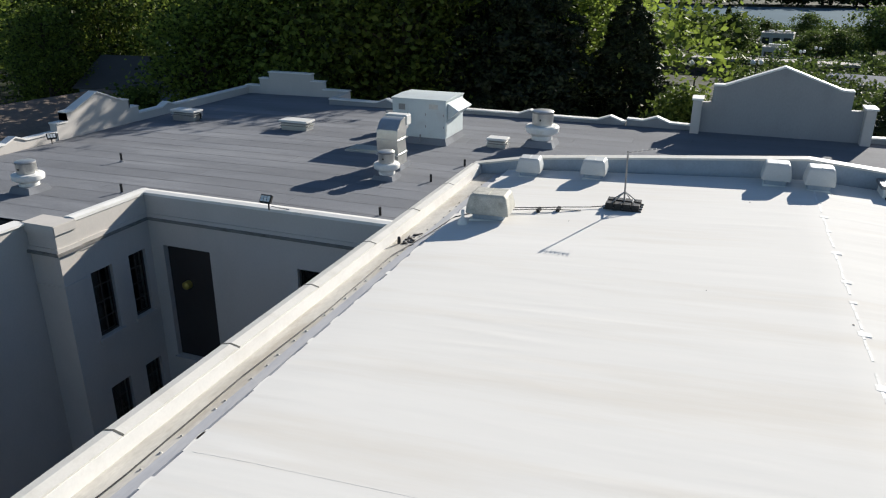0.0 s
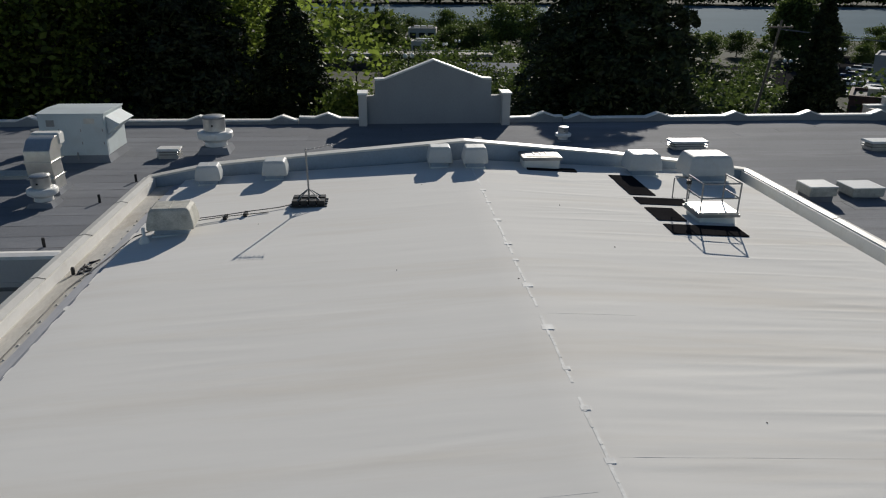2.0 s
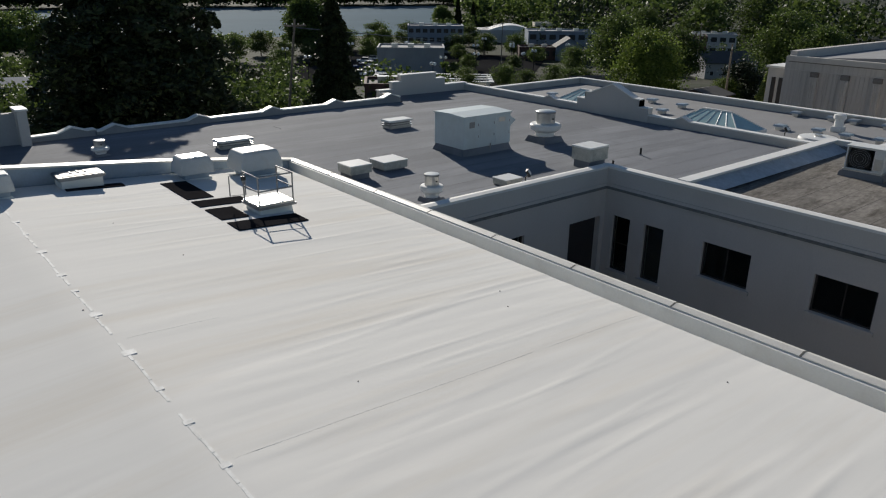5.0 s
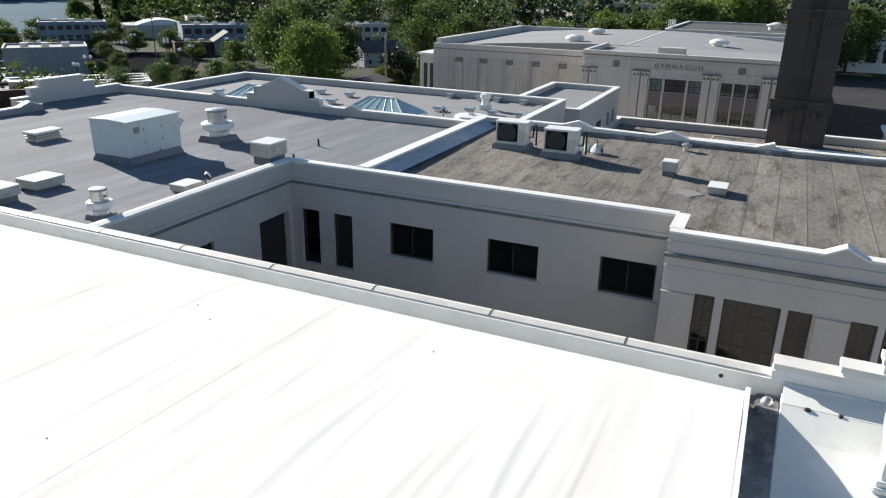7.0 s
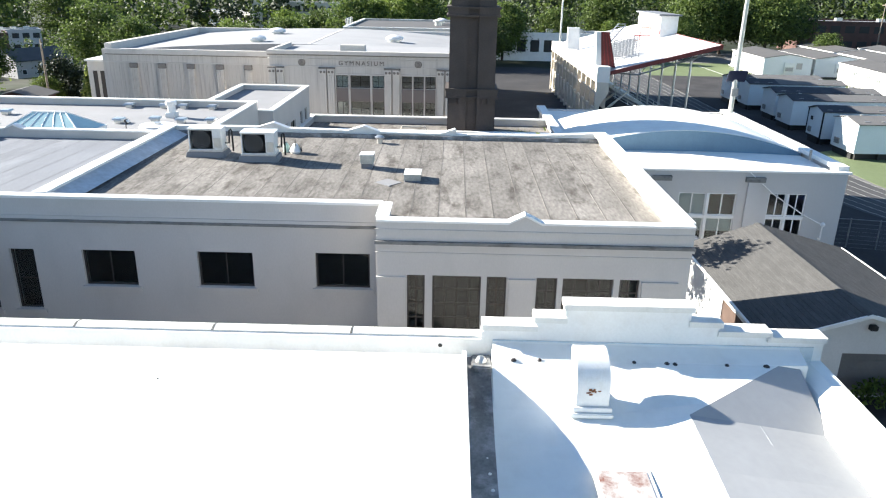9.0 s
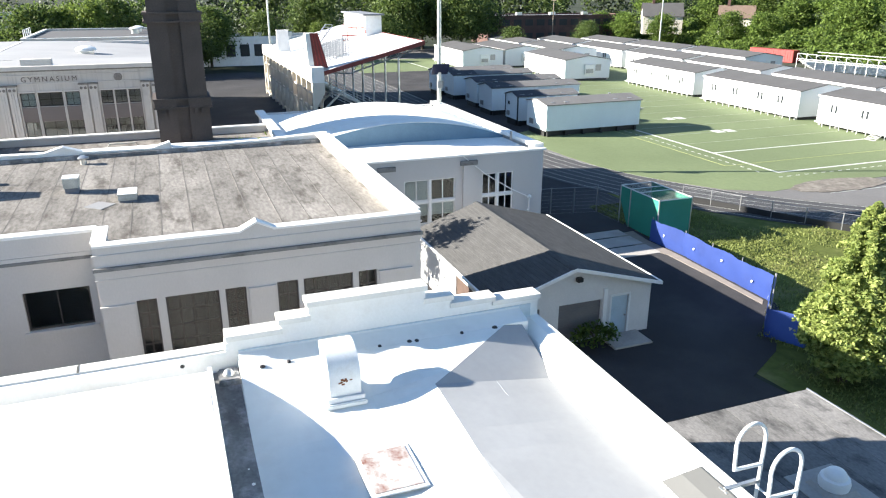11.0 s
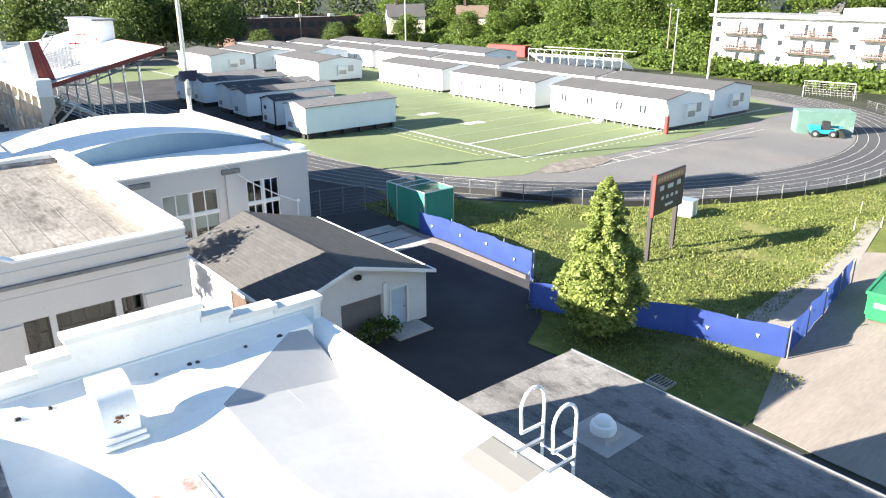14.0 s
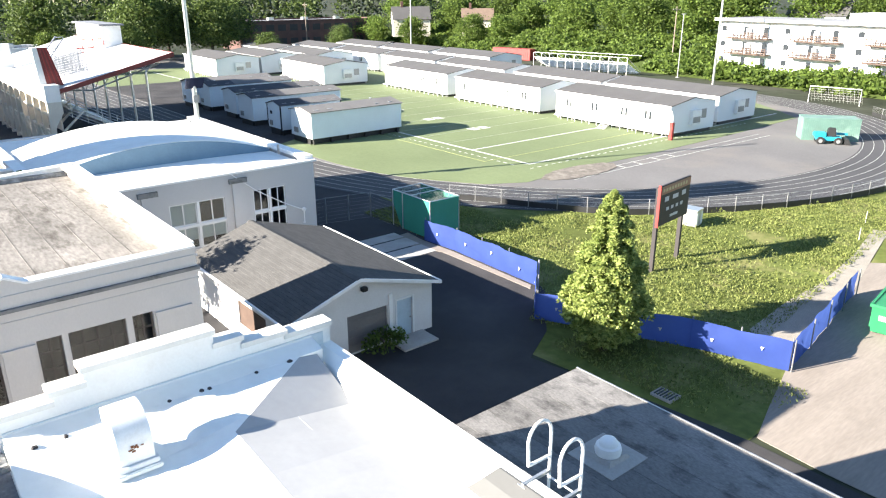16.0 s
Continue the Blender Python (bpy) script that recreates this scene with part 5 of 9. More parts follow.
part("hood", S().prism(arc, "y", -0.31, 0.31), WHITE_METAL, gh, bevel=0.008, smooth=True)
rnd = random.Random(3)
for i in range(9):
    part("rust_mark", S().box(-0.004, 0.004, -0.02, rnd.uniform(0.0, 0.05), -0.02, rnd.uniform(0, 0.03)), surface("rust", (0.22, 0.09, 0.04), 0.9, bump=0) if i == 0 else bpy.data.materials["rust"], gh, at=pose(-0.306 + 0.0, rnd.uniform(-0.12, 0.12), 0.5 + rnd.uniform(-0.06, 0.06)))
tray = thing("rusty_sheet", "rust-blotched white metal roof box", "roof box", (9.85, -2.8, LOW))
part("body", S().box(-0.75, 0.42, -0.45, 0.45, 0, 0.07, 0.02), RUST, tray, bevel=0.02)
part("rim", S().box(-0.8, 0.47, -0.5, 0.5, 0.06, 0.09), WHITE_METAL, tray, bevel=0.01)
part("panel", S().box(-0.72, 0.39, -0.42, 0.42, 0.09, 0.1), RUST, tray)
lad = thing("roof_ladder", "pale tubular ladder hoops over the roof edge", "ladder", (6.5, -7.72, 8.66))
for dx in (-0.35, 0.35):
    part("hoop", S().tube([(dx, 0.25, 0.35)] + [(dx, 0.28 * math.cos(radians(a)), 0.80 + 0.33 * math.sin(radians(a))) for a in range(0, 181, 12)] + [(dx, -0.28, -0.9)], 0.03, 10), WHITE_METAL, lad, smooth=True)
    part("hoop_tie", S().tube([(dx, 0.25, 0.36), (dx, -0.28, 0.34)], 0.03), WHITE_METAL, lad)
    part("bracket", S().box(dx - 0.03, dx + 0.03, -0.28, 0.38, 0.0, 0.06), GALV, lad)
    part("foot_plate", S().box(dx - 0.09, dx + 0.09, 0.3, 0.42, 0.0, 0.03), GALV, lad)
for i in range(10):
    part("rung", S().tube([(-0.35, -0.28, -0.1 - 0.3 * i), (0.35, -0.28, -0.1 - 0.3 * i)], 0.018, 6), WHITE_METAL, lad)
for dx in (-0.35, 0.35):
    part("rail", S().tube([(dx, -0.28, -0.9), (dx, -0.28, -3.6)], 0.03), WHITE_METAL, lad)
dome = thing("dome_vent", "pale round dome vent on a square flashing", "roof vent", (9.72, -13.6, 4.85))
part("flashing", S().box(-0.75, 0.75, -0.75, 0.75, 0, 0.02), CONCRETE, dome)
part("collar", S().box(-0.42, 0.42, -0.42, 0.42, 0.02, 0.12, 0.08), CONCRETE, dome)
part("dome", S().lathe([(0.34, 0.1), (0.36, 0.25), (0.33, 0.36), (0.26, 0.38), (0.25, 0.46), (0.18, 0.54), (0.06, 0.57)], 20), WHITE_PAINT, dome, smooth=True)


def upblast_fan(label, x, y, z, r, h):
    f = thing("exhaust_fan", label, "exhaust fan", (x, y, z), 0, "spun metal exhaust fans")
    part("curb", S().box(-r * 0.95, r * 0.95, -r * 0.95, r * 0.95, -0.05, h * 0.2, r * 0.2), GREY_ROLL, f)
    part("base", S().lathe([(r * 0.62, h * 0.18), (r * 0.62, h * 0.32), (r * 0.98, h * 0.42), (r, h * 0.47), (r, h * 0.56), (r * 0.93, h * 0.6), (r * 0.7, h * 0.61)], 28), WHITE_METAL, f, smooth=True)
    part("drum", S().lathe([(r * 0.62, h * 0.58), (r * 0.62, h * 0.97), (r * 0.64, h * 0.985), (r * 0.6, h), (0.02, h * 1.01)], 28), GALV, f, smooth=True)
    part("band", S().lathe([(r * 0.635, h * 0.93), (r * 0.645, h * 0.96), (r * 0.635, h * 0.975)], 28), STEEL, f, smooth=True)
    part("latch", S().box(-0.03, 0.03, -r * 0.66, -r * 0.62, h * 0.75, h * 0.8), BLACK, f)
    return f


upblast_fan("large galvanised exhaust fan on a flared white base", -6.75, 30.7, 8.72, 0.72, 1.55)
upblast_fan("galvanised exhaust fan beside the gooseneck duct", -10.7, 23.45, 8.72, 0.47, 1.05)
upblast_fan("small galvanised exhaust fan behind the air handler", -13.9, 30.9, 8.72, 0.42, 1.0)
upblast_fan("galvanised exhaust fan on a grey flashed base", -21.4, 17.7, 8.7, 0.52, 1.05)
upblast_fan("small exhaust fan close to the court parapet", 15.15, 18.5, 8.72, 0.4, 1.0)
upblast_fan("large galvanised exhaust fan near the side gable", 25.6, 23.0, 8.72, 0.72, 1.45)
upblast_fan("low galvanised drum fan near the front parapet", 8.3, 32.0, 8.72, 0.36, 0.7)


def louvre_vent(label, x, y, z, w, d, h, turn=0):
    v = thing("louvred_vent", label, "roof vent", (x, y, z), turn, "low louvred vents on the grey roof")
    part("base", S().box(-w * 0.46, w * 0.46, -d * 0.44, d * 0.44, -0.05, h * 0.4), GALV, v)
    for i in range(2):
        part("louvre", S().box(-w * 0.5, w * 0.5, -d * 0.5, d * 0.5, h * (0.36 + 0.2 * i), h * (0.44 + 0.2 * i)), GALV, v)
    part("neck", S().box(-w * 0.42, w * 0.42, -d * 0.4, d * 0.4, h * 0.4, h * 0.82), STEEL, v)
    part("lid", S().box(-w * 0.52, w * 0.52, -d * 0.52, d * 0.52, h * 0.8, h), WHITE_METAL, v, bevel=0.015)


for lb, x, y, w, d, h, tr in (("low white louvred vent between fan and air handler", -8.4, 29.7, 0.85, 0.6, 0.48, 0), ("low white louvred vent near the gabled parapet", -24.8, 30.0, 1.4, 0.7, 0.5, 0), ("low white louvred vent in the open grey roof", -18.3, 29.8, 1.45, 0.75, 0.5, 0),
                              ("low white louvred vent near the corner pavilion", 21.9, 29.7, 1.4, 0.75, 0.5, 0), ("long low white vent beyond the white roof", 13.4, 30.3, 1.55, 0.7, 0.45, 0)):
    louvre_vent(lb, x, y, 8.7, w, d, h, tr)


def box_vent(label, x, y, z, w, d, h, neck=0.45):
    v = thing("box_vent", label, "roof vent", (x, y, z), 0, "boxed vents on the grey roof")
    part("base", S().box(-w * 0.42, w * 0.42, -d * 0.42, d * 0.42, -0.05, h * neck, 0.0), GREY_ROLL, v)
    part("flashing", S().box(-w * 0.55, w * 0.55, -d * 0.55, d * 0.55, -0.05, 0.05, 0.1), GREY_ROLL, v)
    part("hood", S().box(-w / 2, w / 2, -d / 2, d / 2, h * neck, h * 0.96), DIRTY_HOOD, v, bevel=0.015)
    part("lid", S().box(-w / 2 - 0.02, w / 2 + 0.02, -d / 2 - 0.02, d / 2 + 0.02, h * 0.93, h), WHITE_METAL, v, bevel=0.012)


box_vent("white-topped square vent box next to the white roof", 14.8, 22.7, 8.7, 0.95, 0.9, 0.62)
box_vent("low white-topped roof hatch box", 16.65, 23.1, 8.7, 1.15, 1.0, 0.45, 0.3)
box_vent("small low white vent box by a floodlight", 18.7, 18.45, 8.7, 0.85, 0.7, 0.35, 0.3)
box_vent("tall square grey vent box at the court's corner", 23.35, 18.45, 8.7, 1.15, 0.95, 0.95, 0.4)
box_vent("small white louvred vent box on the weathered roof", 29.75, 3.75, 8.6, 0.6, 0.55, 0.62, 0.35)
box_vent("rust-edged low vent box on the weathered roof", 28.05, 1.75, 8.6, 0.95, 0.65, 0.3, 0.16)
fl_hatch = thing("flat_hatch", "flat grey roof hatch with a dark frame", "roof hatch", (-13.3, 27.1, 8.68))
part("frame", S().box(-0.8, 0.8, -0.5, 0.5, 0, 0.16), GALV, fl_hatch, bevel=0.02)
part("lid", S().box(-0.7, 0.7, -0.42, 0.42, 0.16, 0.2), DIRTY_HOOD, fl_hatch, bevel=0.01)
part("handle", S().tube([(0.75, -0.2, 0.1), (0.9, -0.2, 0.2), (0.9, 0.2, 0.2), (0.75, 0.2, 0.1)], 0.02, 6), BLACK, fl_hatch)


def air_handler(label, x, y, z, w, d, h, hood_side):
    u = thing("air_handler", label, "air handler", (x, y, z))
    part("curb", S().box(-w / 2 - 0.1, w / 2 + 0.1, -d / 2 - 0.1, d / 2 + 0.1, -0.05, 0.36, 0.14), GREY_ROLL, u)
    part("body", S().box(-w / 2, w / 2, -d / 2, d / 2, 0.36, h - 0.05), UNIT_PAINT, u, bevel=0.012)
    part("roof", S().prism([(-d / 2 - 0.04, h - 0.05), (d / 2 + 0.04, h - 0.05), (d / 2 + 0.04, h), (0, h + 0.05), (-d / 2 - 0.04, h)], "x", -w / 2 - 0.04, w / 2 + 0.04), UNIT_PAINT, u)
    n = max(2, round(w / 0.95))
    for i in range(n):
        a, b = -w / 2 + w * i / n + 0.03, -w / 2 + w * (i + 1) / n - 0.03
        p = part("panel", S().box(a, b, -d / 2 - 0.012, -d / 2 - 0.001, 0.42, h - 0.12), UNIT_PAINT, u)
        part("latch", S().box(b - 0.08, b - 0.05, -d / 2 - 0.03, -d / 2 - 0.012, 0.8, 0.9), STEEL, p)
        part("latch", S().box(b - 0.08, b - 0.05, -d / 2 - 0.03, -d / 2 - 0.012, 1.3, 1.4), STEEL, p)
    part("badge", S().box(w / 2 - 0.75, w / 2 - 0.35, -d / 2 - 0.02, -d / 2 - 0.013, h - 0.4, h - 0.2), GALV, u)
    part("grille", S().box(-w / 2 + 0.3, -w / 2 + 0.6, -d / 2 - 0.02, -d / 2 - 0.013, h - 0.5, h - 0.25), STEEL, u)
    s = hood_side
    part("intake_hood", S().prism([(s * w / 2, h - 0.15), (s * (w / 2 + 0.5), h - 0.45), (s * (w / 2 + 0.02), h - 0.85)], "y", -d * 0.4, d * 0.4), UNIT_PAINT, u)
    part("side_door", S().box(min(s * w / 2, s * (w / 2 + 0.012)), max(s * w / 2, s * (w / 2 + 0.012)), -d / 2 + 0.1, -0.05, 0.45, h - 0.9), UNIT_PAINT, u)
    part("drain_stub", S().tube([(0.1 * s, -d / 2 - 0.1, 0.2), (0.1 * s, -d / 2 - 0.1, 0.5)], 0.03, 6), STEEL, u)


air_handler("large white rooftop air handler with panel doors", -11.75, 30.1, 8.7, 2.45, 2.2, 2.0, 1)
air_handler("large white rooftop air handler casting a long shadow", 21.65, 23.7, 8.7, 2.75, 1.95, 1.75, 1)

duct = thing("gooseneck_duct", "tall galvanised gooseneck duct on the grey roof", "duct", (-11.2, 25.1, 8.7))
prof = [(-0.5, 0), (-0.5, 0.9)]
prof = [(0.45, 0.0), (0.45, 0.6), (0.55, 1.1), (0.5, 1.55), (0.2, 1.85), (-0.2, 1.95), (-0.55, 1.85), (-0.55, 1.5), (-0.35, 1.45), (-0.25, 1.1), (-0.35, 0.6), (-0.35, 0.0)]
part("duct_body", S().prism([(-q, z) for q, z in prof], "x", -0.42, 0.42), GALV, duct, bevel=0.01, smooth=True)
part("outlet", S().box(-0.46, 0.46, 0.3, 0.72, 1.6, 2.0), WHITE_METAL, duct, bevel=0.03)
part("curb", S().box(-0.58, 0.58, -0.6, 0.55, -0.05, 0.22, 0.06), GREY_ROLL, duct)
for z in (0.6, 1.15):
    part("flange", S().box(-0.45, 0.45, -0.58, 0.42, z, z + 0.04), GALV, duct)

for x, y in ((-21.5, 22.0), (-18.3, 18.6), (-9.05, 23.6), (-9.1, 19.5), (-8.65, 26.1), (-24.05, 30.1), (26.9, 18.5), (24.0, 17.75)):
    p = thing("vent_pipe", "short dark plumbing vent pipe through the grey roof", "pipe", (x, y, 8.68), 0, "plumbing vents")
    part("tube", S().lathe([(0.045, 0), (0.045, 0.36)], 8), BLACK, p)
    part("boot", S().lathe([(0.12, 0), (0.1, 0.03), (0.05, 0.08)], 8), GREY_ROLL, p)


def floodlight(label, x, y, z, turn):
    f = thing("floodlight", label, "floodlight", (x, y, z), turn, "roof edge floodlights")
    part("bracket", S().tube([(0, 0, 0), (0, 0, 0.2), (0, -0.08, 0.26)], 0.025, 6), BLACK, f)
    head = part("head", S().box(-0.19, 0.19, -0.05, 0.05, -0.13, 0.13), BLACK, f, bevel=0.015, at=pose(0, -0.1, 0.36, -35, 0, 0))
    for i in range(3):
        part("lens", S().box(-0.16 + 0.11 * i, -0.07 + 0.11 * i, -0.06, -0.051, -0.09, 0.09), LAMP_GLASS, head)
    part("cable", S().tube([(0.05, 0.05, 0.1), (0.2, 0.2, 0.02), (0.5, 0.3, -0.02)], 0.01, 5), BLACK, f)


floodlight("black LED floodlight clamped to the court parapet", -12.0, 17.9, 9.09, 0)
floodlight("black floodlight on the roof edge by the gable", -26.4, 23.2, 8.72, 60)
floodlight("small black floodlight lying by a vent box", 19.5, 18.3, 8.75, 40)
floodlight("dark floodlight on the far flat roof's edge", 38.2, 17.6, 8.35, 0)


def condenser(label, x, y, z, turn):
    c = thing("condenser", label, "air conditioner", (x, y, z), turn, "twin condensers on the weathered roof")
    part("curb", S().box(-0.95, 0.95, -0.62, 0.62, -0.05, 0.28, 0.06), PALE_ROLL, c, bevel=0.02)
    part("stand", S().box(-0.82, 0.82, -0.5, 0.5, 0.28, 0.36), GALV, c)
    part("case", S().wall("y", -0.45, 0.04, -0.78, 0.78, 0.36, 1.42, [(-0.72, 0.36, 0.41, 1.37)]).box(-0.78, 0.78, 0.1, 0.45, 0.36, 1.42).box(-0.78, -0.74, -0.41, 0.1, 0.36, 1.42).box(0.74, 0.78, -0.41, 0.1, 0.36, 1.42), WHITE_METAL, c)
    part("top", S().box(-0.82, 0.82, -0.49, 0.49, 1.42, 1.47), WHITE_METAL, c, bevel=0.01)
    # black block puts the dark of the case's inside into colour
    part("recess", S().box(-0.73, 0.73, -0.1, 0.09, 0.37, 1.41), BLACK, c)
    part("shroud", S().lathe([(0.44, -0.02), (0.47, 0.0), (0.47, 0.06), (0.44, 0.06)], 28), BLACK, c, at=pose(-0.2, -0.36, 0.89, 90, 0, 0))
    fan = part("fan_hub", S().lathe([(0.1, 0), (0.1, 0.06), (0.04, 0.08)], 14), STEEL, c, at=pose(-0.2, -0.33, 0.89, 90, 0, 0))
    for k in range(3):
        part("blade", S().add([(0.08, -0.04, 0.02), (0.38, -0.13, 0.0), (0.41, 0.08, 0.06), (0.1, 0.08, 0.05)], [(0, 1, 2, 3)]), UNIT_PAINT, fan, at=pose(0, 0, 0, 0, 0, 120 * k + 20))
    for rr in (0.15, 0.25, 0.35, 0.43):
        part("guard_ring", S().tube([(rr * math.cos(k * math.pi / 12), 0, rr * math.sin(k * math.pi / 12)) for k in range(24)], 0.006, 4, True), STEEL, c, at=pose(-0.2, -0.44, 0.89))
    part("service_box", S().box(0.42, 0.74, -0.50, -0.45, 0.5, 1.0), GALV, c, bevel=0.01)
    part("pipe", S().tube([(0.78, 0.2, 0.6), (0.98, 0.2, 0.6), (1.02, 0.2, 1.25), (1.08, 0.25, 1.3), (1.12, 0.3, 1.2), (1.12, 0.35, 0.15)], 0.045, 8), BLACK, c, smooth=True)
    return c


condenser("white outdoor condenser with a dark fan on a curb", 31.35, 10.95, 8.62, -88).scale = (0.9, 0.9, 0.85)
condenser("second white outdoor condenser beside the first", 30.75, 8.5, 8.62, -88).scale = (0.9, 0.9, 0.85)
jug = thing("gas_bottle", "small pale green refrigerant bottle on the roof", "bottle", (32.2, 7.7, 8.63))
part("bottle", S().lathe([(0.13, 0), (0.14, 0.05), (0.14, 0.3), (0.09, 0.38), (0.04, 0.42)], 14), surface("pale_green_paint", (0.45, 0.62, 0.52), 0.4, bump=0), jug, smooth=True)
part("valve", S().lathe([(0.03, 0.42), (0.05, 0.46), (0.03, 0.5)], 8), STEEL, jug)
rag = thing("tool_bag", "crumpled pale tool bag beside the bottle", "bag", (32.0, 7.25, 8.63), 20)
part("bag", S().lathe([(0.2, 0), (0.26, 0.1), (0.2, 0.25), (0.1, 0.4), (0.05, 0.45)], 9), WHITE_PAINT, rag)
part("flap", S().box(-0.2, 0.2, -0.28, -0.2, 0.1, 0.35, 0.05), BLACK, rag)
part("strap", S().tube([(-0.15, 0, 0.35), (0, 0, 0.6), (0.15, 0, 0.35)], 0.02, 6), BLACK, rag)
sv = thing("mushroom_vent", "small galvanised vent cap at the back parapet", "roof vent", (34.4, 3.7, 8.62))
part("tube", S().lathe([(0.14, 0), (0.14, 0.3)], 12), GALV, sv, smooth=True)
part("cap", S().lathe([(0.22, 0.28), (0.24, 0.34), (0.1, 0.42)], 12), GALV, sv, smooth=True)


# ---- other school buildings ----
def flat_block(name, label, x0, x1, y0, y1, z, roof_mat, wall_mat=STUCCO, par=0.45, sheets=0.0, cap=WHITE_PAINT, holes=()):
    """A flat-roofed block: four walls, parapets with caps, and a roof."""
    b = thing(name, label, "building")
    part("wall", S().wall("x", x0, 0.3, y0, y1, BASE, z - 0.02, [h[1:] for h in holes if h[0] == "w"]), wall_mat, b)
    part("wall", S().wall("x", x1 - 0.3, 0.3, y0, y1, BASE, z - 0.02), wall_mat, b)
    part("wall", S().wall("y", y0, 0.3, x0 + 0.3, x1 - 0.3, BASE, z - 0.02, [h[1:] for h in holes if h[0] == "s"]), wall_mat, b)
    part("wall", S().wall("y", y1 - 0.3, 0.3, x0 + 0.3, x1 - 0.3, BASE, z - 0.02), wall_mat, b)
    for side, u0, u1, c, d in holes:
        if side == "w":
            window(b, "x", x0, -1, u0, u1, c, d, 2, 2, sill=False)
        else:
            window(b, "y", y0, -1, u0, u1, c, d, 2, 2, sill=False)
    for a in ((x0 - 0.05, x0 + 0.38, y0 - 0.05, y1 + 0.05), (x1 - 0.38, x1 + 0.05, y0 - 0.05, y1 + 0.05), (x0 + 0.38, x1 - 0.38, y0 - 0.05, y0 + 0.38), (x0 + 0.38, x1 - 0.38, y1 - 0.38, y1 + 0.05)):
        part("cap", S().box(*a, z - 0.017, z + 0.06), cap, b)
    zr = z - par
    if sheets:
        roll_roof(b, x0 + 0.3, x1 - 0.3, y0 + 0.3, y1 - 0.3, lambda x, y: zr, sheets, "x", roof_mat)
        part("roof_deck", S().box(x0 + 0.3, x1 - 0.3, y0 + 0.3, y1 - 0.3, zr - 0.3, zr - 0.03), ROOM_DARK, b)
    else:
        part("roof", S().box(x0 + 0.3, x1 - 0.3, y0 + 0.3, y1 - 0.3, zr - 0.3, zr), roof_mat, b)
    return b


flat_block("library_block", "flat pale-roofed block behind the front block", 36.2, 48.2, 13.2, 40.0, 8.3, PALE_ROLL, STUCCO, 0.4, 0, WHITE_PAINT, [("s", 39.5 + 2.2 * i, 40.7 + 2.2 * i, 4.8, 6.4) for i in range(4)])


def skylight(label, x, y, z, w, d, h):
    s = thing("pyramid_skylight", label, "skylight", (x, y, z), 0, "hipped glass skylights")
    a, b, r = w / 2, d / 2, max(0.0, d / 2 - w / 2) + 0.05
    base, top = [(-a, -b), (a, -b), (a, b), (-a, b)], [(0, -r), (0, r)]
    part("curb", S().box(-a - 0.08, a + 0.08, -b - 0.08, b + 0.08, -0.3, 0.1), WHITE_PAINT, s)
    for name, poly in (("pane", [(-a, -b, 0.1), (a, -b, 0.1), (0, -r, h)]), ("pane", [(a, b, 0.1), (-a, b, 0.1), (0, r, h)])):
        part(name, S().add(poly, [(0, 1, 2)]), SKY_GLASS, s)
    n = 6
    for sx in (-1, 1):
        for i in range(n):
            f, g = i / n, (i + 1) / n
            lo = [(sx * a, -b + 2 * b * f, 0.1), (sx * a, -b + 2 * b * g, 0.1)]
            hi = [(0, -r + 2 * r * f, h), (0, -r + 2 * r * g, h)]
            part("pane", S().add([lo[0], lo[1], hi[1], hi[0]], [(0, 1, 2, 3)]), SKY_GLASS, s)
            part("glazing_bar", S().tube([lo[0], hi[0]], 0.022, 4), WHITE_PAINT, s)
    for p in ((-a, -b), (a, -b), (a, b), (-a, b)):
        part("hip_bar", S().tube([(p[0], p[1], 0.1), (0, math.copysign(r, p[1]), h)], 0.035, 5), WHITE_PAINT, s)
    part("ridge_bar", S().tube([(0, -r, h), (0, r, h)], 0.05, 5), WHITE_PAINT, s)


skylight("blue-green glass hipped skylight by the side gable", 38.2, 21.6, 8.15, 2.8, 4.4, 1.0)
skylight("second blue-green glass skylight further along the roof", 38.4, 30.8, 8.15, 2.8, 4.4, 1.0)
for x, y in ((42.0, 19.7), (42.6, 17.8), (42.4, 16.2), (42.6, 14.5), (47.3, 21.3), (47.4, 19.1), (47.4, 17.8), (47.3, 15.9), (44, 27.5), (44.2, 30), (41, 27), (41, 30.5), (43, 35), (40.5, 36)):
    v = thing("low_vent", "small low galvanised vent on the pale flat roof", "roof vent", (x, y, 7.9), 0, "small vents on the pale roof")
    part("neck", S().box(-0.2, 0.2, -0.2, 0.2, 0, 0.2), GALV, v)
    part("cap", S().box(-0.34, 0.34, -0.3, 0.3, 0.2, 0.3, 0.05), GALV, v)
stk = thing("roof_stack", "white capped exhaust stack on the pale roof", "exhaust stack", (44.2, 17.4, 7.9))
part("base", S().box(-0.35, 0.35, -0.3, 0.3, 0, 0.3), WHITE_METAL, stk, bevel=0.03)
part("flue", S().lathe([(0.25, 0.3), (0.25, 0.7), (0.34, 0.75), (0.34, 0.95), (0.1, 1.05)], 14), WHITE_METAL, stk, smooth=True)
rg = thing("roof_ring", "white round tank lid on the pale roof", "tank lid", (40.6, 16.9, 7.9))
part("ring", S().lathe([(0.95, 0), (1.0, 0.1), (0.95, 0.22), (0.6, 0.26)], 24), WHITE_METAL, rg, smooth=True)
part("grip", S().lathe([(0.2, 0.26), (0.2, 0.36)], 12), GALV, rg, smooth=True)

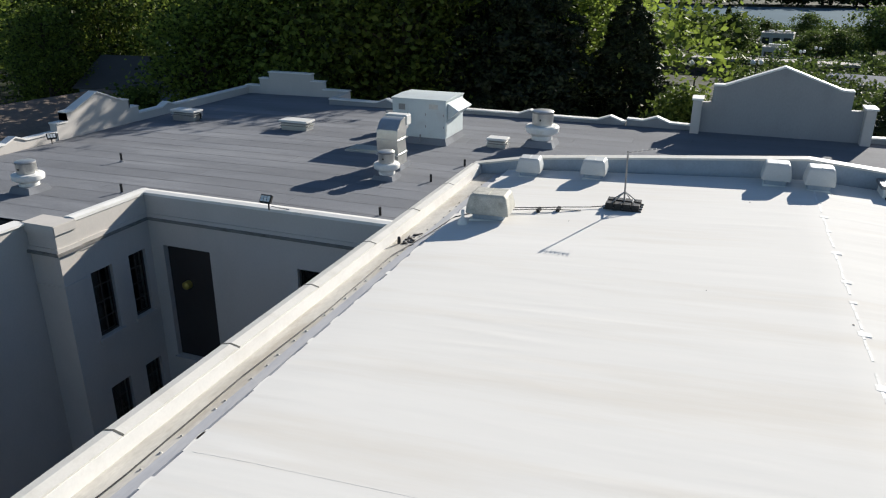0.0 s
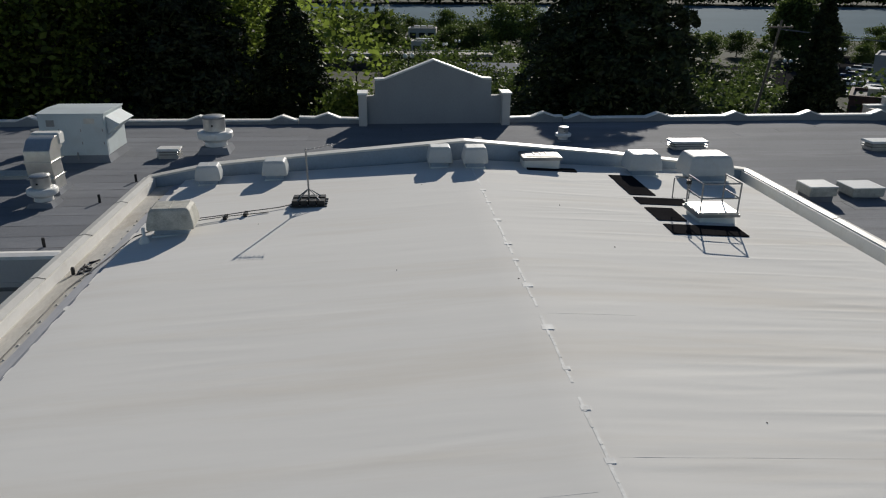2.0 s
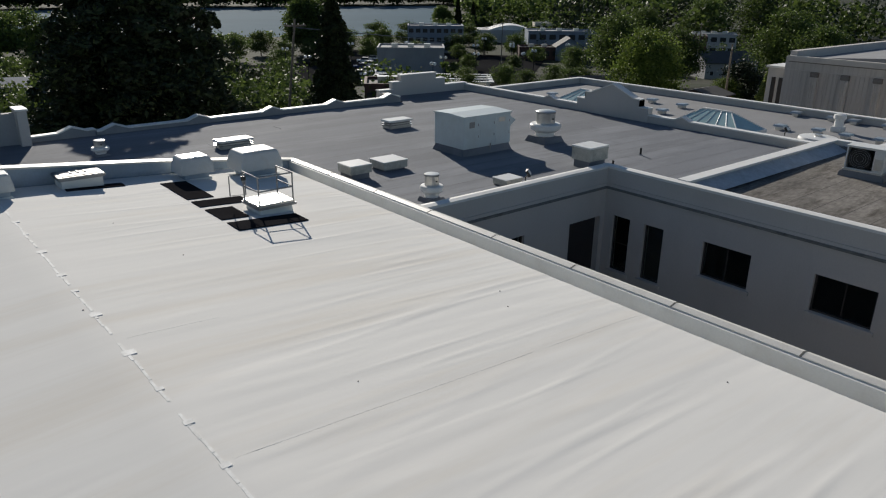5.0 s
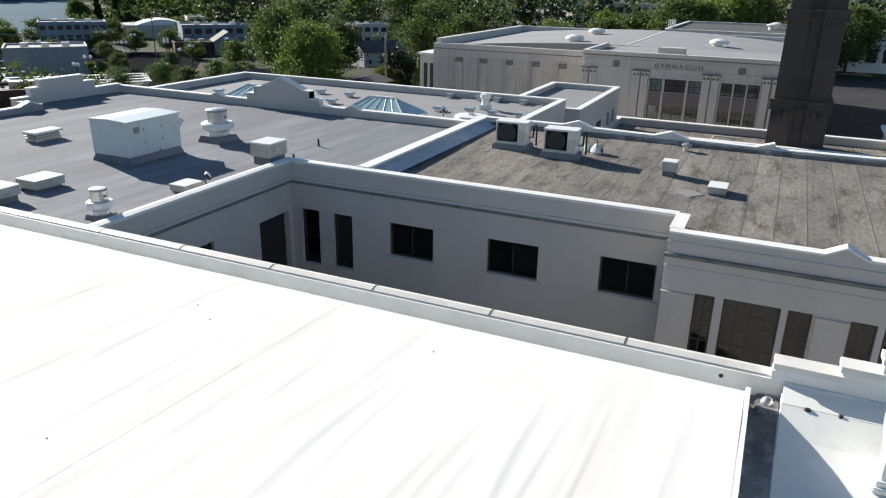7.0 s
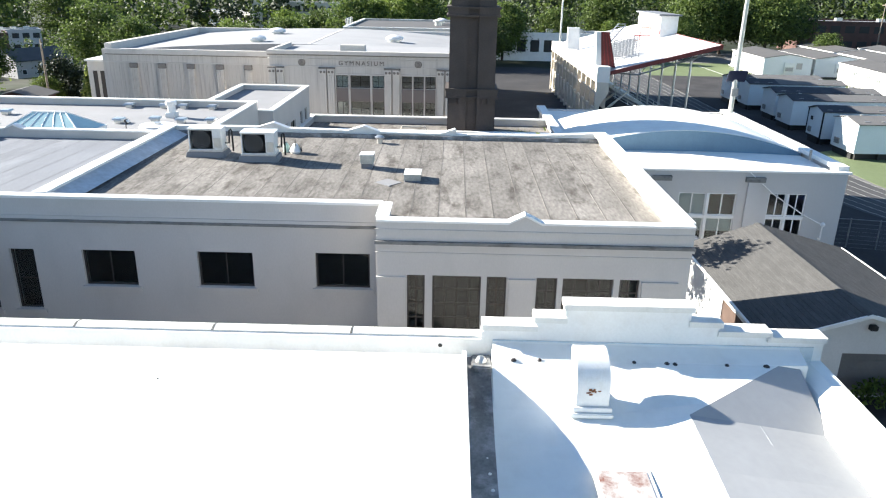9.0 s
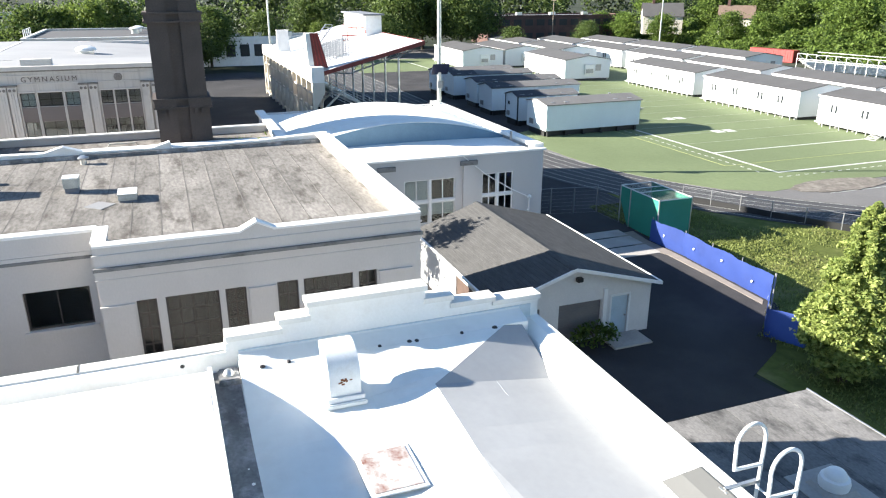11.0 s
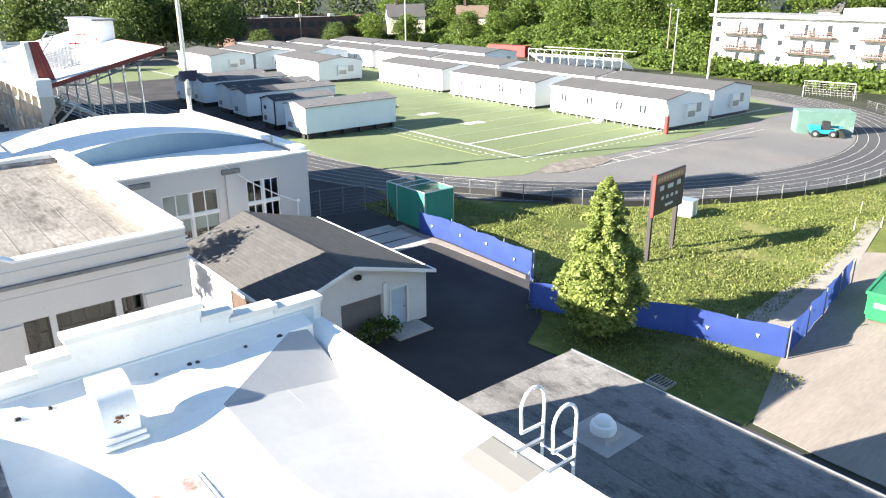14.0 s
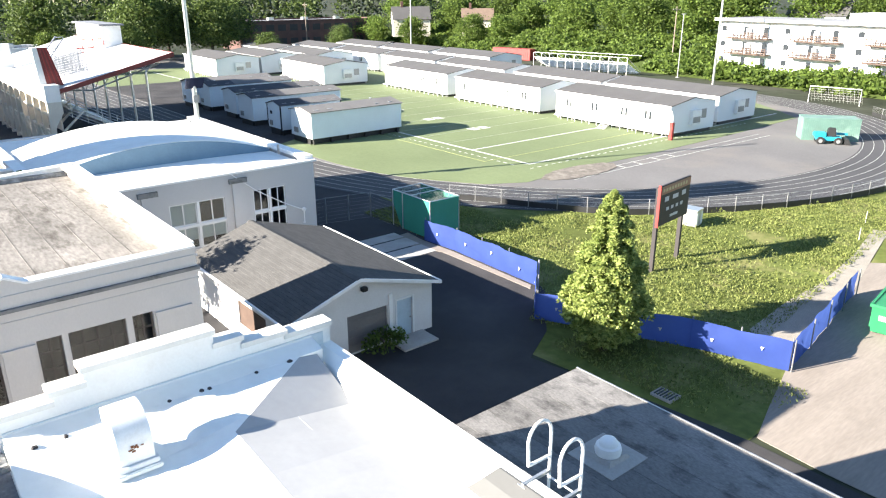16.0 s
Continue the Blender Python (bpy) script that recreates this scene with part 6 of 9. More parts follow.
flat_block("link_block", "pale flat-roofed link block in front of the gymnasium", 48.2, 60.6, 12.2, 17.8, 7.7, PALE_ROLL, STUCCO, 0.35, 0, WHITE_PAINT, [("s", 49.5, 50.3, 4.5, 6.2), ("s", 51.3, 52.3, 4.5, 6.2), ("s", 53.4, 55.0, 4.0, 6.0), ("s", 56.8, 57.6, 4.6, 6.2), ("s", 58.6, 59.4, 4.6, 6.2)])
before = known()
flat_block("boiler_block", "low block with a brown roll roof before the gymnasium", 42.6, 47.6, -6.2, 9.6, 7.6, OLD_ROLL, STUCCO, 0.4, 0.9)
pp = thing("roof_pipe", "pale bent pipe on the brown flat roof", "pipe", (44.5, 2.6, 7.2))
part("pipe", S().tube([(0, -0.9, 0), (0, -0.7, 0.35), (0, 0.7, 0.35), (0, 0.9, 0)], 0.06, 8), CREAM, pp, smooth=True)
weed = thing("roof_weed", "bright green weeds growing on a flat roof", "weeds", (44.3, -3.8, 7.2))
rnd = random.Random(2)
for i in range(60):
    a, r = rnd.uniform(0, 6.28), rnd.uniform(0, 0.8)
    part("blade", S().add([(-0.04, 0, 0), (0.04, 0, 0), (rnd.uniform(-0.2, 0.2), rnd.uniform(-0.2, 0.2), rnd.uniform(0.2, 0.45))], [(0, 1, 2)]), LEAF_BRIGHT, weed, at=pose(r * math.cos(a) * 0.5, r * math.sin(a), 0, 0, 0, rnd.uniform(0, 360)))

chim = thing("brick_chimney", "tall square dark brown brick chimney stack", "chimney", (44.9, -0.85, 0))
for z0, z1, w in ((BASE, 9.6, 1.42), (9.6, 10.0, 1.52), (10.0, 14.2, 1.36), (14.2, 14.6, 1.48), (14.6, 24.0, 1.30)):
    part("shaft", S().box(-w, w, -w, -0.32, z0, z1), BRICK_DARK, chim)
    part("shaft", S().box(-w, w, 0.32, w, z0, z1), BRICK_DARK, chim)
    part("groove", S().box(-w + 0.16, w - 0.16, -0.32, 0.32, z0, z1), BRICK_DARK, chim)
for z0 in (9.5, 9.95, 14.1, 14.55):
    part("band", S().box(-1.56, 1.56, -1.56, 1.56, z0, z0 + 0.12), BRICK_DARK, chim, bevel=0.02)
for sx in (-1.05, -0.7, 0.7, 1.05):
    part("bracket", S().box(-1.6, -1.4, sx - 0.1, sx + 0.1, 9.2, 9.5), BRICK_DARK, chim)

# boiler block and chimney pushed back along the view to clear the workshop's sunlight
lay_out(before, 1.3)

# gymnasium
GYM_WALL = surface("gymnasium_panel_paint", (0.56, 0.525, 0.485), 0.8, var=0.06, scale=0.5, grain=10, gvar=0.1, bump=0.2, bscale=8, stretch=(1, 6, 0.3), stain=(0.30, 0.27, 0.245), stain_amount=0.5, stain_scale=0.7)
GYM_TRIM = surface("gymnasium_trim_paint", (0.60, 0.565, 0.525), 0.75, var=0.06, scale=0.8, grain=14, gvar=0.08, bump=0.1, stain=(0.36, 0.33, 0.30), stain_amount=0.4, stain_scale=0.8)
GYM_CAP = surface("gymnasium_capital_grime", (0.24, 0.215, 0.195), 0.85, var=0.2, scale=5, grain=20, gvar=0.25, bump=0.4, bscale=18)
GYM_SPAN = surface("brown_spandrel", (0.175, 0.15, 0.14), 0.7, var=0.06, bump=0.05)
GYM_ROOF = surface("gymnasium_pale_roof", (0.29, 0.29, 0.295), 0.85, var=0.08, scale=0.15, grain=6, gvar=0.1, bump=0.1, stain=(0.22, 0.22, 0.22), stain_amount=0.4, stain_scale=0.2)
gym = thing("gymnasium", "pale concrete gymnasium with fluted pilasters and tall windows", "gymnasium")
GX = 68.0
GW = [(9.99, 11.09, True), (7.97, 9.78, False), (6.67, 7.76, True), (4.12, 5.06, False), (3.03, 3.97, False), (1.94, 2.88, False)]
holes = [h for a, b, _ in GW for h in ((a, b, 6.6, 7.72), (a, b, 1.2, 5.35))]
part("front_wall", S().wall("x", GX, 0.5, -3.0, 17.2, BASE, 9.6, holes), GYM_WALL, gym)
for a, b, blind in GW:
    window(gym, "x", GX, -1, a, b, 6.6, 7.72, 2, 2, sill=False, depth=0.2, shade=SHADE_W if blind else None)
    window(gym, "x", GX, -1, a, b, 1.2, 5.35, 2, 3, sill=False, depth=0.2)
    part("spandrel", S().box(GX - 0.06, GX - 0.005, a - 0.04, b + 0.04, 5.37, 6.56), GYM_SPAN, gym, bevel=0.01)
    part("lintel", S().box(GX - 0.12, GX, a - 0.06, b + 0.06, 7.74, 7.86), GYM_TRIM, gym)
    for e in (a - 0.05, b + 0.05):
        part("jamb", S().box(GX - 0.14, GX, e - 0.035, e + 0.035, 1.2, 7.74), GYM_TRIM, gym)
for c in (16.95, 16.2, 12.27, 11.54, 6.3, 5.55, 1.48, 0.7, -1.2):
    for d, w in ((-0.2, 0.10), (0.0, 0.08), (0.2, 0.10)):
        part("flute", S().box(GX - 0.30, GX - 0.2, c + d - w, c + d + w, 0, 7.75), GYM_TRIM, gym, bevel=0.02)
    part("pilaster", S().box(GX - 0.2, GX, c - 0.3, c + 0.3, 0, 7.75), GYM_TRIM, gym)
    part("capital", S().box(GX - 0.34, GX, c - 0.33, c + 0.33, 7.75, 8.28), GYM_TRIM, gym, bevel=0.02)
    part("abacus", S().box(GX - 0.38, GX, c - 0.37, c + 0.37, 8.28, 8.40), GYM_CAP, gym)
    for d in (-0.16, 0.16):
        part("rosette", S().lathe([(0.12, 0), (0.12, 0.04), (0.04, 0.06)], 10), GYM_CAP, gym, at=pose(GX - 0.34, c + d, 8.02, 0, -90, 0))
for z0, z1, pr, mat in ((8.42, 8.5, 0.07, GYM_TRIM), (9.1, 9.16, 0.08, GYM_TRIM), (9.42, 9.52, 0.05, GYM_CAP), (9.54, 9.86, 0.2, GYM_TRIM)):
    part("cornice", S().box(GX - pr, GX + 0.3, -3.5, 17.35, z0, z1), mat, gym)
for y0 in (14.2, 3.55):
    part("medallion", S().lathe([(0.34, 0), (0.30, 0.06), (0.14, 0.07), (0.1, 0.12)], 18), GYM_CAP, gym, at=pose(GX - 0.02, y0, 8.8, 0, -90, 0), smooth=True)
txt = bpy.data.curves.new("sign_text", "FONT")
txt.body, txt.size, txt.extrude, txt.align_x, txt.space_character = "GYMNASIUM", 0.56, 0.03, "CENTER", 1.42
tx = new("lettering", txt)
tx.parent, tx.matrix_basis = gym, pose(GX - 0.04, 8.75, 8.62, 90, 0, -90)
txt.materials.append(GYM_SPAN)
part("side_wall", S().box(GX, 105, -3.4, -3.0, BASE, 9.6), GYM_WALL, gym)
part("main_wall", S().box(77.0, 77.5, 17.2, 36.4, BASE, 8.5), GYM_WALL, gym)
for c in (33.57, 30.6, 27.59, 24.57, 21.62, 18.6):
    part("pilaster", S().box(76.72, 77.0, c - 0.36, c + 0.36, 0, 6.95), GYM_TRIM, gym)
    for d in (-0.22, 0.0, 0.22):
        part("flute", S().box(76.62, 76.72, c + d - 0.08, c + d + 0.08, 0, 6.9), GYM_TRIM, gym, bevel=0.02)
    part("capital", S().box(76.66, 77.0, c - 0.4, c + 0.4, 6.97, 7.45), GYM_CAP, gym, bevel=0.03)
for i in range(45):
    part("rib", S().box(76.94, 77.0, 17.5 + 0.42 * i, 17.56 + 0.42 * i, 0, 7.4), GYM_WALL, gym)
for z0, z1, pr, mat in ((7.48, 7.56, 0.08, GYM_TRIM), (8.25, 8.34, 0.05, GYM_CAP), (8.36, 8.88, 0.18, GYM_TRIM)):
    part("cornice", S().box(77.0 - pr, 77.3, 17.2, 36.5, z0, z1), mat, gym)
part("end_wall", S().box(77.0, 105, 36.4, 36.8, BASE, 8.8), GYM_WALL, gym)
part("return_wall", S().box(GX + 0.31, 77.0, 17.0, 17.36, BASE, 9.86), GYM_TRIM, gym)
vault = []
for i in range(13):
    y = -3 + 39 * i / 12
    vault.append((y, 8.55 + 0.95 * math.sin(math.pi * i / 12)))
part("vault_roof", S().prism([(-3, 8.3)] + vault + [(36, 8.3)], "x", 79.0, 106), GYM_ROOF, gym, smooth=True)
part("front_roof", S().box(GX + 0.3, 79.0, -3, 17.0, 9.0, 9.45), GYM_ROOF, gym)
part("roof_seam", S().box(79.3, 105, 15.6, 15.9, 9.2, 9.52), GYM_TRIM, gym)
part("parapet", S().box(77.3, 105, 35.9, 36.6, 8.5, 9.35), GYM_TRIM, gym)
part("parapet", S().box(105, 105.6, -3.4, 36.6, 8.5, 9.35), GYM_TRIM, gym)
part("low_wing", S().box(80, 92, 36.8, 40.0, BASE, 7.2), GYM_TRIM, gym)
part("low_wing_roof", S().box(79.8, 92.2, 36.8, 40.2, 7.2, 7.4), WHITE_PAINT, gym)
for y0 in (37.4, 38.2, 39.0):
    part("slit_window", S().box(79.92, 80.0, y0, y0 + 0.45, 1.0, 6.2), FRAME, gym)
for x, y, z in ((82.3, 22.0, 9.3), (94.9, 22.6, 9.3), (87.7, 7.3, 9.2)):
    v = thing("turret_vent", "white round-capped vent on the gymnasium roof", "roof vent", (x, y, z), 0, "gymnasium roof vents")
    part("neck", S().lathe([(0.75, -0.4), (0.75, 0.35)], 20), GALV, v, smooth=True)
    part("cap", S().lathe([(1.0, 0.3), (1.05, 0.42), (0.95, 0.62), (0.5, 0.8), (0.05, 0.85)], 20), WHITE_METAL, v, smooth=True)
for x, y, w in ((72.7, 10.1, 1.2), (70.5, -0.6, 0.9)):
    v = thing("roof_box", "pale louvred box unit on the gymnasium roof", "roof box", (x, y, 9.45))
    part("body", S().box(-0.5, 0.5, -w, w, 0, 0.6), GYM_TRIM, v, bevel=0.02)
    part("flange", S().box(-0.6, 0.6, -w - 0.1, w + 0.1, 0, 0.06), GALV, v)
    for k in range(4):
        part("louvre", S().box(-0.53, -0.5, -w + 0.1, w - 0.1, 0.1 + 0.12 * k, 0.16 + 0.12 * k), GALV, v)
flat_block("upper_hall", "dark-roofed hall behind the gymnasium", 108, 132, -5, 16.3, 9.6, PORT_ROOF, STUCCO_WARM, 0.2)
for x, y in ((120, 3.0), (124, 2.6)):
    v = thing("turret_vent", "white round-capped vent on the far hall", "roof vent", (x, y, 9.7), 0, "gymnasium roof vents")
    part("neck", S().lathe([(0.55, -0.4), (0.55, 0.35)], 16), GALV, v, smooth=True)
    part("cap", S().lathe([(0.8, 0.3), (0.85, 0.42), (0.4, 0.6), (0.05, 0.65)], 16), WHITE_METAL, v, smooth=True)
for i in range(4):
    v = thing("roof_rail", "pale roof railing on the far hall", "railing", (108.4 + 1.6 * i, 15.9, 9.6), 0, "roof rails")
    part("frame", S().tube([(0, 0, 0), (0, 0, 1.1), (1.4, 0, 1.1), (1.4, 0, 0)], 0.05, 6), WHITE_PAINT, v)

# barrel-roofed block
before = known()
bar = thing("barrel_roof_block", "grey-walled block with a white barrel-vaulted roof", "building")
HB = [(-14.6, -11.6, 3.4, 5.95), (-18.2, -16.25, 3.4, 6.0)]
part("wall", S().wall("x", 36.5, 0.3, -20.1, -7.4, 1.6, 7.1, HB), GREY_WALL, bar)
for a, b, c, d in HB:
    m = (a + b) / 2
    for u0, u1 in ((a, m - 0.06), (m + 0.06, b)):
        for z0, z1 in ((c, (c + d) / 2 - 0.06), ((c + d) / 2 + 0.06, d)):
            pair = window(bar, "x", 36.5, -1, u0, u1, z0, z1, 2, 1, FRAME_W, False, SHADE_W if a > -15 and u0 > m - 0.1 and z0 > c + 0.5 else None, 0.06, 0.10)
            if a > -15 and z0 < c + 0.5:
                part("half_blind", S().box(36.62, 36.63, u0 + 0.06, u1 - 0.06, z1 - 0.75, z1 - 0.06), SHADE_W, pair, "half-drawn pale blind")
    part("mullion", S().box(36.5 - 0.02, 36.62, m - 0.06, m + 0.06, c, d).box(36.5 - 0.018, 36.62, a, b, (c + d) / 2 - 0.06, (c + d) / 2 + 0.06), FRAME_W, bar)
for c in (-10.6, -15.4):
    part("pilaster", S().box(36.36, 36.5, c - 0.35, c + 0.35, 1.6, 6.6), GREY_WALL, bar)
    part("capital", S().box(36.32, 36.5, c - 0.5, c + 0.5, 6.6, 6.85), STUCCO_DIRTY, bar)
part("medallion", S().lathe([(0.22, 0), (0.2, 0.04)], 14), STUCCO_DIRTY, bar, at=pose(36.49, -10.75, 5.3, 0, -90, 0))
part("wall", S().box(36.8, 54.6, -20.1, -19.8, 1.6, 7.2), GREY_WALL, bar)
part("wall", S().box(54.3, 54.6, -19.8, -6.2, 1.6, 7.2), GREY_WALL, bar)
part("wall", S().box(36.8, 54.6, -6.5, -6.2, 1.6, 7.2), GREY_WALL, bar)
part("parapet", S().box(36.8, 54.7, -20.25, -19.65, 7.2, 7.42), WHITE_PAINT, bar)
part("parapet", S().box(43.0, 54.7, -6.6, -6.0, 7.2, 7.42), WHITE_PAINT, bar)
part("edge", S().box(36.42, 36.85, -20.25, -7.3, 7.1, 7.2), WHITE_PAINT, bar)


def arch(rise, base, y0=-19.6, y1=-6.7, n=24):
    return [(y0 + (y1 - y0) * i / n, base + rise * (1 - (2 * i / n - 1) ** 2)) for i in range(n + 1)]


# the shade on the white vault's end is put into this blue-grey
STEP_SHADE = surface("vault_end_shade_blue", (0.17, 0.26, 0.34), 0.8, var=0.08, scale=0.8, grain=8, gvar=0.1, bump=0.1, stain=(0.13, 0.2, 0.27), stain_amount=0.4, stain_scale=0.7, spec=0.1)
part("vault_low", S().prism([(-19.6, 6.8)] + arch(0.12, 7.04) + [(-6.7, 6.8)], "x", 36.8, 41.0), WHITE_ROOF_B, bar, smooth=True)
part("vault_high", S().prism([(-19.6, 6.8)] + arch(1.15, 7.2) + [(-6.7, 6.8)], "x", 41.0, 49.6), WHITE_ROOF_B, bar, smooth=True)
part("vault_end", S().prism([(-19.55, 6.8)] + arch(1.13, 7.18) + [(-6.75, 6.8)], "x", 40.96, 40.998), STEP_SHADE, bar)
part("roof_stub", S().lathe([(0.07, 7.2), (0.07, 7.75)], 8, 39.2, -19.3), STEEL, bar)
part("back_roof", S().box(49.6, 54.3, -19.6, -6.5, 6.8, 7.1), WHITE_ROOF_B, bar)
part("roof_stub", S().lathe([(0.07, 8.2), (0.07, 8.75)], 8, 47.0, -11.4), WHITE_PAINT, bar)
lamp = thing("wall_lamp", "white wall-mounted lamp bracket on the grey wall", "wall lamp", (36.3, -19.2, 4.2))
part("arm", S().tube([(0.2, 0, -0.6), (0, 0, -0.6), (0, 0, 0.15)], 0.04, 6), WHITE_PAINT, lamp)
part("head", S().lathe([(0.1, 0), (0.14, 0.1), (0.05, 0.2)], 10), WHITE_PAINT, lamp, at=pose(0, 0, 0.15))
wire = thing("service_cable", "white service cable slung from roof edge to lamp", "cable")
part("cable", S().tube([(36.5, -14.9, 7.25), (36.35, -16.4, 6.0), (36.3, -18.0, 5.0), (36.3, -19.2, 4.4)], 0.03, 6), WHITE_PAINT, wire)

lay_out(before, BARREL_VIEW_SCALE)

# workshop with a shingled gable roof
before = known()
SHOP_WALL = surface("off_white_workshop_paint", (0.66, 0.645, 0.62), 0.75, var=0.06, scale=0.8, grain=12, gvar=0.08, bump=0.1, bscale=30)
SHOP_DOOR = surface("dark_garage_door", (0.16, 0.15, 0.145), 0.6, var=0.1, scale=0.8, bump=0.05)
shop = thing("workshop", "low off-white workshop with a grey shingled gable roof", "workshop")
part("wall", S().wall("y", -12.95, 0.25, 26.6, 37.6, 0, 2.75, [(28.5, 31.5, 0.9, 2.2)]), SHOP_WALL, shop)
part("shutter", S().box(28.5, 31.5, -12.8, -12.75, 0.9, 2.2), BALCONY_WOOD, shop)
part("wall", S().wall("y", -20.95, 0.25, 26.6, 37.6, 0, 2.75), SHOP_WALL, shop)
part("wall", S().box(37.35, 37.6, -20.7, -12.95, 0, 2.75), SHOP_WALL, shop)
DH = [(-19.7, -18.75, 0.05, 2.1), (-18.2, -15.9, 0.05, 2.05), (-14.9, -13.6, 0.05, 2.05)]
part("wall", S().wall("x", 26.6, 0.25, -20.7, -12.95, 0, 2.75, DH), SHOP_WALL, shop)
part("gable_wall", S().prism([(-20.95, 2.75), (-12.7, 2.75), (-16.4, 3.85)], "x", 26.55, 26.85), SHOP_WALL, shop)
part("gable_wall", S().prism([(-20.95, 2.75), (-12.7, 2.75), (-16.4, 3.85)], "x", 37.35, 37.6), SHOP_WALL, shop)
part("door", S().box(26.7, 26.76, -19.7, -18.75, 0.05, 2.1), surface("pale_blue_door", (0.42, 0.52, 0.58), 0.5, bump=0.03), shop)
part("door_frame", S().box(26.56, 26.62, -19.8, -19.7, 0.05, 2.2).box(26.56, 26.62, -18.75, -18.65, 0.05, 2.2).box(26.56, 26.62, -19.7, -18.75, 2.1, 2.2), FRAME_W, shop)
part("door_knob", S().lathe([(0.04, 0), (0.05, 0.05)], 8), STEEL, shop, at=pose(26.68, -19.6, 1.0, 0, -90, 0))
for a, b in ((-18.2, -15.9), (-14.9, -13.6)):
    part("garage_door", S().box(26.72, 26.78, a, b, 0.05, 2.05), SHOP_DOOR, shop)
    for i in range(4):
        part("door_rib", S().box(26.70, 26.72, a, b, 0.4 + 0.42 * i, 0.44 + 0.42 * i), SHOP_DOOR, shop)
part("post", S().box(26.5, 26.62, -18.45, -18.25, 0, 2.6), WHITE_PAINT, shop)
part("floodlamp", S().box(26.3, 26.55, -16.95, -16.65, 3.2, 3.42), BLACK, shop, bevel=0.03)
for sgn, y_e in ((-1, -21.15), (1, -12.45)):
    n = 18
    for i in range(n):
        f0, f1 = i / n, (i + 1) / n + 0.02
        ya, yb = y_e + (-16.4 - y_e) * f0, y_e + (-16.4 - y_e) * min(1, f1)
        za, zb = 2.70 + 1.32 * f0, 2.70 + 1.32 * min(1, f1)
        part("shingle_course", S().add([(26.1, ya, za + 0.03), (37.6, ya, za + 0.03), (37.6, yb, zb + 0.012), (26.1, yb, zb + 0.012), (26.1, ya, za - 0.03), (37.6, ya, za - 0.03), (37.6, yb, zb - 0.03), (26.1, yb, zb - 0.03)],
             [(0, 1, 2, 3), (7, 6, 5, 4), (0, 4, 5, 1), (3, 2, 6, 7), (0, 3, 7, 4), (1, 5, 6, 2)]), SHINGLE, shop)
    part("barge_board", S().add([(26.02, y_e, 2.6), (26.1, y_e, 2.6), (26.1, -16.4, 3.9), (26.02, -16.4, 3.9), (26.02, y_e, 2.76), (26.1, y_e, 2.76), (26.1, -16.4, 4.06), (26.02, -16.4, 4.06)],
         [(0, 3, 2, 1), (4, 5, 6, 7), (0, 1, 5, 4), (1, 2, 6, 5), (2, 3, 7, 6), (3, 0, 4, 7)]), WHITE_PAINT, shop)
    part("gutter", S().tube([(26.1, y_e, 2.7), (37.6, y_e, 2.7)], 0.07, 6), WHITE_PAINT, shop)
part("ridge_cap", S().prism([(-16.6, 4.01), (-16.4, 4.06), (-16.2, 4.01), (-16.4, 3.98)], "x", 26.05, 37.65), SHINGLE, shop)
part("step", S().box(25.2, 26.6, -20.3, -18.2, 0.0, 0.12), CONCRETE, shop, bevel=0.02)
bush = thing("bush", "small dark green bush by the workshop door", "bush", (25.7, -17.4, 0))
rnd = random.Random(5)
lf = S()
for i in range(900):
    a, b, r = rnd.uniform(0, 6.28), rnd.uniform(-0.2, 1), rnd.uniform(0.5, 1)
    c = Vector((r * 0.8 * math.cos(a) * math.sqrt(1 - min(1, b) ** 2 * 0.8), r * 1.3 * math.sin(a) * math.sqrt(1 - min(1, b) ** 2 * 0.8), 0.6 + r * 0.7 * b))
    d = Vector((rnd.uniform(-1, 1), rnd.uniform(-1, 1), rnd.uniform(-1, 1))) * 0.1
    e = Vector((rnd.uniform(-1, 1), rnd.uniform(-1, 1), rnd.uniform(-1, 1))) * 0.06
    lf.add([c - d, c + e, c + d, c - e], [(0, 1, 2, 3)])
part("foliage", lf, LEAF_MID, bush)
part("stem", S().tube([(0, 0, 0), (0.1, 0, 0.5), (0.2, 0.2, 0.9)], 0.04, 6), BARK, bush)


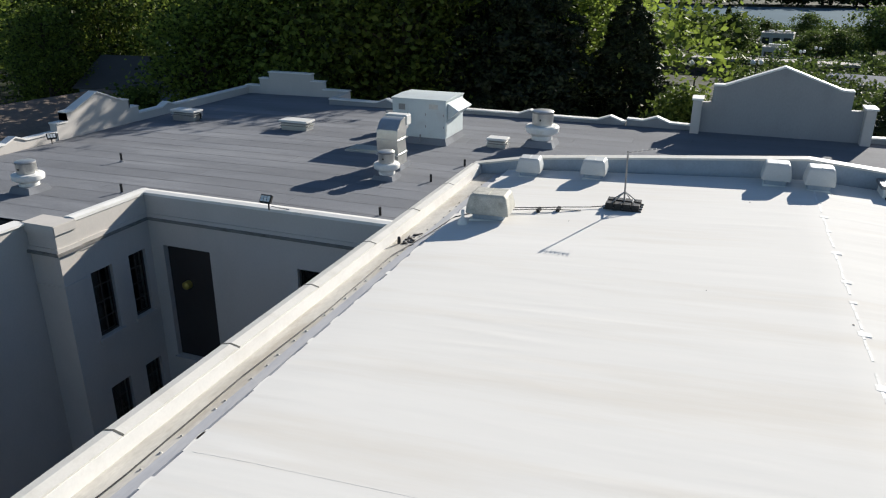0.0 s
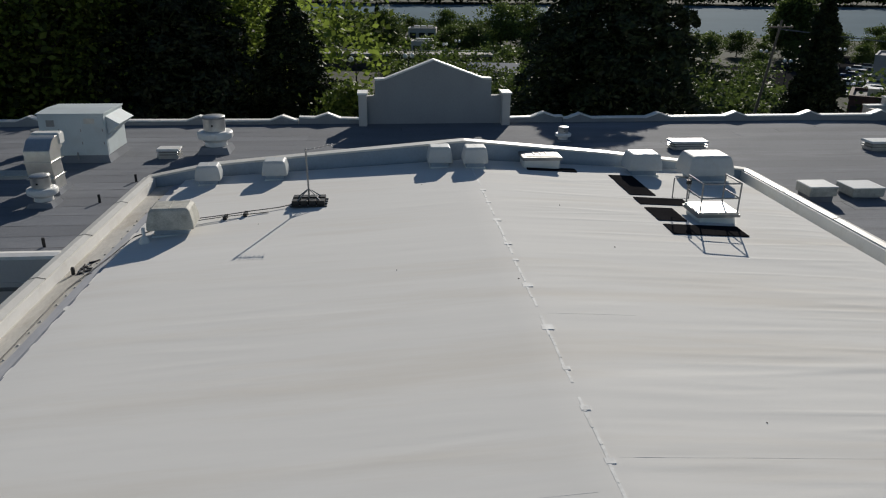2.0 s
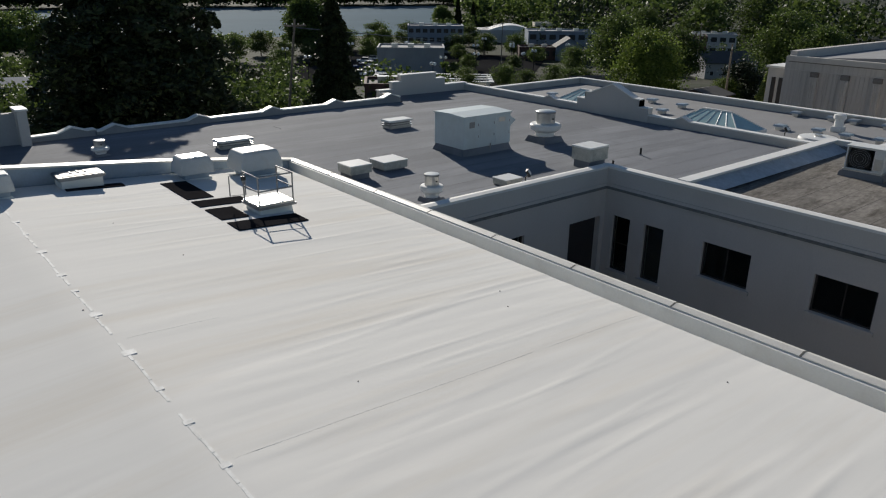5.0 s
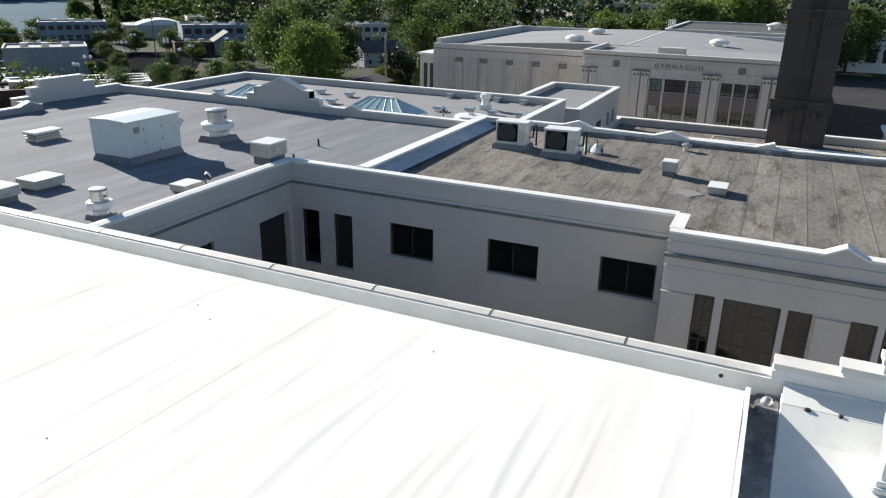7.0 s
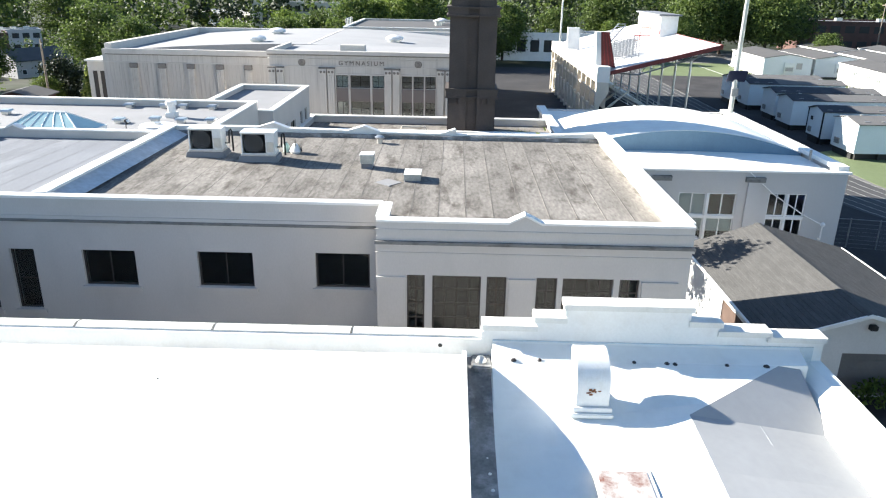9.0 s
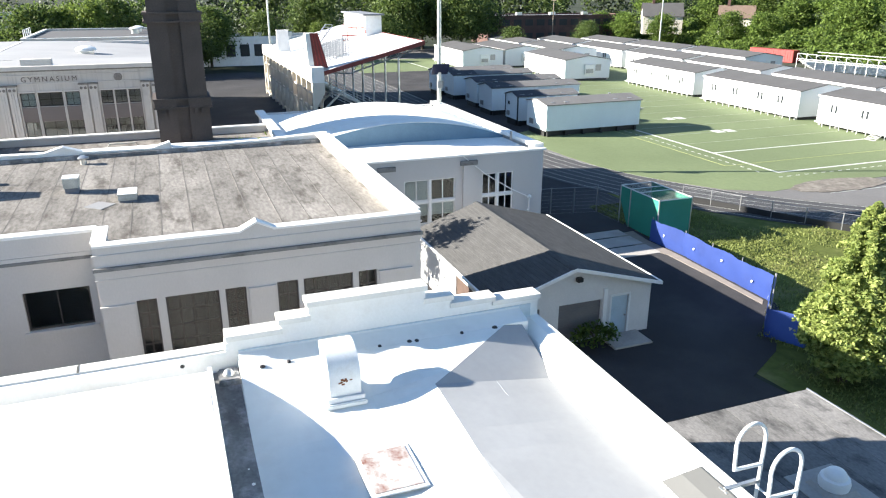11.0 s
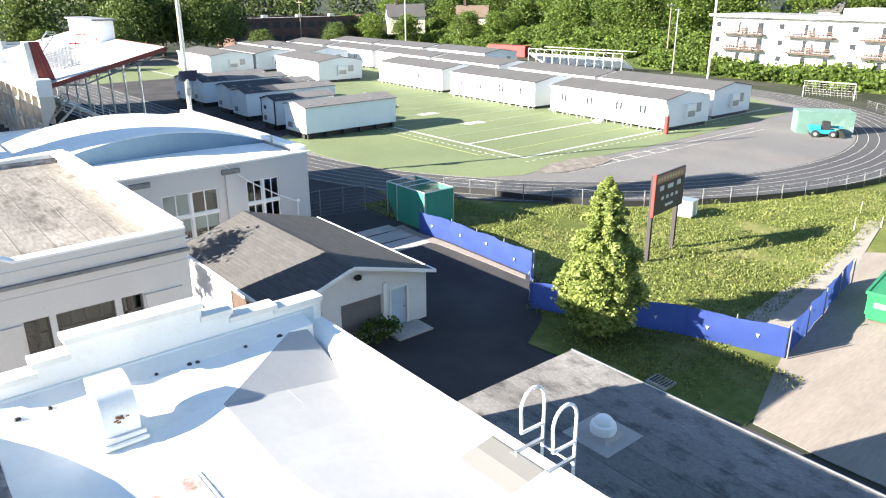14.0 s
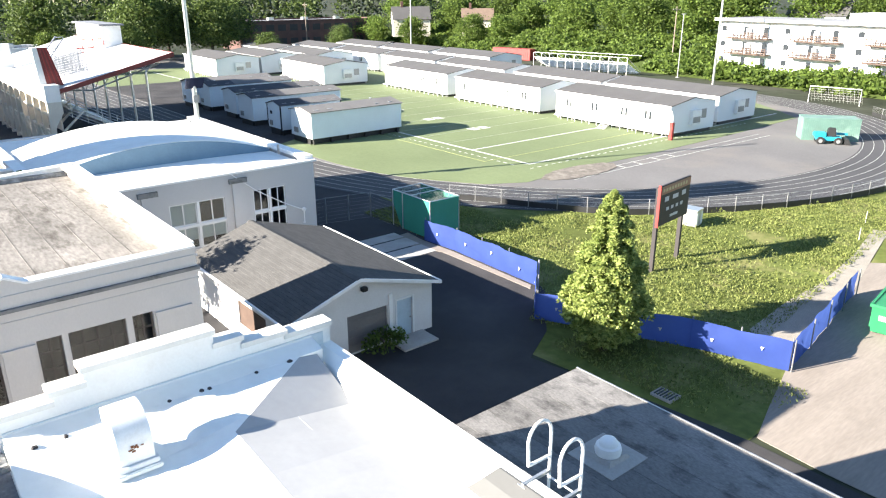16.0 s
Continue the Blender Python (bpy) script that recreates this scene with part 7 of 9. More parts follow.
# ---- playing field and yard ----
def portable(name, label, length, width, along_y, group, small, tarp=0.0, trim=None):
    """A raised classroom cabin; its long side runs in x, or in y when along_y is set. Its near corner is the origin."""
    p = thing(name, label, "portable classroom", group=group)
    L, Wd = length, width
    fl, ev, rg = (0.75, 3.6, 4.0) if small else (0.45, 3.65, 4.3)
    turn = Matrix.Identity(4)

    def q(sh):
        if along_y:
            sh.v = [(y, -x, z) for x, y, z in sh.v]
        return sh
    # local: long side from 0 to L in x at y = 0, depth towards -y
    skin, lid = (SIDING_BLUE, PORT_ROOF_GREY) if small else (SIDING, PORT_ROOF)
    body = S().box(0, L, -Wd, 0, fl, ev)
    part("body", q(body), skin, p)
    for s0 in (0.0, L):
        a, b = (s0, s0 + 0.06) if s0 == 0 else (s0 - 0.06, s0)
        part("gable", q(S().prism([(-Wd, ev + 0.001), (0, ev + 0.001), (-Wd / 2, rg)], "x", a, b)), skin, p)
    for sg in (0, 1):
        y0 = 0.18 if sg == 0 else -Wd - 0.18
        part("roof_slope", q(S().add([(-0.15, y0, ev - 0.02), (L + 0.15, y0, ev - 0.02), (L + 0.15, -Wd / 2, rg + 0.06), (-0.15, -Wd / 2, rg + 0.06), (-0.15, y0, ev + 0.06), (L + 0.15, y0, ev + 0.06), (L + 0.15, -Wd / 2, rg + 0.14), (-0.15, -Wd / 2, rg + 0.14)],
             [(0, 3, 2, 1), (4, 5, 6, 7), (0, 1, 5, 4), (1, 2, 6, 5), (2, 3, 7, 6), (3, 0, 4, 7)])), lid, p)
    part("fascia", q(S().box(-0.12, L + 0.12, 0.18, 0.22, ev - 0.1, ev + 0.05)), WHITE_PAINT, p)
    if tarp:
        for sg in (0, 1):
            y0 = 0.2 if sg == 0 else -Wd - 0.2
            part("tarpaulin", q(S().add([(-0.17, y0, ev + 0.075), (L * tarp, y0, ev + 0.075), (L * tarp, -Wd / 2, rg + 0.155), (-0.17, -Wd / 2, rg + 0.155)], [(0, 1, 2, 3)])), NAVY_ROOF, p)
    if trim:
        for x in (0.0, L):
            for y in (0.02, -Wd - 0.02):
                part("corner_trim", q(S().box(x - 0.07, x + 0.07, y - 0.06, y + 0.06, fl, ev)), trim, p)
            part("base_trim", q(S().box(x - 0.05, x + 0.05, -Wd, 0, fl, fl + 0.12)), trim, p)
    n = int(L / 1.2)
    for i in range(n):
        x = 0.6 + (L - 1.2) * i / (n - 1)
        part("groove", q(S().box(x, x + 0.03, 0.0, 0.006, fl, ev - 0.1) if not small else S().box(x, x + 0.03, -Wd - 0.006, -Wd, fl, ev - 0.1)), SIDING if not small else SIDING_BLUE, p)
    for i in range(int(L / 2.4) + 1):
        x = 0.4 + (L - 0.8) * i / int(L / 2.4)
        part("pier", q(S().box(x - 0.15, x + 0.15, -0.4, -0.1, 0, fl)), CONCRETE if not small else BLACK, p)
        part("pier", q(S().box(x - 0.15, x + 0.15, -Wd + 0.1, -Wd + 0.4, 0, fl)), CONCRETE if not small else BLACK, p)
    # black block stands for the shade under the raised floor
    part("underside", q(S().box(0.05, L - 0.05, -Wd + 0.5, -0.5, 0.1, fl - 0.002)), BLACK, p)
    if not small:
        for x in (2.6, 6.2, 11.0, 15.4):
            for d in (0, 0.65):
                w = part("window", q(S().box(x + d, x + d + 0.42, 0.006, 0.035, 1.75, 2.85)), FRAME_W, p)
                part("pane", q(S().box(x + d + 0.06, x + d + 0.36, 0.035, 0.045, 1.82, 2.78)), PANE_DARK, w)
        ac = part("wall_unit", q(S().box(-0.45, -0.002, -Wd * 0.62, -Wd * 0.42, 1.2, 2.9)), WHITE_METAL, p)
        part("grille", q(S().box(-0.47, -0.45, -Wd * 0.6, -Wd * 0.44, 1.4, 2.1)), STEEL, ac)
        w = part("window", q(S().box(-0.05, -0.002, -Wd * 0.8, -Wd * 0.68, 1.75, 2.85)), STEEL, p)
        for i in range(int(L / 1.25)):
            x = 0.5 + 1.25 * i
            part("ramp_post", q(S().box(x, x + 0.06, 0.55, 0.61, 0, 1.0)), WHITE_PAINT, p)
        part("ramp_rail", q(S().box(0.3, L - 0.3, 0.53, 0.63, 0.52, 0.62)), WHITE_PAINT, p)
        part("skirting", q(S().box(0.1, L - 0.1, -0.06, -0.01, 0.35, fl - 0.003)), BLACK, p)
    else:
        if trim:
            d = part("door", q(S().box(1.6, 2.6, -Wd - 0.05, -Wd - 0.002, fl + 0.05, fl + 2.15)), PANE_DARK, p)
            part("door_handle", q(S().box(2.4, 2.46, -Wd - 0.1, -Wd - 0.05, fl + 1.0, fl + 1.15)), STEEL, d)
            part("porthole", q(S().box(-0.03, -0.002, -Wd * 0.35, -Wd * 0.2, fl + 1.7, fl + 2.1)), BLACK, p)
        for i in (0.06, 0.2, 0.72, 0.88):
            part("roof_patch", q(S().box(L * i, L * i + 0.55, -Wd * 0.9, -Wd * 0.74, ev + 0.1, ev + 0.24)), STEEL, p)
        part("meter_box", q(S().box(-0.15, -0.002, -Wd * 0.35, -Wd * 0.18, fl + 0.4, fl + 0.95)), STEEL, p)
        for i in (0.15, 0.82):
            part("roof_vent", q(S().lathe([(0.12, ev + 0.1), (0.12, ev + 0.42), (0.2, ev + 0.5)], 8, L * i, -Wd * 0.3)), GALV, p)
    return p


G1 = "small portable cabins beside the field"
portable("portable_cabin", "plain white portable cabin with a grey roof on piers", 12.4, 4.6, True, G1, True).matrix_basis = pose(75.8, -39.2, 0, 0, 0, 1)
portable("portable_cabin", "short white cabin with dark trim and a tarpaulined roof", 8.2, 3.3, True, G1, True, 0.42, BLACK).matrix_basis = pose(81.6, -39.2, 0)
for lb, x, y, wd, tarp in (("white portable cabin with a navy tarpaulin on its roof", 90.6, -39.5, 4.2, 0.36), ("white portable cabin under a long navy tarpaulin", 97.0, -40.2, 4.0, 0.75), ("pale portable cabin in the shade of the hall", 105.0, -40.0, 3.8, 0.3), ("pale portable cabin standing close to the grandstand", 110.2, -39.4, 3.7, 0.25)):
    portable("portable_cabin", lb, 12.9, wd, True, G1, True, tarp).matrix_basis = pose(x, y, 0)
G2 = "white portable classrooms on the field"
hut = portable("portable_classroom", "long white portable classroom with a charcoal roof", 18.3, 8.8, False, G2, False)
hut.matrix_basis = pose(48.6, -73.6, 0, 0, 0, -2)
for x, y, t in ((69.9, -74.2, -1), (91.2, -75.2, -2), (49.6, -85.4, -1), (68.9, -85.7, -2), (90.0, -86.6, -2), (110.0, -87.6, -2), (115.4, -66.8, -4), (139.8, -57.2, -2), (139.6, -66.6, -2), (129.6, -88.0, -2), (136.0, -77.0, -3), (109.0, -100.8, -1), (128.4, -100.4, -1), (147.6, -100.0, -1), (150.0, -88.5, -2), (155.6, -77.6, -2)):
    copy_thing(hut, pose(x, y, 0, 0, 0, t))
stair = thing("portable_steps", "pale metal steps before a portable classroom", "steps", (56.8, -72.5, 0))
for i in range(4):
    part("tread", S().box(0, 1.2, 0.3 * i - 0.6, 0.3 * i - 0.3, 0.6 - 0.17 * i, 0.65 - 0.17 * i), GALV, stair)
for x in (0, 1.2):
    part("stringer", S().tube([(x, -0.7, 0.7), (x, 0.7, 0.0)], 0.05, 6), GALV, stair)

hoop = thing("basketball_post", "bent white post with red padding beside the field", "sports post", (47.6, -72.6, 0))
part("post", S().tube([(0, 0, 0), (0, 0, 2.6), (0.1, 0.1, 3.3), (0.5, 0.6, 3.9), (1.0, 1.2, 4.0)], 0.11, 8), WHITE_PAINT, hoop, smooth=True)
part("padding", S().box(-0.22, 0.22, -0.22, 0.22, 0.1, 2.1), RED_METAL, hoop, bevel=0.05)

cont = thing("shipping_container", "pale teal steel shipping container beside the track", "container", (36.6, -87.2, 0), 218.5)
part("box", S().box(-3.03, 3.03, -1.22, 1.22, 0.1, 2.55), TEAL_METAL, cont)
for i in range(30):
    for y in (-1.25, 1.22):
        part("rib", S().box(-2.9 + 0.2 * i, -2.8 + 0.2 * i, y, y + 0.03, 0.2, 2.45), TEAL_METAL, cont)
for z in (0.08, 2.5):
    for y in (-1.27, 1.17):
        part("rail", S().box(-3.05, 3.05, y, y + 0.1, z, z + 0.1), TEAL_METAL, cont)
for x in (3.03, 3.08):
    part("door_bar", S().box(x, x + 0.04, -0.6, -0.55, 0.2, 2.45), GALV, cont)
trk = thing("telehandler", "bright blue wheeled loader parked by the container", "loader", (35.3, -84.6, 0), 215)
trk.scale = (0.82, 0.82, 0.82)
part("chassis", S().box(-1.6, 1.5, -0.7, 0.7, 0.55, 1.1), CYAN_PAINT, trk, bevel=0.08)
part("engine_cover", S().box(-1.9, -0.4, -0.75, 0.75, 1.0, 1.6), CYAN_PAINT, trk, bevel=0.1)
cabn = part("cab", S().box(-0.3, 0.8, -0.65, 0.35, 1.1, 2.25, 0.12), BLACK, trk, bevel=0.06)
part("windscreen", S().box(0.74, 0.78, -0.5, 0.2, 1.4, 2.1), SKY_GLASS, cabn)
part("boom", S().box(-1.5, 2.4, 0.4, 0.7, 1.2, 1.5), CYAN_PAINT, trk, bevel=0.03)
part("bucket", S().prism([(1.9, 0.2), (2.7, 0.15), (2.3, 0.9), (1.9, 0.9)], "y", -1.0, 1.0), BLACK, trk)
for x in (-1.1, 1.1):
    for y in (-0.95, 0.65):
        w = part("wheel", S().lathe([(0.4, 0), (0.52, 0.04), (0.54, 0.16), (0.52, 0.27), (0.4, 0.3)], 20), RUBBER, trk, at=pose(x, y + 0.3, 0.54, 90, 0, 0), smooth=True)
        part("rim", S().lathe([(0.26, -0.01), (0.26, 0.31)], 14), GALV, w)

# fences
def chain_fence(name, label, pts, h, mat, screen=0.0, gap=2.6):
    f = thing(name, label, "fence")
    mesh_wires = S()
    for (a, b), (c, d) in zip(pts, pts[1:]):
        v = Vector((c - a, d - b))
        n = max(1, round(v.length / gap))
        for i in range(n):
            x, y = a + v.x * i / n, b + v.y * i / n
            part("post", S().lathe([(0.045, 0), (0.045, h), (0.02, h + 0.04)], 7, x, y), STEEL, f)
        part("top_rail", S().tube([(a, b, h - 0.02), (c, d, h - 0.02)], 0.022, 5), STEEL, f)
        k = 7
        for i in range(k):
            z = screen + 0.05 + (h - screen - 0.1) * i / k
            mesh_wires.tube([(a, b, z), (c, d, z)], 0.006, 3)
        if screen:
            nn = Vector((-v.y, v.x)).normalized() * 0.03
            part("screen", S().add([(a - nn.x, b - nn.y, 0.02), (c - nn.x, d - nn.y, 0.02), (c - nn.x, d - nn.y, screen), (a - nn.x, b - nn.y, screen), (a + nn.x, b + nn.y, 0.02), (c + nn.x, d + nn.y, 0.02), (c + nn.x, d + nn.y, screen), (a + nn.x, b + nn.y, screen)],
                 [(0, 1, 2, 3), (7, 6, 5, 4), (3, 2, 6, 7), (0, 4, 5, 1), (0, 3, 7, 4), (1, 5, 6, 2)]), mat, f)
    tagged(part("wire_mesh", mesh_wires, STEEL, f), kind="stuff")
    return f


ring = []
for a in range(122, 236, 3):
    R = 42.4 + 2.4 * min(1.0, max(0.0, (a - 126) / 14))
    ring.append((FX + R * math.cos(radians(a)), FY + R * math.sin(radians(a))))
chain_fence("track_fence", "grey chain-link fence with a dark screen along the track", ring, 1.25, BLACK, 0.5)
chain_fence("yard_gate", "tall grey chain-link gate across the yard entrance", [(45.5, -22.5), (45.4, -25.8), (44.7, -29.3), (42.1, -29.4)], 2.0, BLACK, 0.0, 1.8)


def screen_fence(name, label, runs, h, mat):
    f = thing(name, label, "fence")
    rnd = random.Random(8)
    for (a, b), (c, d) in runs:
        v = Vector((c - a, d - b))
        n = Vector((-v.y, v.x)).normalized()
        cols = max(3, int(v.length / 0.3))
        top, sh = [], S()
        rows = 5
        for i in range(cols + 1):
            u = i / cols
            sag = 0.05 * math.sin(u * v.length * 2.1) + rnd.uniform(-0.02, 0.02)
            for j in range(rows + 1):
                w = 0.06 * noise.noise((u * v.length * 1.3, j * 0.5, a)) + 0.05 * math.sin(j / rows * math.pi)
                sh.v.append((a + v.x * u + n.x * w, b + v.y * u + n.y * w, 0.06 + (h + sag * (j == rows) - 0.06) * j / rows))
        for i in range(cols):
            for j in range(rows):
                k = i * (rows + 1) + j
                sh.f.append((k, k + rows + 1, k + rows + 2, k + 1))
        part("screen", sh, mat, f, smooth=True)
        m = max(1, round(v.length / 2.7))
        for i in range(m + 1):
            x, y = a + v.x * i / m - n.x * 0.12, b + v.y * i / m - n.y * 0.12
            part("post", S().lathe([(0.035, 0), (0.035, h + 0.12)], 7, x, y), STEEL, f)
        for i in range(m):
            u = (i + 0.55) / m
            x, y = a + v.x * u + n.x * 0.1, b + v.y * u + n.y * 0.1
            z = h * rnd.uniform(0.4, 0.65)
            t = v.normalized() * 0.09
            part("vent_flap", S().add([(x - t.x, y - t.y, z + 0.08), (x + t.x, y + t.y, z + 0.08), (x + n.x * 0.05, y + n.y * 0.05, z - 0.09)], [(0, 1, 2)]), LINE, f)
    return f


screen_fence("blue_fence", "bright blue fabric-screened fence round the grass bank", [((34.6, -29.3), (37.7, -29.1)), ((27.0, -29.1), (34.6, -29.3)), ((23.9, -25.75), (27.0, -29.1)), ((16.8, -29.2), (23.9, -25.75)), ((12.6, -30.65), (16.8, -29.2)), ((12.6, -30.65), (14.6, -42.2))], 1.55, BLUE_SCREEN)

shed = thing("batting_cage", "green fabric-sided ball cage with a wire roof", "cage", (37.6, -32.1, 0))
for x, y in ((0, 0), (4.4, 0), (0, 2.6), (4.4, 2.6), (3.2, 2.6)):
    part("post", S().lathe([(0.05, 0), (0.05, 2.75)], 8, x, y), GALV, shed)
part("side_screen", S().prism([(0.0, 0.05), (3.4, 0.05), (4.4, 1.8), (4.4, 2.7), (0.0, 2.7)], "y", 2.56, 2.60), GREEN_SCREEN, shed)
part("end_screen", S().box(-0.02, 0.02, 0, 2.6, 0.05, 2.7), GREEN_SCREEN, shed)
part("back_screen", S().box(0, 4.4, -0.02, 0.02, 0.05, 2.7), GREEN_SCREEN, shed)
for a, b in (((0, 0), (4.4, 0)), ((4.4, 0), (4.4, 2.6)), ((4.4, 2.6), (0, 2.6)), ((0, 2.6), (0, 0)), ((2.2, 0), (2.2, 2.6)), ((3.2, 0), (3.2, 2.6))):
    part("roof_rail", S().tube([(*a, 2.75), (*b, 2.75)], 0.035, 6), GALV, shed)
m = S()
for i in range(22):
    m.tube([(0.2 * i, 0, 2.74), (0.2 * i, 2.6, 2.74)], 0.007, 3)
for i in range(14):
    m.tube([(0, 0.19 * i, 2.745), (4.4, 0.19 * i, 2.745)], 0.007, 3)
part("roof_mesh", m, GALV, shed)

sb = thing("scoreboard", "tall dark scoreboard with a red edge on two posts", "scoreboard", (24.2, -37.9, 0), 7.5)
for y in (-1.65, 1.65):
    part("post", S().box(0.0, 0.24, y - 0.12, y + 0.12, 0, 5.4), DARK_PANEL, sb)
part("board", S().box(-0.16, 0.0, -1.9, 1.9, 3.05, 5.55), DARK_PANEL, sb, bevel=0.02)
part("edge", S().box(-0.17, 0.0, 1.9, 1.98, 3.0, 5.6), RED_METAL, sb)
part("top_sign", S().box(-0.19, -0.162, -1.85, 1.85, 5.0, 5.5), surface("bronze_panel", (0.30, 0.16, 0.10), 0.6, bump=0), sb)
for i in range(9):
    part("letter_bar", S().box(-0.2, -0.192, 1.5 - 0.36 * i, 1.72 - 0.36 * i, 5.15, 5.35), surface("gold_letters", (0.5, 0.4, 0.22), 0.6, bump=0) if i == 0 else bpy.data.materials["gold_letters"], sb)
for i, (y, z, w, h) in enumerate(((1.1, 4.5, 0.5, 0.3), (-1.1, 4.5, 0.5, 0.3), (0, 4.5, 0.7, 0.26), (0.9, 3.9, 0.3, 0.2), (0.3, 3.9, 0.3, 0.2), (-0.3, 3.9, 0.3, 0.2), (-0.9, 3.9, 0.3, 0.2), (0, 3.4, 1.0, 0.16))):
    part("panel", S().box(-0.175, -0.162, y - w / 2, y + w / 2, z, z + h), GREY_WALL, sb)
ub = thing("utility_box", "pale utility cabinet on the grass", "cabinet", (28.1, -46.5, 0), 10)
part("body", S().box(-0.7, 0.7, -0.55, 0.55, 0.05, 1.25), GALV, ub, bevel=0.03)
part("lid", S().box(-0.74, 0.74, -0.59, 0.59, 1.25, 1.32), GALV, ub)
for x in (-0.35, 0.35):
    part("door", S().box(-0.72, -0.70, x - 0.15, x + 0.15, 0.2, 1.1), WHITE_METAL, ub)
bin_ = thing("skip", "green steel rubbish skip on the dirt", "skip", (11.2, -40.3, 0), 8)
part("tub", S().add([(-1.1, -2.6, 0.15), (1.1, -2.6, 0.15), (1.1, 2.5, 0.15), (-1.1, 2.5, 0.15), (-1.2, -2.9, 1.65), (1.2, -2.9, 1.65), (1.2, 2.7, 1.65), (-1.2, 2.7, 1.65)], [(0, 3, 2, 1), (4, 5, 6, 7), (0, 1, 5, 4), (1, 2, 6, 5), (2, 3, 7, 6), (3, 0, 4, 7)]), GREEN_METAL, bin_, bevel=0.03)
part("rim", S().box(-1.26, 1.26, 2.62, 2.76, 1.55, 1.7).box(1.14, 1.28, -2.9, 2.62, 1.55, 1.7), GREEN_METAL, bin_)
for y in (-2.0, -1.0, 0.0, 1.0, 2.0):
    part("rib", S().box(1.1, 1.27, y - 0.06, y + 0.06, 0.2, 1.6), GREEN_METAL, bin_)
part("label_plate", S().box(1.17, 1.2, 1.3, 1.9, 0.8, 1.05), LINE, bin_)
part("front_plate", S().box(0.2, 0.8, 2.66, 2.7, 0.9, 1.15), LINE, bin_)
for x in (-0.9, 0.9):
    part("wheel", S().lathe([(0.12, 0), (0.12, 0.12)], 10), RUBBER, bin_, at=pose(x, 2.3, 0.12, 90, 0, 0))
dr = thing("yard_drain", "dark drain grate in the shaded grass", "drain", (14.9, -24.5, 0.0))
part("frame", S().box(-0.5, 0.5, -0.4, 0.4, 0, 0.12), CONCRETE, dr)
for i in range(6):
    part("bar", S().box(-0.42 + 0.15 * i, -0.36 + 0.15 * i, -0.32, 0.32, 0.12, 0.15), BLACK, dr)
for i, (x, y) in enumerate(((18.6, -52.5), (17.6, -54.5), (16.0, -53.0), (20, -57), (15.2, -57.5))):
    st = thing("survey_stake", "thin pale survey stake in the grass", "stake", (x, y, 0), 0, "survey stakes")
    part("stake", S().box(-0.025, 0.025, -0.025, 0.025, 0, 0.9, 0.01), LINE, st)

# grandstand
GA, GB = 79.6, 119.0
STAND_ROOF = surface("pale_metal_roof", (0.60, 0.60, 0.60), 0.6, var=0.06, scale=0.3, bump=0.05, stain=(0.42, 0.41, 0.40), stain_amount=0.3, stain_scale=0.4)


def stand_z(y):
    return 7.3 + 0.2544 * (-16.4 - y)


gs = thing("grandstand", "covered grandstand with a pale roof and maroon fascia", "grandstand")
part("roof", S().prism([(-16.4, stand_z(-16.4) - 0.14), (-27.8, stand_z(-27.8) - 0.14), (-27.8, stand_z(-27.8)), (-16.4, stand_z(-16.4))], "x", GA, GB), STAND_ROOF, gs)
for i in range(13):
    x = GA + 0.8 + 3.1 * i
    part("roof_rib", S().prism([(-16.4, stand_z(-16.4)), (-27.7, stand_z(-27.7)), (-27.7, stand_z(-27.7) + 0.035), (-16.4, stand_z(-16.4) + 0.035)], "x", x, x + 0.05), STAND_ROOF, gs)
part("fascia", S().prism([(-16.4, stand_z(-16.4) - 0.42), (-27.85, stand_z(-27.85) - 0.42), (-27.85, stand_z(-27.85) + 0.03), (-16.4, stand_z(-16.4) + 0.03)], "x", GA - 0.14, GA), MAROON, gs)
part("front_fascia", S().box(GA - 0.14, GB, -27.95, -27.8, 9.75, 10.25), MAROON, gs)
part("back_band", S().box(GA - 0.05, GB, -16.4, -15.0, 6.1, 7.45).box(GA - 0.05, GA + 3.0, -16.4, -15.0, 7.45, 7.75), WHITE_PAINT, gs, bevel=0.03)
for i in range(13):
    x = GA + 0.1 + 3.22 * i
    part("column", S().box(x, x + 0.42, -15.55, -15.05, 0, 6.1), CREAM, gs, bevel=0.02)
    part("brace_strut", S().tube([(x + 0.2, -15.3, 2.3), (x + 0.2, -18.6, 5.2)], 0.12, 6), CREAM, gs)
    if i < 12:
        for a, b in (((x + 0.3, 0.4), (x + 3.3, 3.0)), ((x + 0.3, 3.0), (x + 3.3, 0.4))):
            part("cross_brace", S().tube([(a[0], -15.3, a[1]), (b[0], -15.3, b[1])], 0.1, 5), CREAM, gs)
for z0 in (0.3, 3.0, 4.7):
    part("girt", S().box(GA, GB, -15.4, -15.2, z0, z0 + 0.22), CREAM, gs)
part("back_wall", S().box(GA + 0.1, GB, -16.2, -16.1, 3.2, 6.1), surface("weathered_cream_boarding", (0.50, 0.46, 0.40), 0.8, var=0.1, scale=0.6, grain=8, gvar=0.12, stretch=(3, 1, 0.3), bump=0.1), gs)
part("plinth", S().box(GA + 22, GB, -15.9, -15.6, 0, 1.4), CONCRETE, gs)
part("end_wall", S().prism([(-15.05, 6.1), (-16.4, 6.1), (-16.4, 5.0), (-15.5, 3.6), (-15.05, 3.6)], "x", GA - 0.06, GA + 0.06), CREAM, gs)
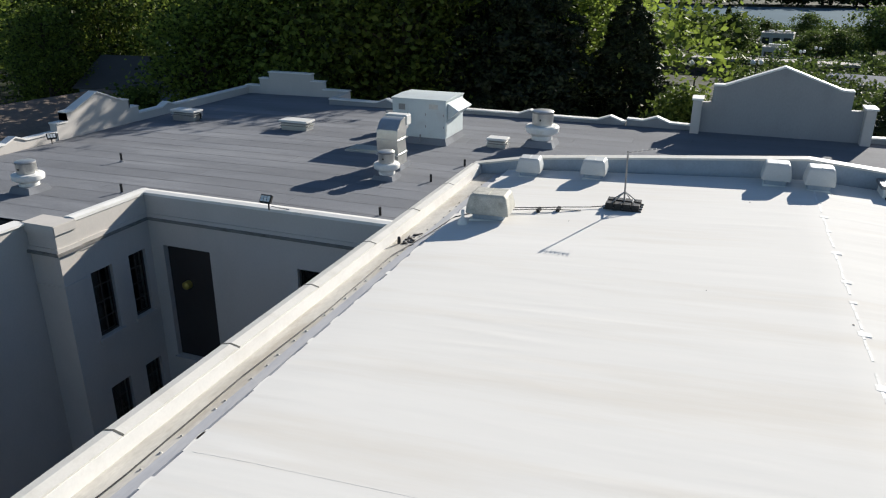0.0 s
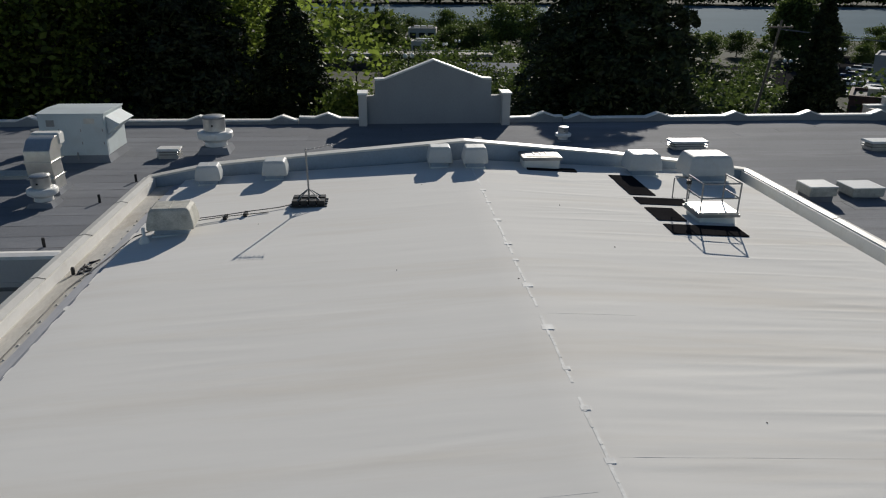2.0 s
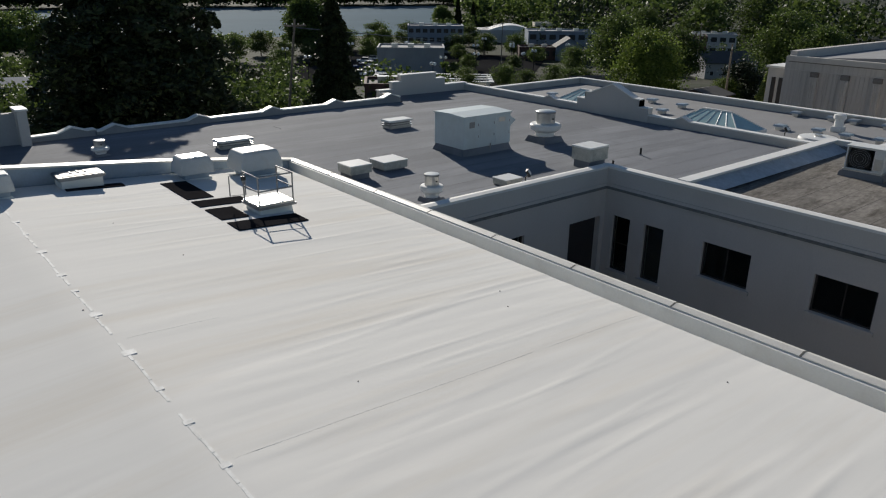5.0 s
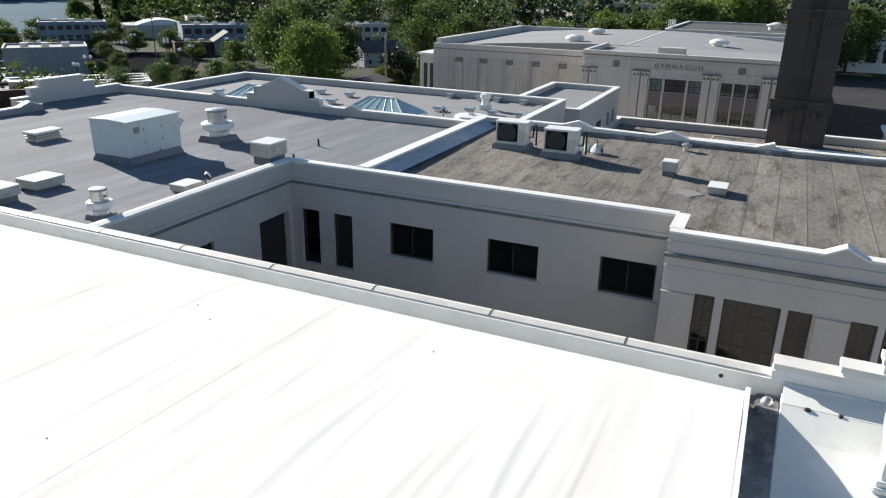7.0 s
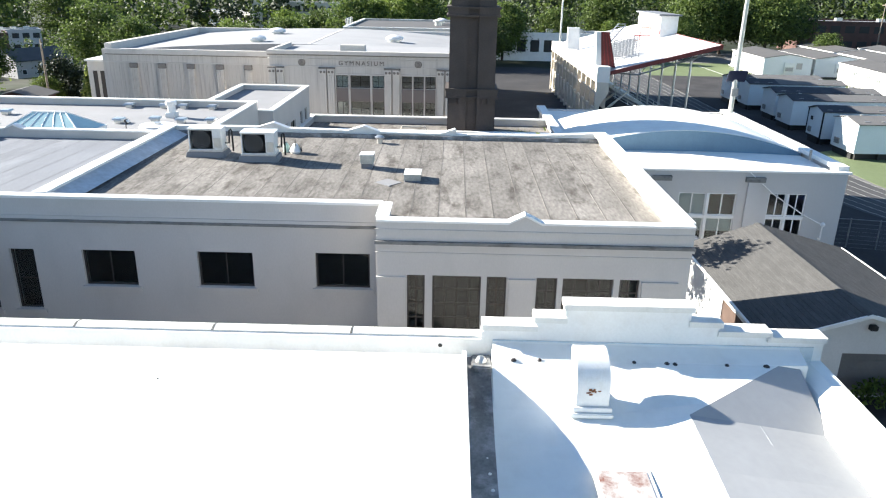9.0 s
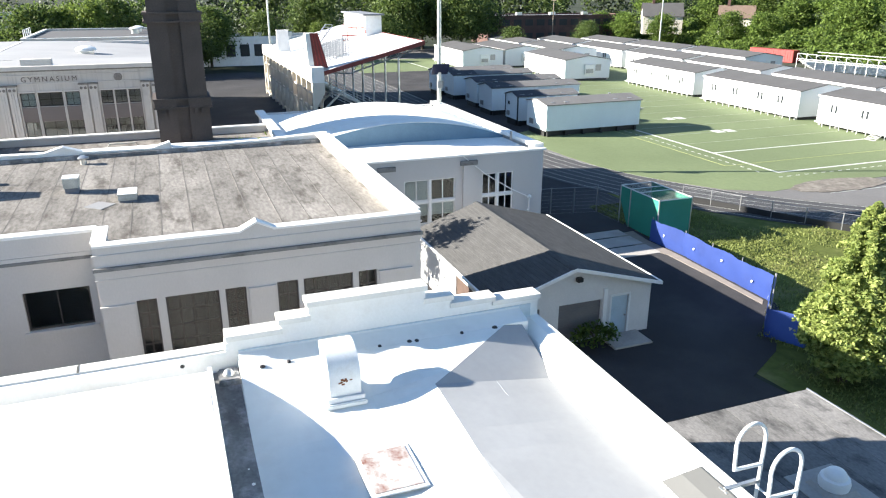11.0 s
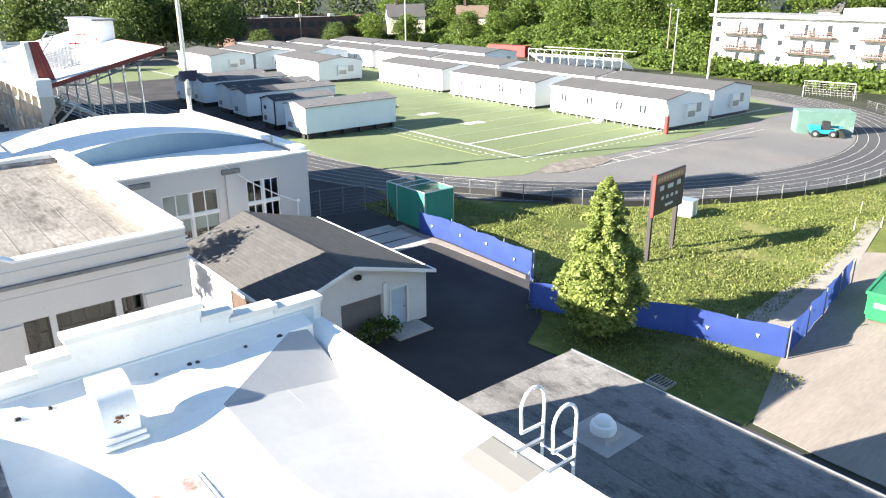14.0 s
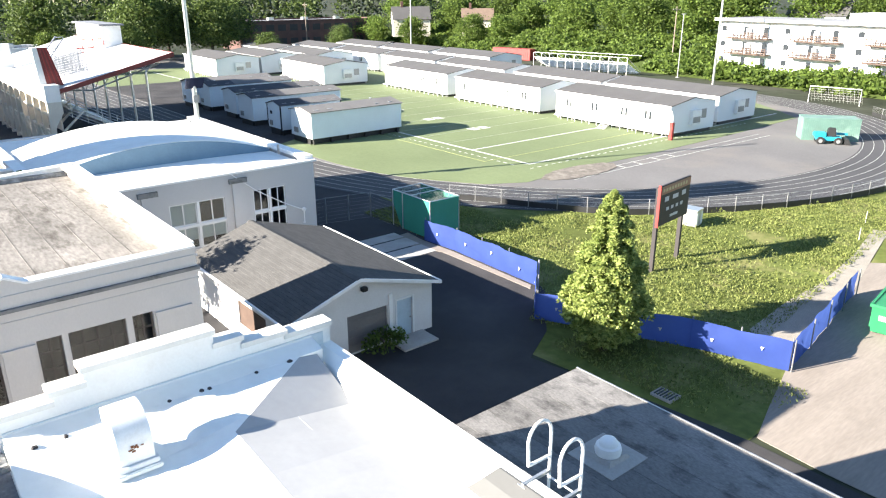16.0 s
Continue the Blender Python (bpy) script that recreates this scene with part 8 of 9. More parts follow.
for i in range(8):
    x = GA + 0.5 + 5.4 * i
    part("front_column", S().tube([(x, -25.0, 0), (x, -25.0, stand_z(-25) - 1.1)], 0.13, 8), GALV, gs)
    part("column_fork", S().tube([(x, -25.0, stand_z(-25) - 1.1), (x, -26.4, stand_z(-26.4) - 0.25)], 0.09, 6), GALV, gs)
    part("truss", S().tube([(x, -16.6, stand_z(-16.6) - 0.2), (x, -19.4, stand_z(-19.4) - 1.15), (x, -26.6, stand_z(-26.6) - 0.75)], 0.09, 6), GALV, gs)
    for k in range(9):
        y = -17.4 - k
        part("truss_web", S().tube([(x, y, stand_z(y) - 0.15), (x, y - 0.5, stand_z(y - 0.5) - 1.0 + 0.03 * k), (x, y - 1.0, stand_z(y - 1.0) - 0.15)], 0.045, 5), GALV, gs)
for i in range(10):
    y, z = -17.0 - 0.78 * i, 5.3 - 0.42 * i
    part("bench", S().box(GA + 0.4, GB - 0.4, y - 0.36, y, z - 0.06, z), GALV, gs)
    part("riser", S().box(GA + 0.4, GB - 0.4, y - 0.02, y + 0.02, z - 0.42, z - 0.06), STEEL, gs)
for i in range(7):
    part("end_rail", S().tube([(GA + 0.2, -16.9, 6.5 - 0.3 * i), (GA + 0.2, -24.6, 2.6 - 0.3 * i)], 0.035, 5), GALV, gs)
for i in range(6):
    part("end_rail_post", S().tube([(GA + 0.2, -17.2 - 1.4 * i, 4.4 - 0.71 * i), (GA + 0.2, -17.2 - 1.4 * i, 6.4 - 0.71 * i)], 0.035, 5), GALV, gs)
booth = thing("press_booth", "white box booth on the grandstand roof", "booth", (103, -26.9, 9.6))
part("body", S().box(-6, 6, -1.1, 1.1, -0.3, 2.75), WHITE_PAINT, booth)
part("roof", S().box(-6.35, 6.35, -1.45, 1.45, 2.75, 2.95), GREY_ROLL, booth, bevel=0.03)
part("base_band", S().box(-6.04, 6.04, -1.14, 1.14, -0.1, 0.12), MAROON, booth)
part("rail", S().tube([(-6.2, 1.2, 0.5), (-6.2, 1.2, 1.3), (-6.2, 3.6, 1.3), (-6.2, 3.6, -0.2), (-6.2, 4.3, -0.3)], 0.08, 6), RED_METAL, booth)
part("rail", S().tube([(-6.2, 2.4, 1.3), (-6.2, 2.4, 0.3), (-6.2, 4.4, 0.3)], 0.08, 6), RED_METAL, booth)
fin = thing("stair_fin", "white sloping fin with maroon stripes on the grandstand", "fin wall", (81.0, -16.0, 7.5))
part("fin", S().prism([(0.95, 0.2), (-1.15, 0.05), (-0.2, 3.7), (1.15, 3.7)], "x", 0, 1.1), WHITE_PAINT, fin)
part("face", S().prism([(0.35, 0.15), (-1.18, 0.02), (-0.2, 3.72), (0.7, 3.72)], "x", -0.05, -0.002), MAROON, fin)
for k in range(3):
    part("stripe", S().prism([(0.02 - 0.42 * k, 0.2), (-0.1 - 0.42 * k, 0.2), (0.38 - 0.25 * k, 3.66), (0.48 - 0.25 * k, 3.66)], "x", -0.09, -0.054), RED_METAL, fin)
fin2 = thing("stair_fin", "plain white sloping fin at the far end of the grandstand", "fin wall", (104.5, -16.0, 7.5))
part("fin", S().prism([(0.75, 0.0), (-1.0, 0.0), (-0.8, 2.75), (0.75, 2.75)], "x", 0, 0.5), WHITE_PAINT, fin2)
part("cap", S().box(-0.05, 0.55, -0.85, 0.8, 2.76, 2.84), WHITE_PAINT, fin2)
# greyer than GALV; the shading of the tubes is put into the colour
SCAFFOLD = surface("shade_grey_galvanised_tube", (0.36, 0.37, 0.38), 0.6, 0.3, var=0.1, bump=0)
pf = thing("roof_scaffold", "galvanised access stair and rails on the grandstand roof", "scaffold", (85.2, -17.4, 7.6))
for j in range(3):
    for i in range(6):
        part("upright", S().tube([(1.4 * j, -0.75 * i + 0.6, 0), (1.4 * j, -0.75 * i + 0.6, 2.0 + 0.18 * i)], 0.05, 5), SCAFFOLD, pf)
    for i in range(8):
        part("rail", S().tube([(1.4 * j, 0.7, 0.3 + 0.22 * i), (1.4 * j, -3.3, 0.9 + 0.27 * i)], 0.035, 5), SCAFFOLD, pf)
part("stair_flight", S().tube([(3.2, 0.6, 1.9), (6.5, -2.0, 4.0)], 0.07, 5).tube([(3.2, -0.2, 1.7), (6.5, -2.8, 3.8)], 0.07, 5), SCAFFOLD, pf)
for i in range(9):
    f = i / 8
    part("stair_tread", S().box(3.2 + 3.3 * f - 0.12, 3.2 + 3.3 * f + 0.12, -0.2 - 2.6 * f, 0.6 - 2.6 * f, 1.8 + 2.1 * f, 1.86 + 2.1 * f), SCAFFOLD, pf)


def light_pole(label, x, y, h, r=0.16, panel=0.0):
    p = thing("light_pole", label, "light pole", (x, y, 0), 0, "tall poles")
    part("shaft", S().lathe([(r, 0), (r * 0.6, h)], 10), GALV, p, smooth=True)
    part("base_plate", S().box(-0.3, 0.3, -0.3, 0.3, 0, 0.06), GALV, p)
    if panel:
        part("solar_panel", S().box(-0.08, 0.0, -0.75, 0.75, -0.5, 0.5), SOLAR, p, at=pose(-0.25, 0, panel, 0, -30, 0))
        part("control_box", S().box(-0.35, -0.1, -0.25, 0.25, panel - 1.6, panel - 1.0), STEEL, p)
    for dy in (-0.8, 0.8):
        part("arm", S().tube([(0, 0, h - 0.2), (0, dy, h - 0.1)], 0.05, 6), GALV, p)
    return p


light_pole("tall grey floodlight pole with a solar panel", 60.0, -22.4, 24, 0.22, 9.3)
light_pole("slender grey pole beyond the grandstand", 128, -17.5, 22, 0.2)
light_pole("slender grey pole behind the field's far side", 150, -112, 20, 0.2)
light_pole("grey floodlight pole at the grass slope", 72.3, -121.5, 24, 0.25)
light_pole("thin pole near the track's far curve", 84, -128, 12, 0.12)
light_pole("grey pole on the street side", 160, -60, 16, 0.16)

goal = thing("football_goal", "pale netted goal by the track", "goal", (48.6, -115.8, 0), 8)
part("frame", S().tube([(-3.6, 0, 0), (-3.6, 0, 2.4), (3.6, 0, 2.4), (3.6, 0, 0)], 0.06, 6), WHITE_PAINT, goal)
m = S()
for i in range(15):
    x = -3.6 + 7.2 * i / 14
    m.tube([(x, 0, 2.4), (x, -1.6, 0)], 0.014, 3)
for i in range(6):
    m.tube([(-3.6, -1.6 * i / 6, 2.4 - 2.4 * i / 6), (3.6, -1.6 * i / 6, 2.4 - 2.4 * i / 6)], 0.014, 3)
part("net", m, LINE, goal)
bl = thing("bleachers", "white open aluminium bleachers at the far side", "bleachers", (102, -121.5, 0), 10)
for i in range(8):
    part("bench", S().box(-11, 11, 2.6 - 0.75 * i, 3.0 - 0.75 * i, 2.7 - 0.32 * i, 2.78 - 0.32 * i), WHITE_PAINT, bl)
    part("foot_board", S().box(-11, 11, 2.2 - 0.75 * i, 2.5 - 0.75 * i, 2.3 - 0.32 * i, 2.36 - 0.32 * i), WHITE_PAINT, bl)
for i in range(12):
    part("frame", S().tube([(-11 + 2 * i, 3.0, 0), (-11 + 2 * i, 3.0, 3.7), (-11 + 2 * i, -3.2, 0.5)], 0.05, 5), WHITE_PAINT, bl)
part("back_rail", S().tube([(-11, -3.2, 3.7), (11, -3.2, 3.7)], 0.05, 5), WHITE_PAINT, bl)
part("back_rail", S().tube([(-11, 3.0, 3.7), (11, 3.0, 3.7)], 0.05, 5), WHITE_PAINT, bl)
rc = thing("red_container", "rust red steel container at the grass slope", "container", (132.5, -130.5, 0), 12)
part("box", S().box(-5.5, 5.5, -1.2, 1.2, 0.1, 2.7), RED_METAL, rc)
for i in range(18):
    part("rib", S().box(-5.4 + 0.6 * i, -5.1 + 0.6 * i, 1.2, 1.25, 0.2, 2.6), RED_METAL, rc)


# ---- trees ----
def leaf_mesh(name, centres, normals_up, size, seed, mat, stretch=1.5):
    """One mesh of many small bent leaves at the centres given."""
    r = np.random.RandomState(seed)
    c = np.asarray(centres, dtype=float)
    n = len(c)
    d = r.normal(size=(n, 3))
    d[:, 2] *= normals_up
    d /= np.linalg.norm(d, axis=1)[:, None]
    o = r.normal(size=(n, 3))
    e = np.cross(d, o)
    e /= np.linalg.norm(e, axis=1)[:, None]
    s = size * r.uniform(0.6, 1.4, size=(n, 1))
    v = np.stack([c - d * s * stretch * 0.5, c + e * s * 0.5, c + d * s * stretch * 0.5, c - e * s * 0.5], axis=1).reshape(-1, 3)
    me = bpy.data.meshes.new(name)
    me.vertices.add(4 * n)
    me.vertices.foreach_set("co", v.ravel())
    me.loops.add(4 * n)
    me.loops.foreach_set("vertex_index", np.arange(4 * n))
    me.polygons.add(n)
    me.polygons.foreach_set("loop_start", np.arange(n) * 4)
    me.polygons.foreach_set("loop_total", np.full(n, 4))
    me.materials.append(mat)
    me.update(calc_edges=True)
    return me


def broad_crown(seed, h, r, base, clumps, per, spread=0.55):
    """Leaf centres: clumps over an uneven egg-shaped crown, with gaps between them."""
    g = np.random.RandomState(seed)
    out, tips = [], []
    for _ in range(clumps):
        a, u = g.uniform(0, 2 * math.pi), g.uniform(-0.75, 1.0)
        rad = math.sqrt(max(0.05, 1 - u * u)) * g.uniform(0.55, 1.05) * (0.82 + 0.25 * math.sin(3 * a + seed))
        mid, half = (h + base) / 2, (h - base) / 2
        p = np.array([r * rad * math.cos(a), r * rad * math.sin(a), mid + half * u * g.uniform(0.85, 1.0)])
        tips.append(p)
        k = spread * g.uniform(0.6, 1.3)
        out.append(p + g.normal(size=(per, 3)) * [k, k, k * 0.6])
    return np.concatenate(out), tips


def cone_crown(seed, h, r, base, levels, per, droop=0.35, ragged=0.35, taper=0.75, foot=1.0):
    """Leaf centres along drooping boughs set in whorls up a stem."""
    g = np.random.RandomState(seed)
    out, tips = [], []
    for i in range(levels):
        f = i / (levels - 1)
        z = base + (h - base) * f
        rr = r * (1 - f) ** taper * (foot + (1 - foot) * min(1, f / 0.3)) + 0.15
        k = max(4, int(9 * (1 - f) + 4))
        for j in range(k):
            a = 2 * math.pi * (j + g.uniform(-0.4, 0.4)) / k + i
            l = rr * g.uniform(1 - ragged, 1.12)
            t = np.sqrt(g.uniform(0.03, 1, size=per))
            side = g.normal(size=per) * 0.16 * l * (1.1 - t * 0.6)
            x = np.cos(a) * l * t - np.sin(a) * side
            y = np.sin(a) * l * t + np.cos(a) * side
            zz = z - droop * l * t ** 1.6 + g.normal(size=per) * 0.10 * (0.4 + rr * 0.2)
            out.append(np.stack([x, y, zz], axis=1))
            tips.append(np.array([math.cos(a) * l * 0.8, math.sin(a) * l * 0.8, z - droop * l * 0.7]))
    return np.concatenate(out), tips


def limbs(h, base, tips, r0, count, seed):
    """A tapered trunk with limbs that reach for some of the clumps."""
    g = random.Random(seed)
    s = S().tube([(0, 0, 0), (0.05 * h * 0.1, 0, h * 0.3), (0, 0.03 * h * 0.1, h * 0.6), (0, 0, h * 0.92)], [r0, r0 * 0.75, r0 * 0.45, r0 * 0.1], 8)
    for p in g.sample(tips, min(count, len(tips))):
        z0 = max(base * 0.6, min(p[2] - 0.15 * h, h * 0.8)) if p[2] > base else base * 0.8
        q = Vector((p[0] * 0.45, p[1] * 0.45, z0 + (p[2] - z0) * 0.55))
        s.tube([(0, 0, z0), tuple(q), tuple(p)], [r0 * 0.3, r0 * 0.18, r0 * 0.05], 5)
    return s


def tree(label, x, y, kind, h, r, base, leaf, mat, seed, dens=(60, 90), group="", z=None, droop=0.35, ragged=0.35, taper=0.75, stretch=1.5, foot=1.0):
    t = thing("tree", label, "tree", (x, y, ground_z(x, y) if z is None else z), (seed * 77) % 360, group)
    if kind == "cone":
        pts, tips = cone_crown(seed, h, r, base, dens[0], dens[1], droop, ragged, taper, foot)
        trunk = limbs(h, base, tips, 0.028 * h, 14, seed)
    else:
        pts, tips = broad_crown(seed, h, r, base, dens[0], dens[1], r * 0.17 + 0.15)
        trunk = limbs(h * 0.9, base, tips, 0.026 * h, 16, seed)
    part("trunk", trunk, BARK, t, smooth=True)
    ob = new("crown", leaf_mesh("crown", pts, 0.6, leaf, seed, mat, stretch))
    ob.parent = t
    return t


def plant(ob, x, y, turn, k=1.0, dz=0.0):
    """A copy of a tree on the ground at x, y, k times its size."""
    return copy_thing(ob, pose(x, y, ground_z(x, y) + dz, 0, 0, turn) @ Matrix.Scale(k, 4))


# dark conifers and broadleaf trees across the street in front of the school
DK = "broad dark cedar shading the front of the school"
cedar = tree(DK, 15.2, 48.0, "cone", 18.5, 10.3, 0.6, 0.17, LEAF_DARK, 11, (46, 260), "dark cedars", 0.0, 0.22, 0.3, 0.5, 2.6)
plant(cedar, -12.5, 47.5, 140, 0.9)
c2 = tree("tall dark fir behind the front parapet", -13.5, 50.5, "cone", 18.5, 6.0, 1.5, 0.16, LEAF_DARK, 12, (44, 190), "dark firs", 0.0, 0.3, 0.3, 0.55, 2.2)
plant(c2, -5.8, 49.5, 80, 0.78)
tree("pointed dark spruce beside a leaning pole", 34.3, 56.0, "cone", 14.9, 3.6, 0.8, 0.16, LEAF_DARK, 13, (46, 170), "", 0.0, 0.45, 0.4, 0.7, 2.0)
tree("light green young tree before the street", -1.6, 44.0, "broad", 9.6, 2.4, 2.0, 0.17, LEAF_LIGHT, 14, (90, 120))
tree("leafy shrub before the dark cedars", 3.6, 44.5, "broad", 7.6, 2.6, 1.0, 0.17, LEAF_MID, 114, (60, 90))
# sunlit broadleaf trees beyond the corner pavilion
gt1 = tree("tall leafy green tree beyond the corner pavilion", -27.0, 45.0, "broad", 19.5, 6.4, 3.0, 0.24, LEAF_FRONT, 15, (130, 190), "leafy street trees")
for x, y, a, k in ((-34.5, 50.5, 70, 1.0), (-20.0, 46.5, 150, 1.08), (-57.0, 57.0, 230, 0.95), (-45.0, 60.0, 20, 1.0), (-24.0, 58.0, 300, 1.1), (-12.0, 57.0, 190, 1.1), (-66.0, 66.0, 110, 1.0)):
    plant(gt1, x, y, a, k)
tree("light green tree catching the sun beyond the gable", -33.0, 42.0, "broad", 13.5, 3.6, 5.0, 0.19, LEAF_FRONT, 16, (100, 110))
tree("pale green leafy tree beside the brown-roofed house", -52.5, 46.5, "broad", 13.0, 3.4, 2.0, 0.16, LEAF_FRONT, 17, (110, 120))
tree("round green street tree beside a house", -39.5, 42.5, "broad", 7.6, 2.4, 1.0, 0.2, LEAF_MID, 18, (90, 100))
rb = tree("dark green tree beyond the street", -35.0, 72.0, "broad", 12.5, 5.5, 1.5, 0.3, LEAF_FRONT, 20, (90, 90), "street trees")
for x, y, t, k in ((-62, 58, 60, 1), (-50, 80, 120, 1), (-72, 50, 10, 1), (-22, 76, 200, 0.9), (-76, 72, 90, 1.1), (-60, 96, 20, 1)):
    plant(rb, x, y, t, k)
# trees in the town between school and river
tb = tree("round leafy tree by the river street", 1.0, 228.0, "broad", 11.4, 6.4, 1.0, 0.40, LEAF_TOWN, 21, (70, 90), "town trees")
for x, y, t, k in ((-11, 238, 40, 0.98), (24, 278, 80, 0.82), (21, 222, 10, 0.68), (27, 219, 100, 0.72), (38, 236, 60, 1.15), (47, 244, 200, 1.1), (12, 286, 250, 0.55), (-30, 232, 30, 0.9), (-42, 244, 300, 1.0), (161, 213, 120, 0.7), (172, 208, 70, 0.66), (150, 216, 160, 0.72), (60, 240, 15, 0.8), (182, 204, 140, 0.6),
                   (155, 180, 22, 0.55), (163, 175, 61, 0.58), (171, 170, 99, 0.55), (200, 190, 10, 0.6), (212, 182, 50, 0.6), (152, 129, 80, 0.55), (115, 117, 20, 0.42), (119, 106, 60, 0.44), (124, 103, 160, 0.4), (108, 122, 220, 0.38), (84, 160, 0, 0.4), (92, 176, 40, 0.45), (100, 190, 80, 0.5), (112, 196, 120, 0.5), (78, 150, 160, 0.35), (126, 186, 200, 0.5), (138, 178, 240, 0.45), (146, 168, 280, 0.4), (132, 148, 320, 0.35), (120, 140, 10, 0.3), (141, 140, 50, 0.35), (90, 200, 90, 0.6), (76, 190, 130, 0.6), (66, 200, 170, 0.7), (104, 212, 210, 0.6), (134, 210, 250, 0.6), (144, 204, 290, 0.6), (160, 150, 330, 0.4), (168, 144, 20, 0.4), (186, 146, 60, 0.45), (96, 108, 5, 0.35), (104, 100, 55, 0.4), (110, 94, 95, 0.42), (215, 150, 33, 0.6), (196, 140, 73, 0.5), (182, 118, 113, 0.6), (170, 116, 153, 0.5)):
    plant(tb, x, y, t, k)
plant(tree("pale bush by the river street", -3.0, 225.0, "broad", 5.2, 2.5, 0.3, 0.3, LEAF_LIGHT, 121, (50, 60), "pale bushes"), 13, 220, 30, 0.9)
spire = tree("slim dark conifer by the river", -1.0, 266.0, "cone", 12.5, 2.4, 0.8, 0.35, LEAF_DARK, 122, (26, 60), "far conifers")
for x, y, t, k in ((236, 273, 20, 1.1), (243, 270, 80, 1.0), (-16, 262, 50, 0.9), (300, 236, 10, 1.1)):
    plant(spire, x, y, t, k)
pop = tree("tall leafy poplar between the car park and the river", 118.0, 208.0, "broad", 16.5, 7.2, 1.5, 0.5, LEAF_TOWN, 24, (190, 120), "poplars")
plant(pop, 230, 278, 40, 0.62)
big = tree("big dark green tree in the town", 136.0, 103.0, "broad", 15.0, 6.8, 1.5, 0.30, LEAF_TOWN, 123, (110, 130), "big town trees")
plant(big, 143, 92, 70, 0.8)
plant(big, 159, 76, 140, 1.03)
plant(big, 152, 66, 250, 0.8)
plant(big, 246, 150, 200, 1.1)
plant(big, 262, 138, 20, 1.2)
plant(big, 225, 160, 20, 0.9)
tl = tree("bright leafy tree before the town", 82.0, 57.0, "broad", 10.4, 4.3, 1.0, 0.2, LEAF_LIGHT, 22, (120, 170), "bright town trees")
plant(tl, 28.5, 51.0, 10, 0.46)
plant(tl, 92.5, 52.0, 90, 0.42)
tree("columnar bright green tree near the gymnasium", 94.0, 47.0, "cone", 5.4, 1.4, 0.3, 0.2, LEAF_BRIGHT, 23, (26, 70))
tree("dark reddish shrub beside the utility pole", 96.0, 51.5, "broad", 6.2, 2.8, 0.4, 0.22, LEAF_DARK, 124, (70, 80))
# trees behind gymnasium, grandstand and field
bt = tree("tall green tree behind the gymnasium", 150.0, 20.0, "broad", 13.0, 6.0, 1.5, 0.34, LEAF_TOWN, 25, (130, 90), "trees behind the gymnasium")
for x, y, t, k in ((158, 8, 40, 1.05), (150, 34, 90, 0.75), (160, 46, 120, 0.7), (168, 30, 200, 0.85), (140, 44, 100, 0.5), (132, 38, 10, 0.42), (163, -10, 20, 0.9), (152, -6, 80, 0.75), (170, -22, 140, 0.8), (180, -4, 10, 1.05), (186, -58, 0, 1.2), (190, -66, 60, 1.25), (182, -74, 110, 1.1), (172, -50, 20, 0.75), (196, -84, 200, 1.1), (168, -82, 60, 0.5), (176, -108, 20, 0.55), (205, -40, 70, 1.15)):
    plant(bt, x, y, t, k)
lbt = tree("bright leafy tree behind the gymnasium", 152.0, 12.5, "broad", 13.8, 5.4, 1.0, 0.32, LEAF_LIGHT, 125, (130, 90), "bright trees behind the gymnasium")
for x, y, t, k in ((190, 42, 50, 0.9), (176, 52, 120, 0.8), (144, 28, 20, 0.55), (165, -34, 80, 0.62), (172, 18, 220, 0.95)):
    plant(lbt, x, y, t, k)
bank_tree = tree("leafy tree on the far grass slope", 96.0, -152.0, "broad", 12.0, 5.5, 1.0, 0.36, LEAF_MID, 26, (110, 90), "trees on the slope", 3.5)
for x, y, t, z in ((108, -150, 30, 3), (120, -156, 80, 3), (131, -152, 140, 2), (88, -158, 60, 4.5), (112, -166, 220, 5), (142, -160, 10, 4), (152, -156, 90, 1), (165, -160, 50, 3), (178, -150, 120, 2), (100, -172, 15, 5), (78, -170, 300, 6), (66, -172, 200, 6), (54, -168, 40, 6), (40, -170, 70, 5), (128, -176, 100, 5), (150, -180, 30, 5), (190, -165, 80, 4), (205, -150, 20, 3)):
    copy_thing(bank_tree, pose(x, y, z, 0, 0, t))
# an unseen tree between the wing and the barrel-roofed block, added for the dappled shade on the workshop
tree("unseen leafy tree behind the wing that shades the workshop roof", 38.6, -4.4, "broad", 8.0, 1.7, 3.6, 0.2, LEAF_FRONT, 51, (30, 60), "", 0.0)
# the bright conifer by the blue fence
tree("bright green feathery conifer by the blue fence", 19.4, -25.8, "cone", 7.9, 2.6, 1.1, 0.10, LEAF_BRIGHT, 31, (44, 230), "", 0.0, 0.34, 0.5, 0.68, 2.0, 0.42)


def woods(name, label, spots, leaf, mat, seed):
    """Distant woods in one sheet of foliage."""
    pts = []
    for i, (x, y, z, h, r) in enumerate(spots):
        p, _ = broad_crown(seed + i, h, r, h * 0.1, 26, 9, r * 0.22)
        pts.append(p + [x, y, z])
    ob = new(name, leaf_mesh(name, np.concatenate(pts), 0.6, leaf, seed, mat))
    return tagged(ob, label, "woods", "", "stuff")


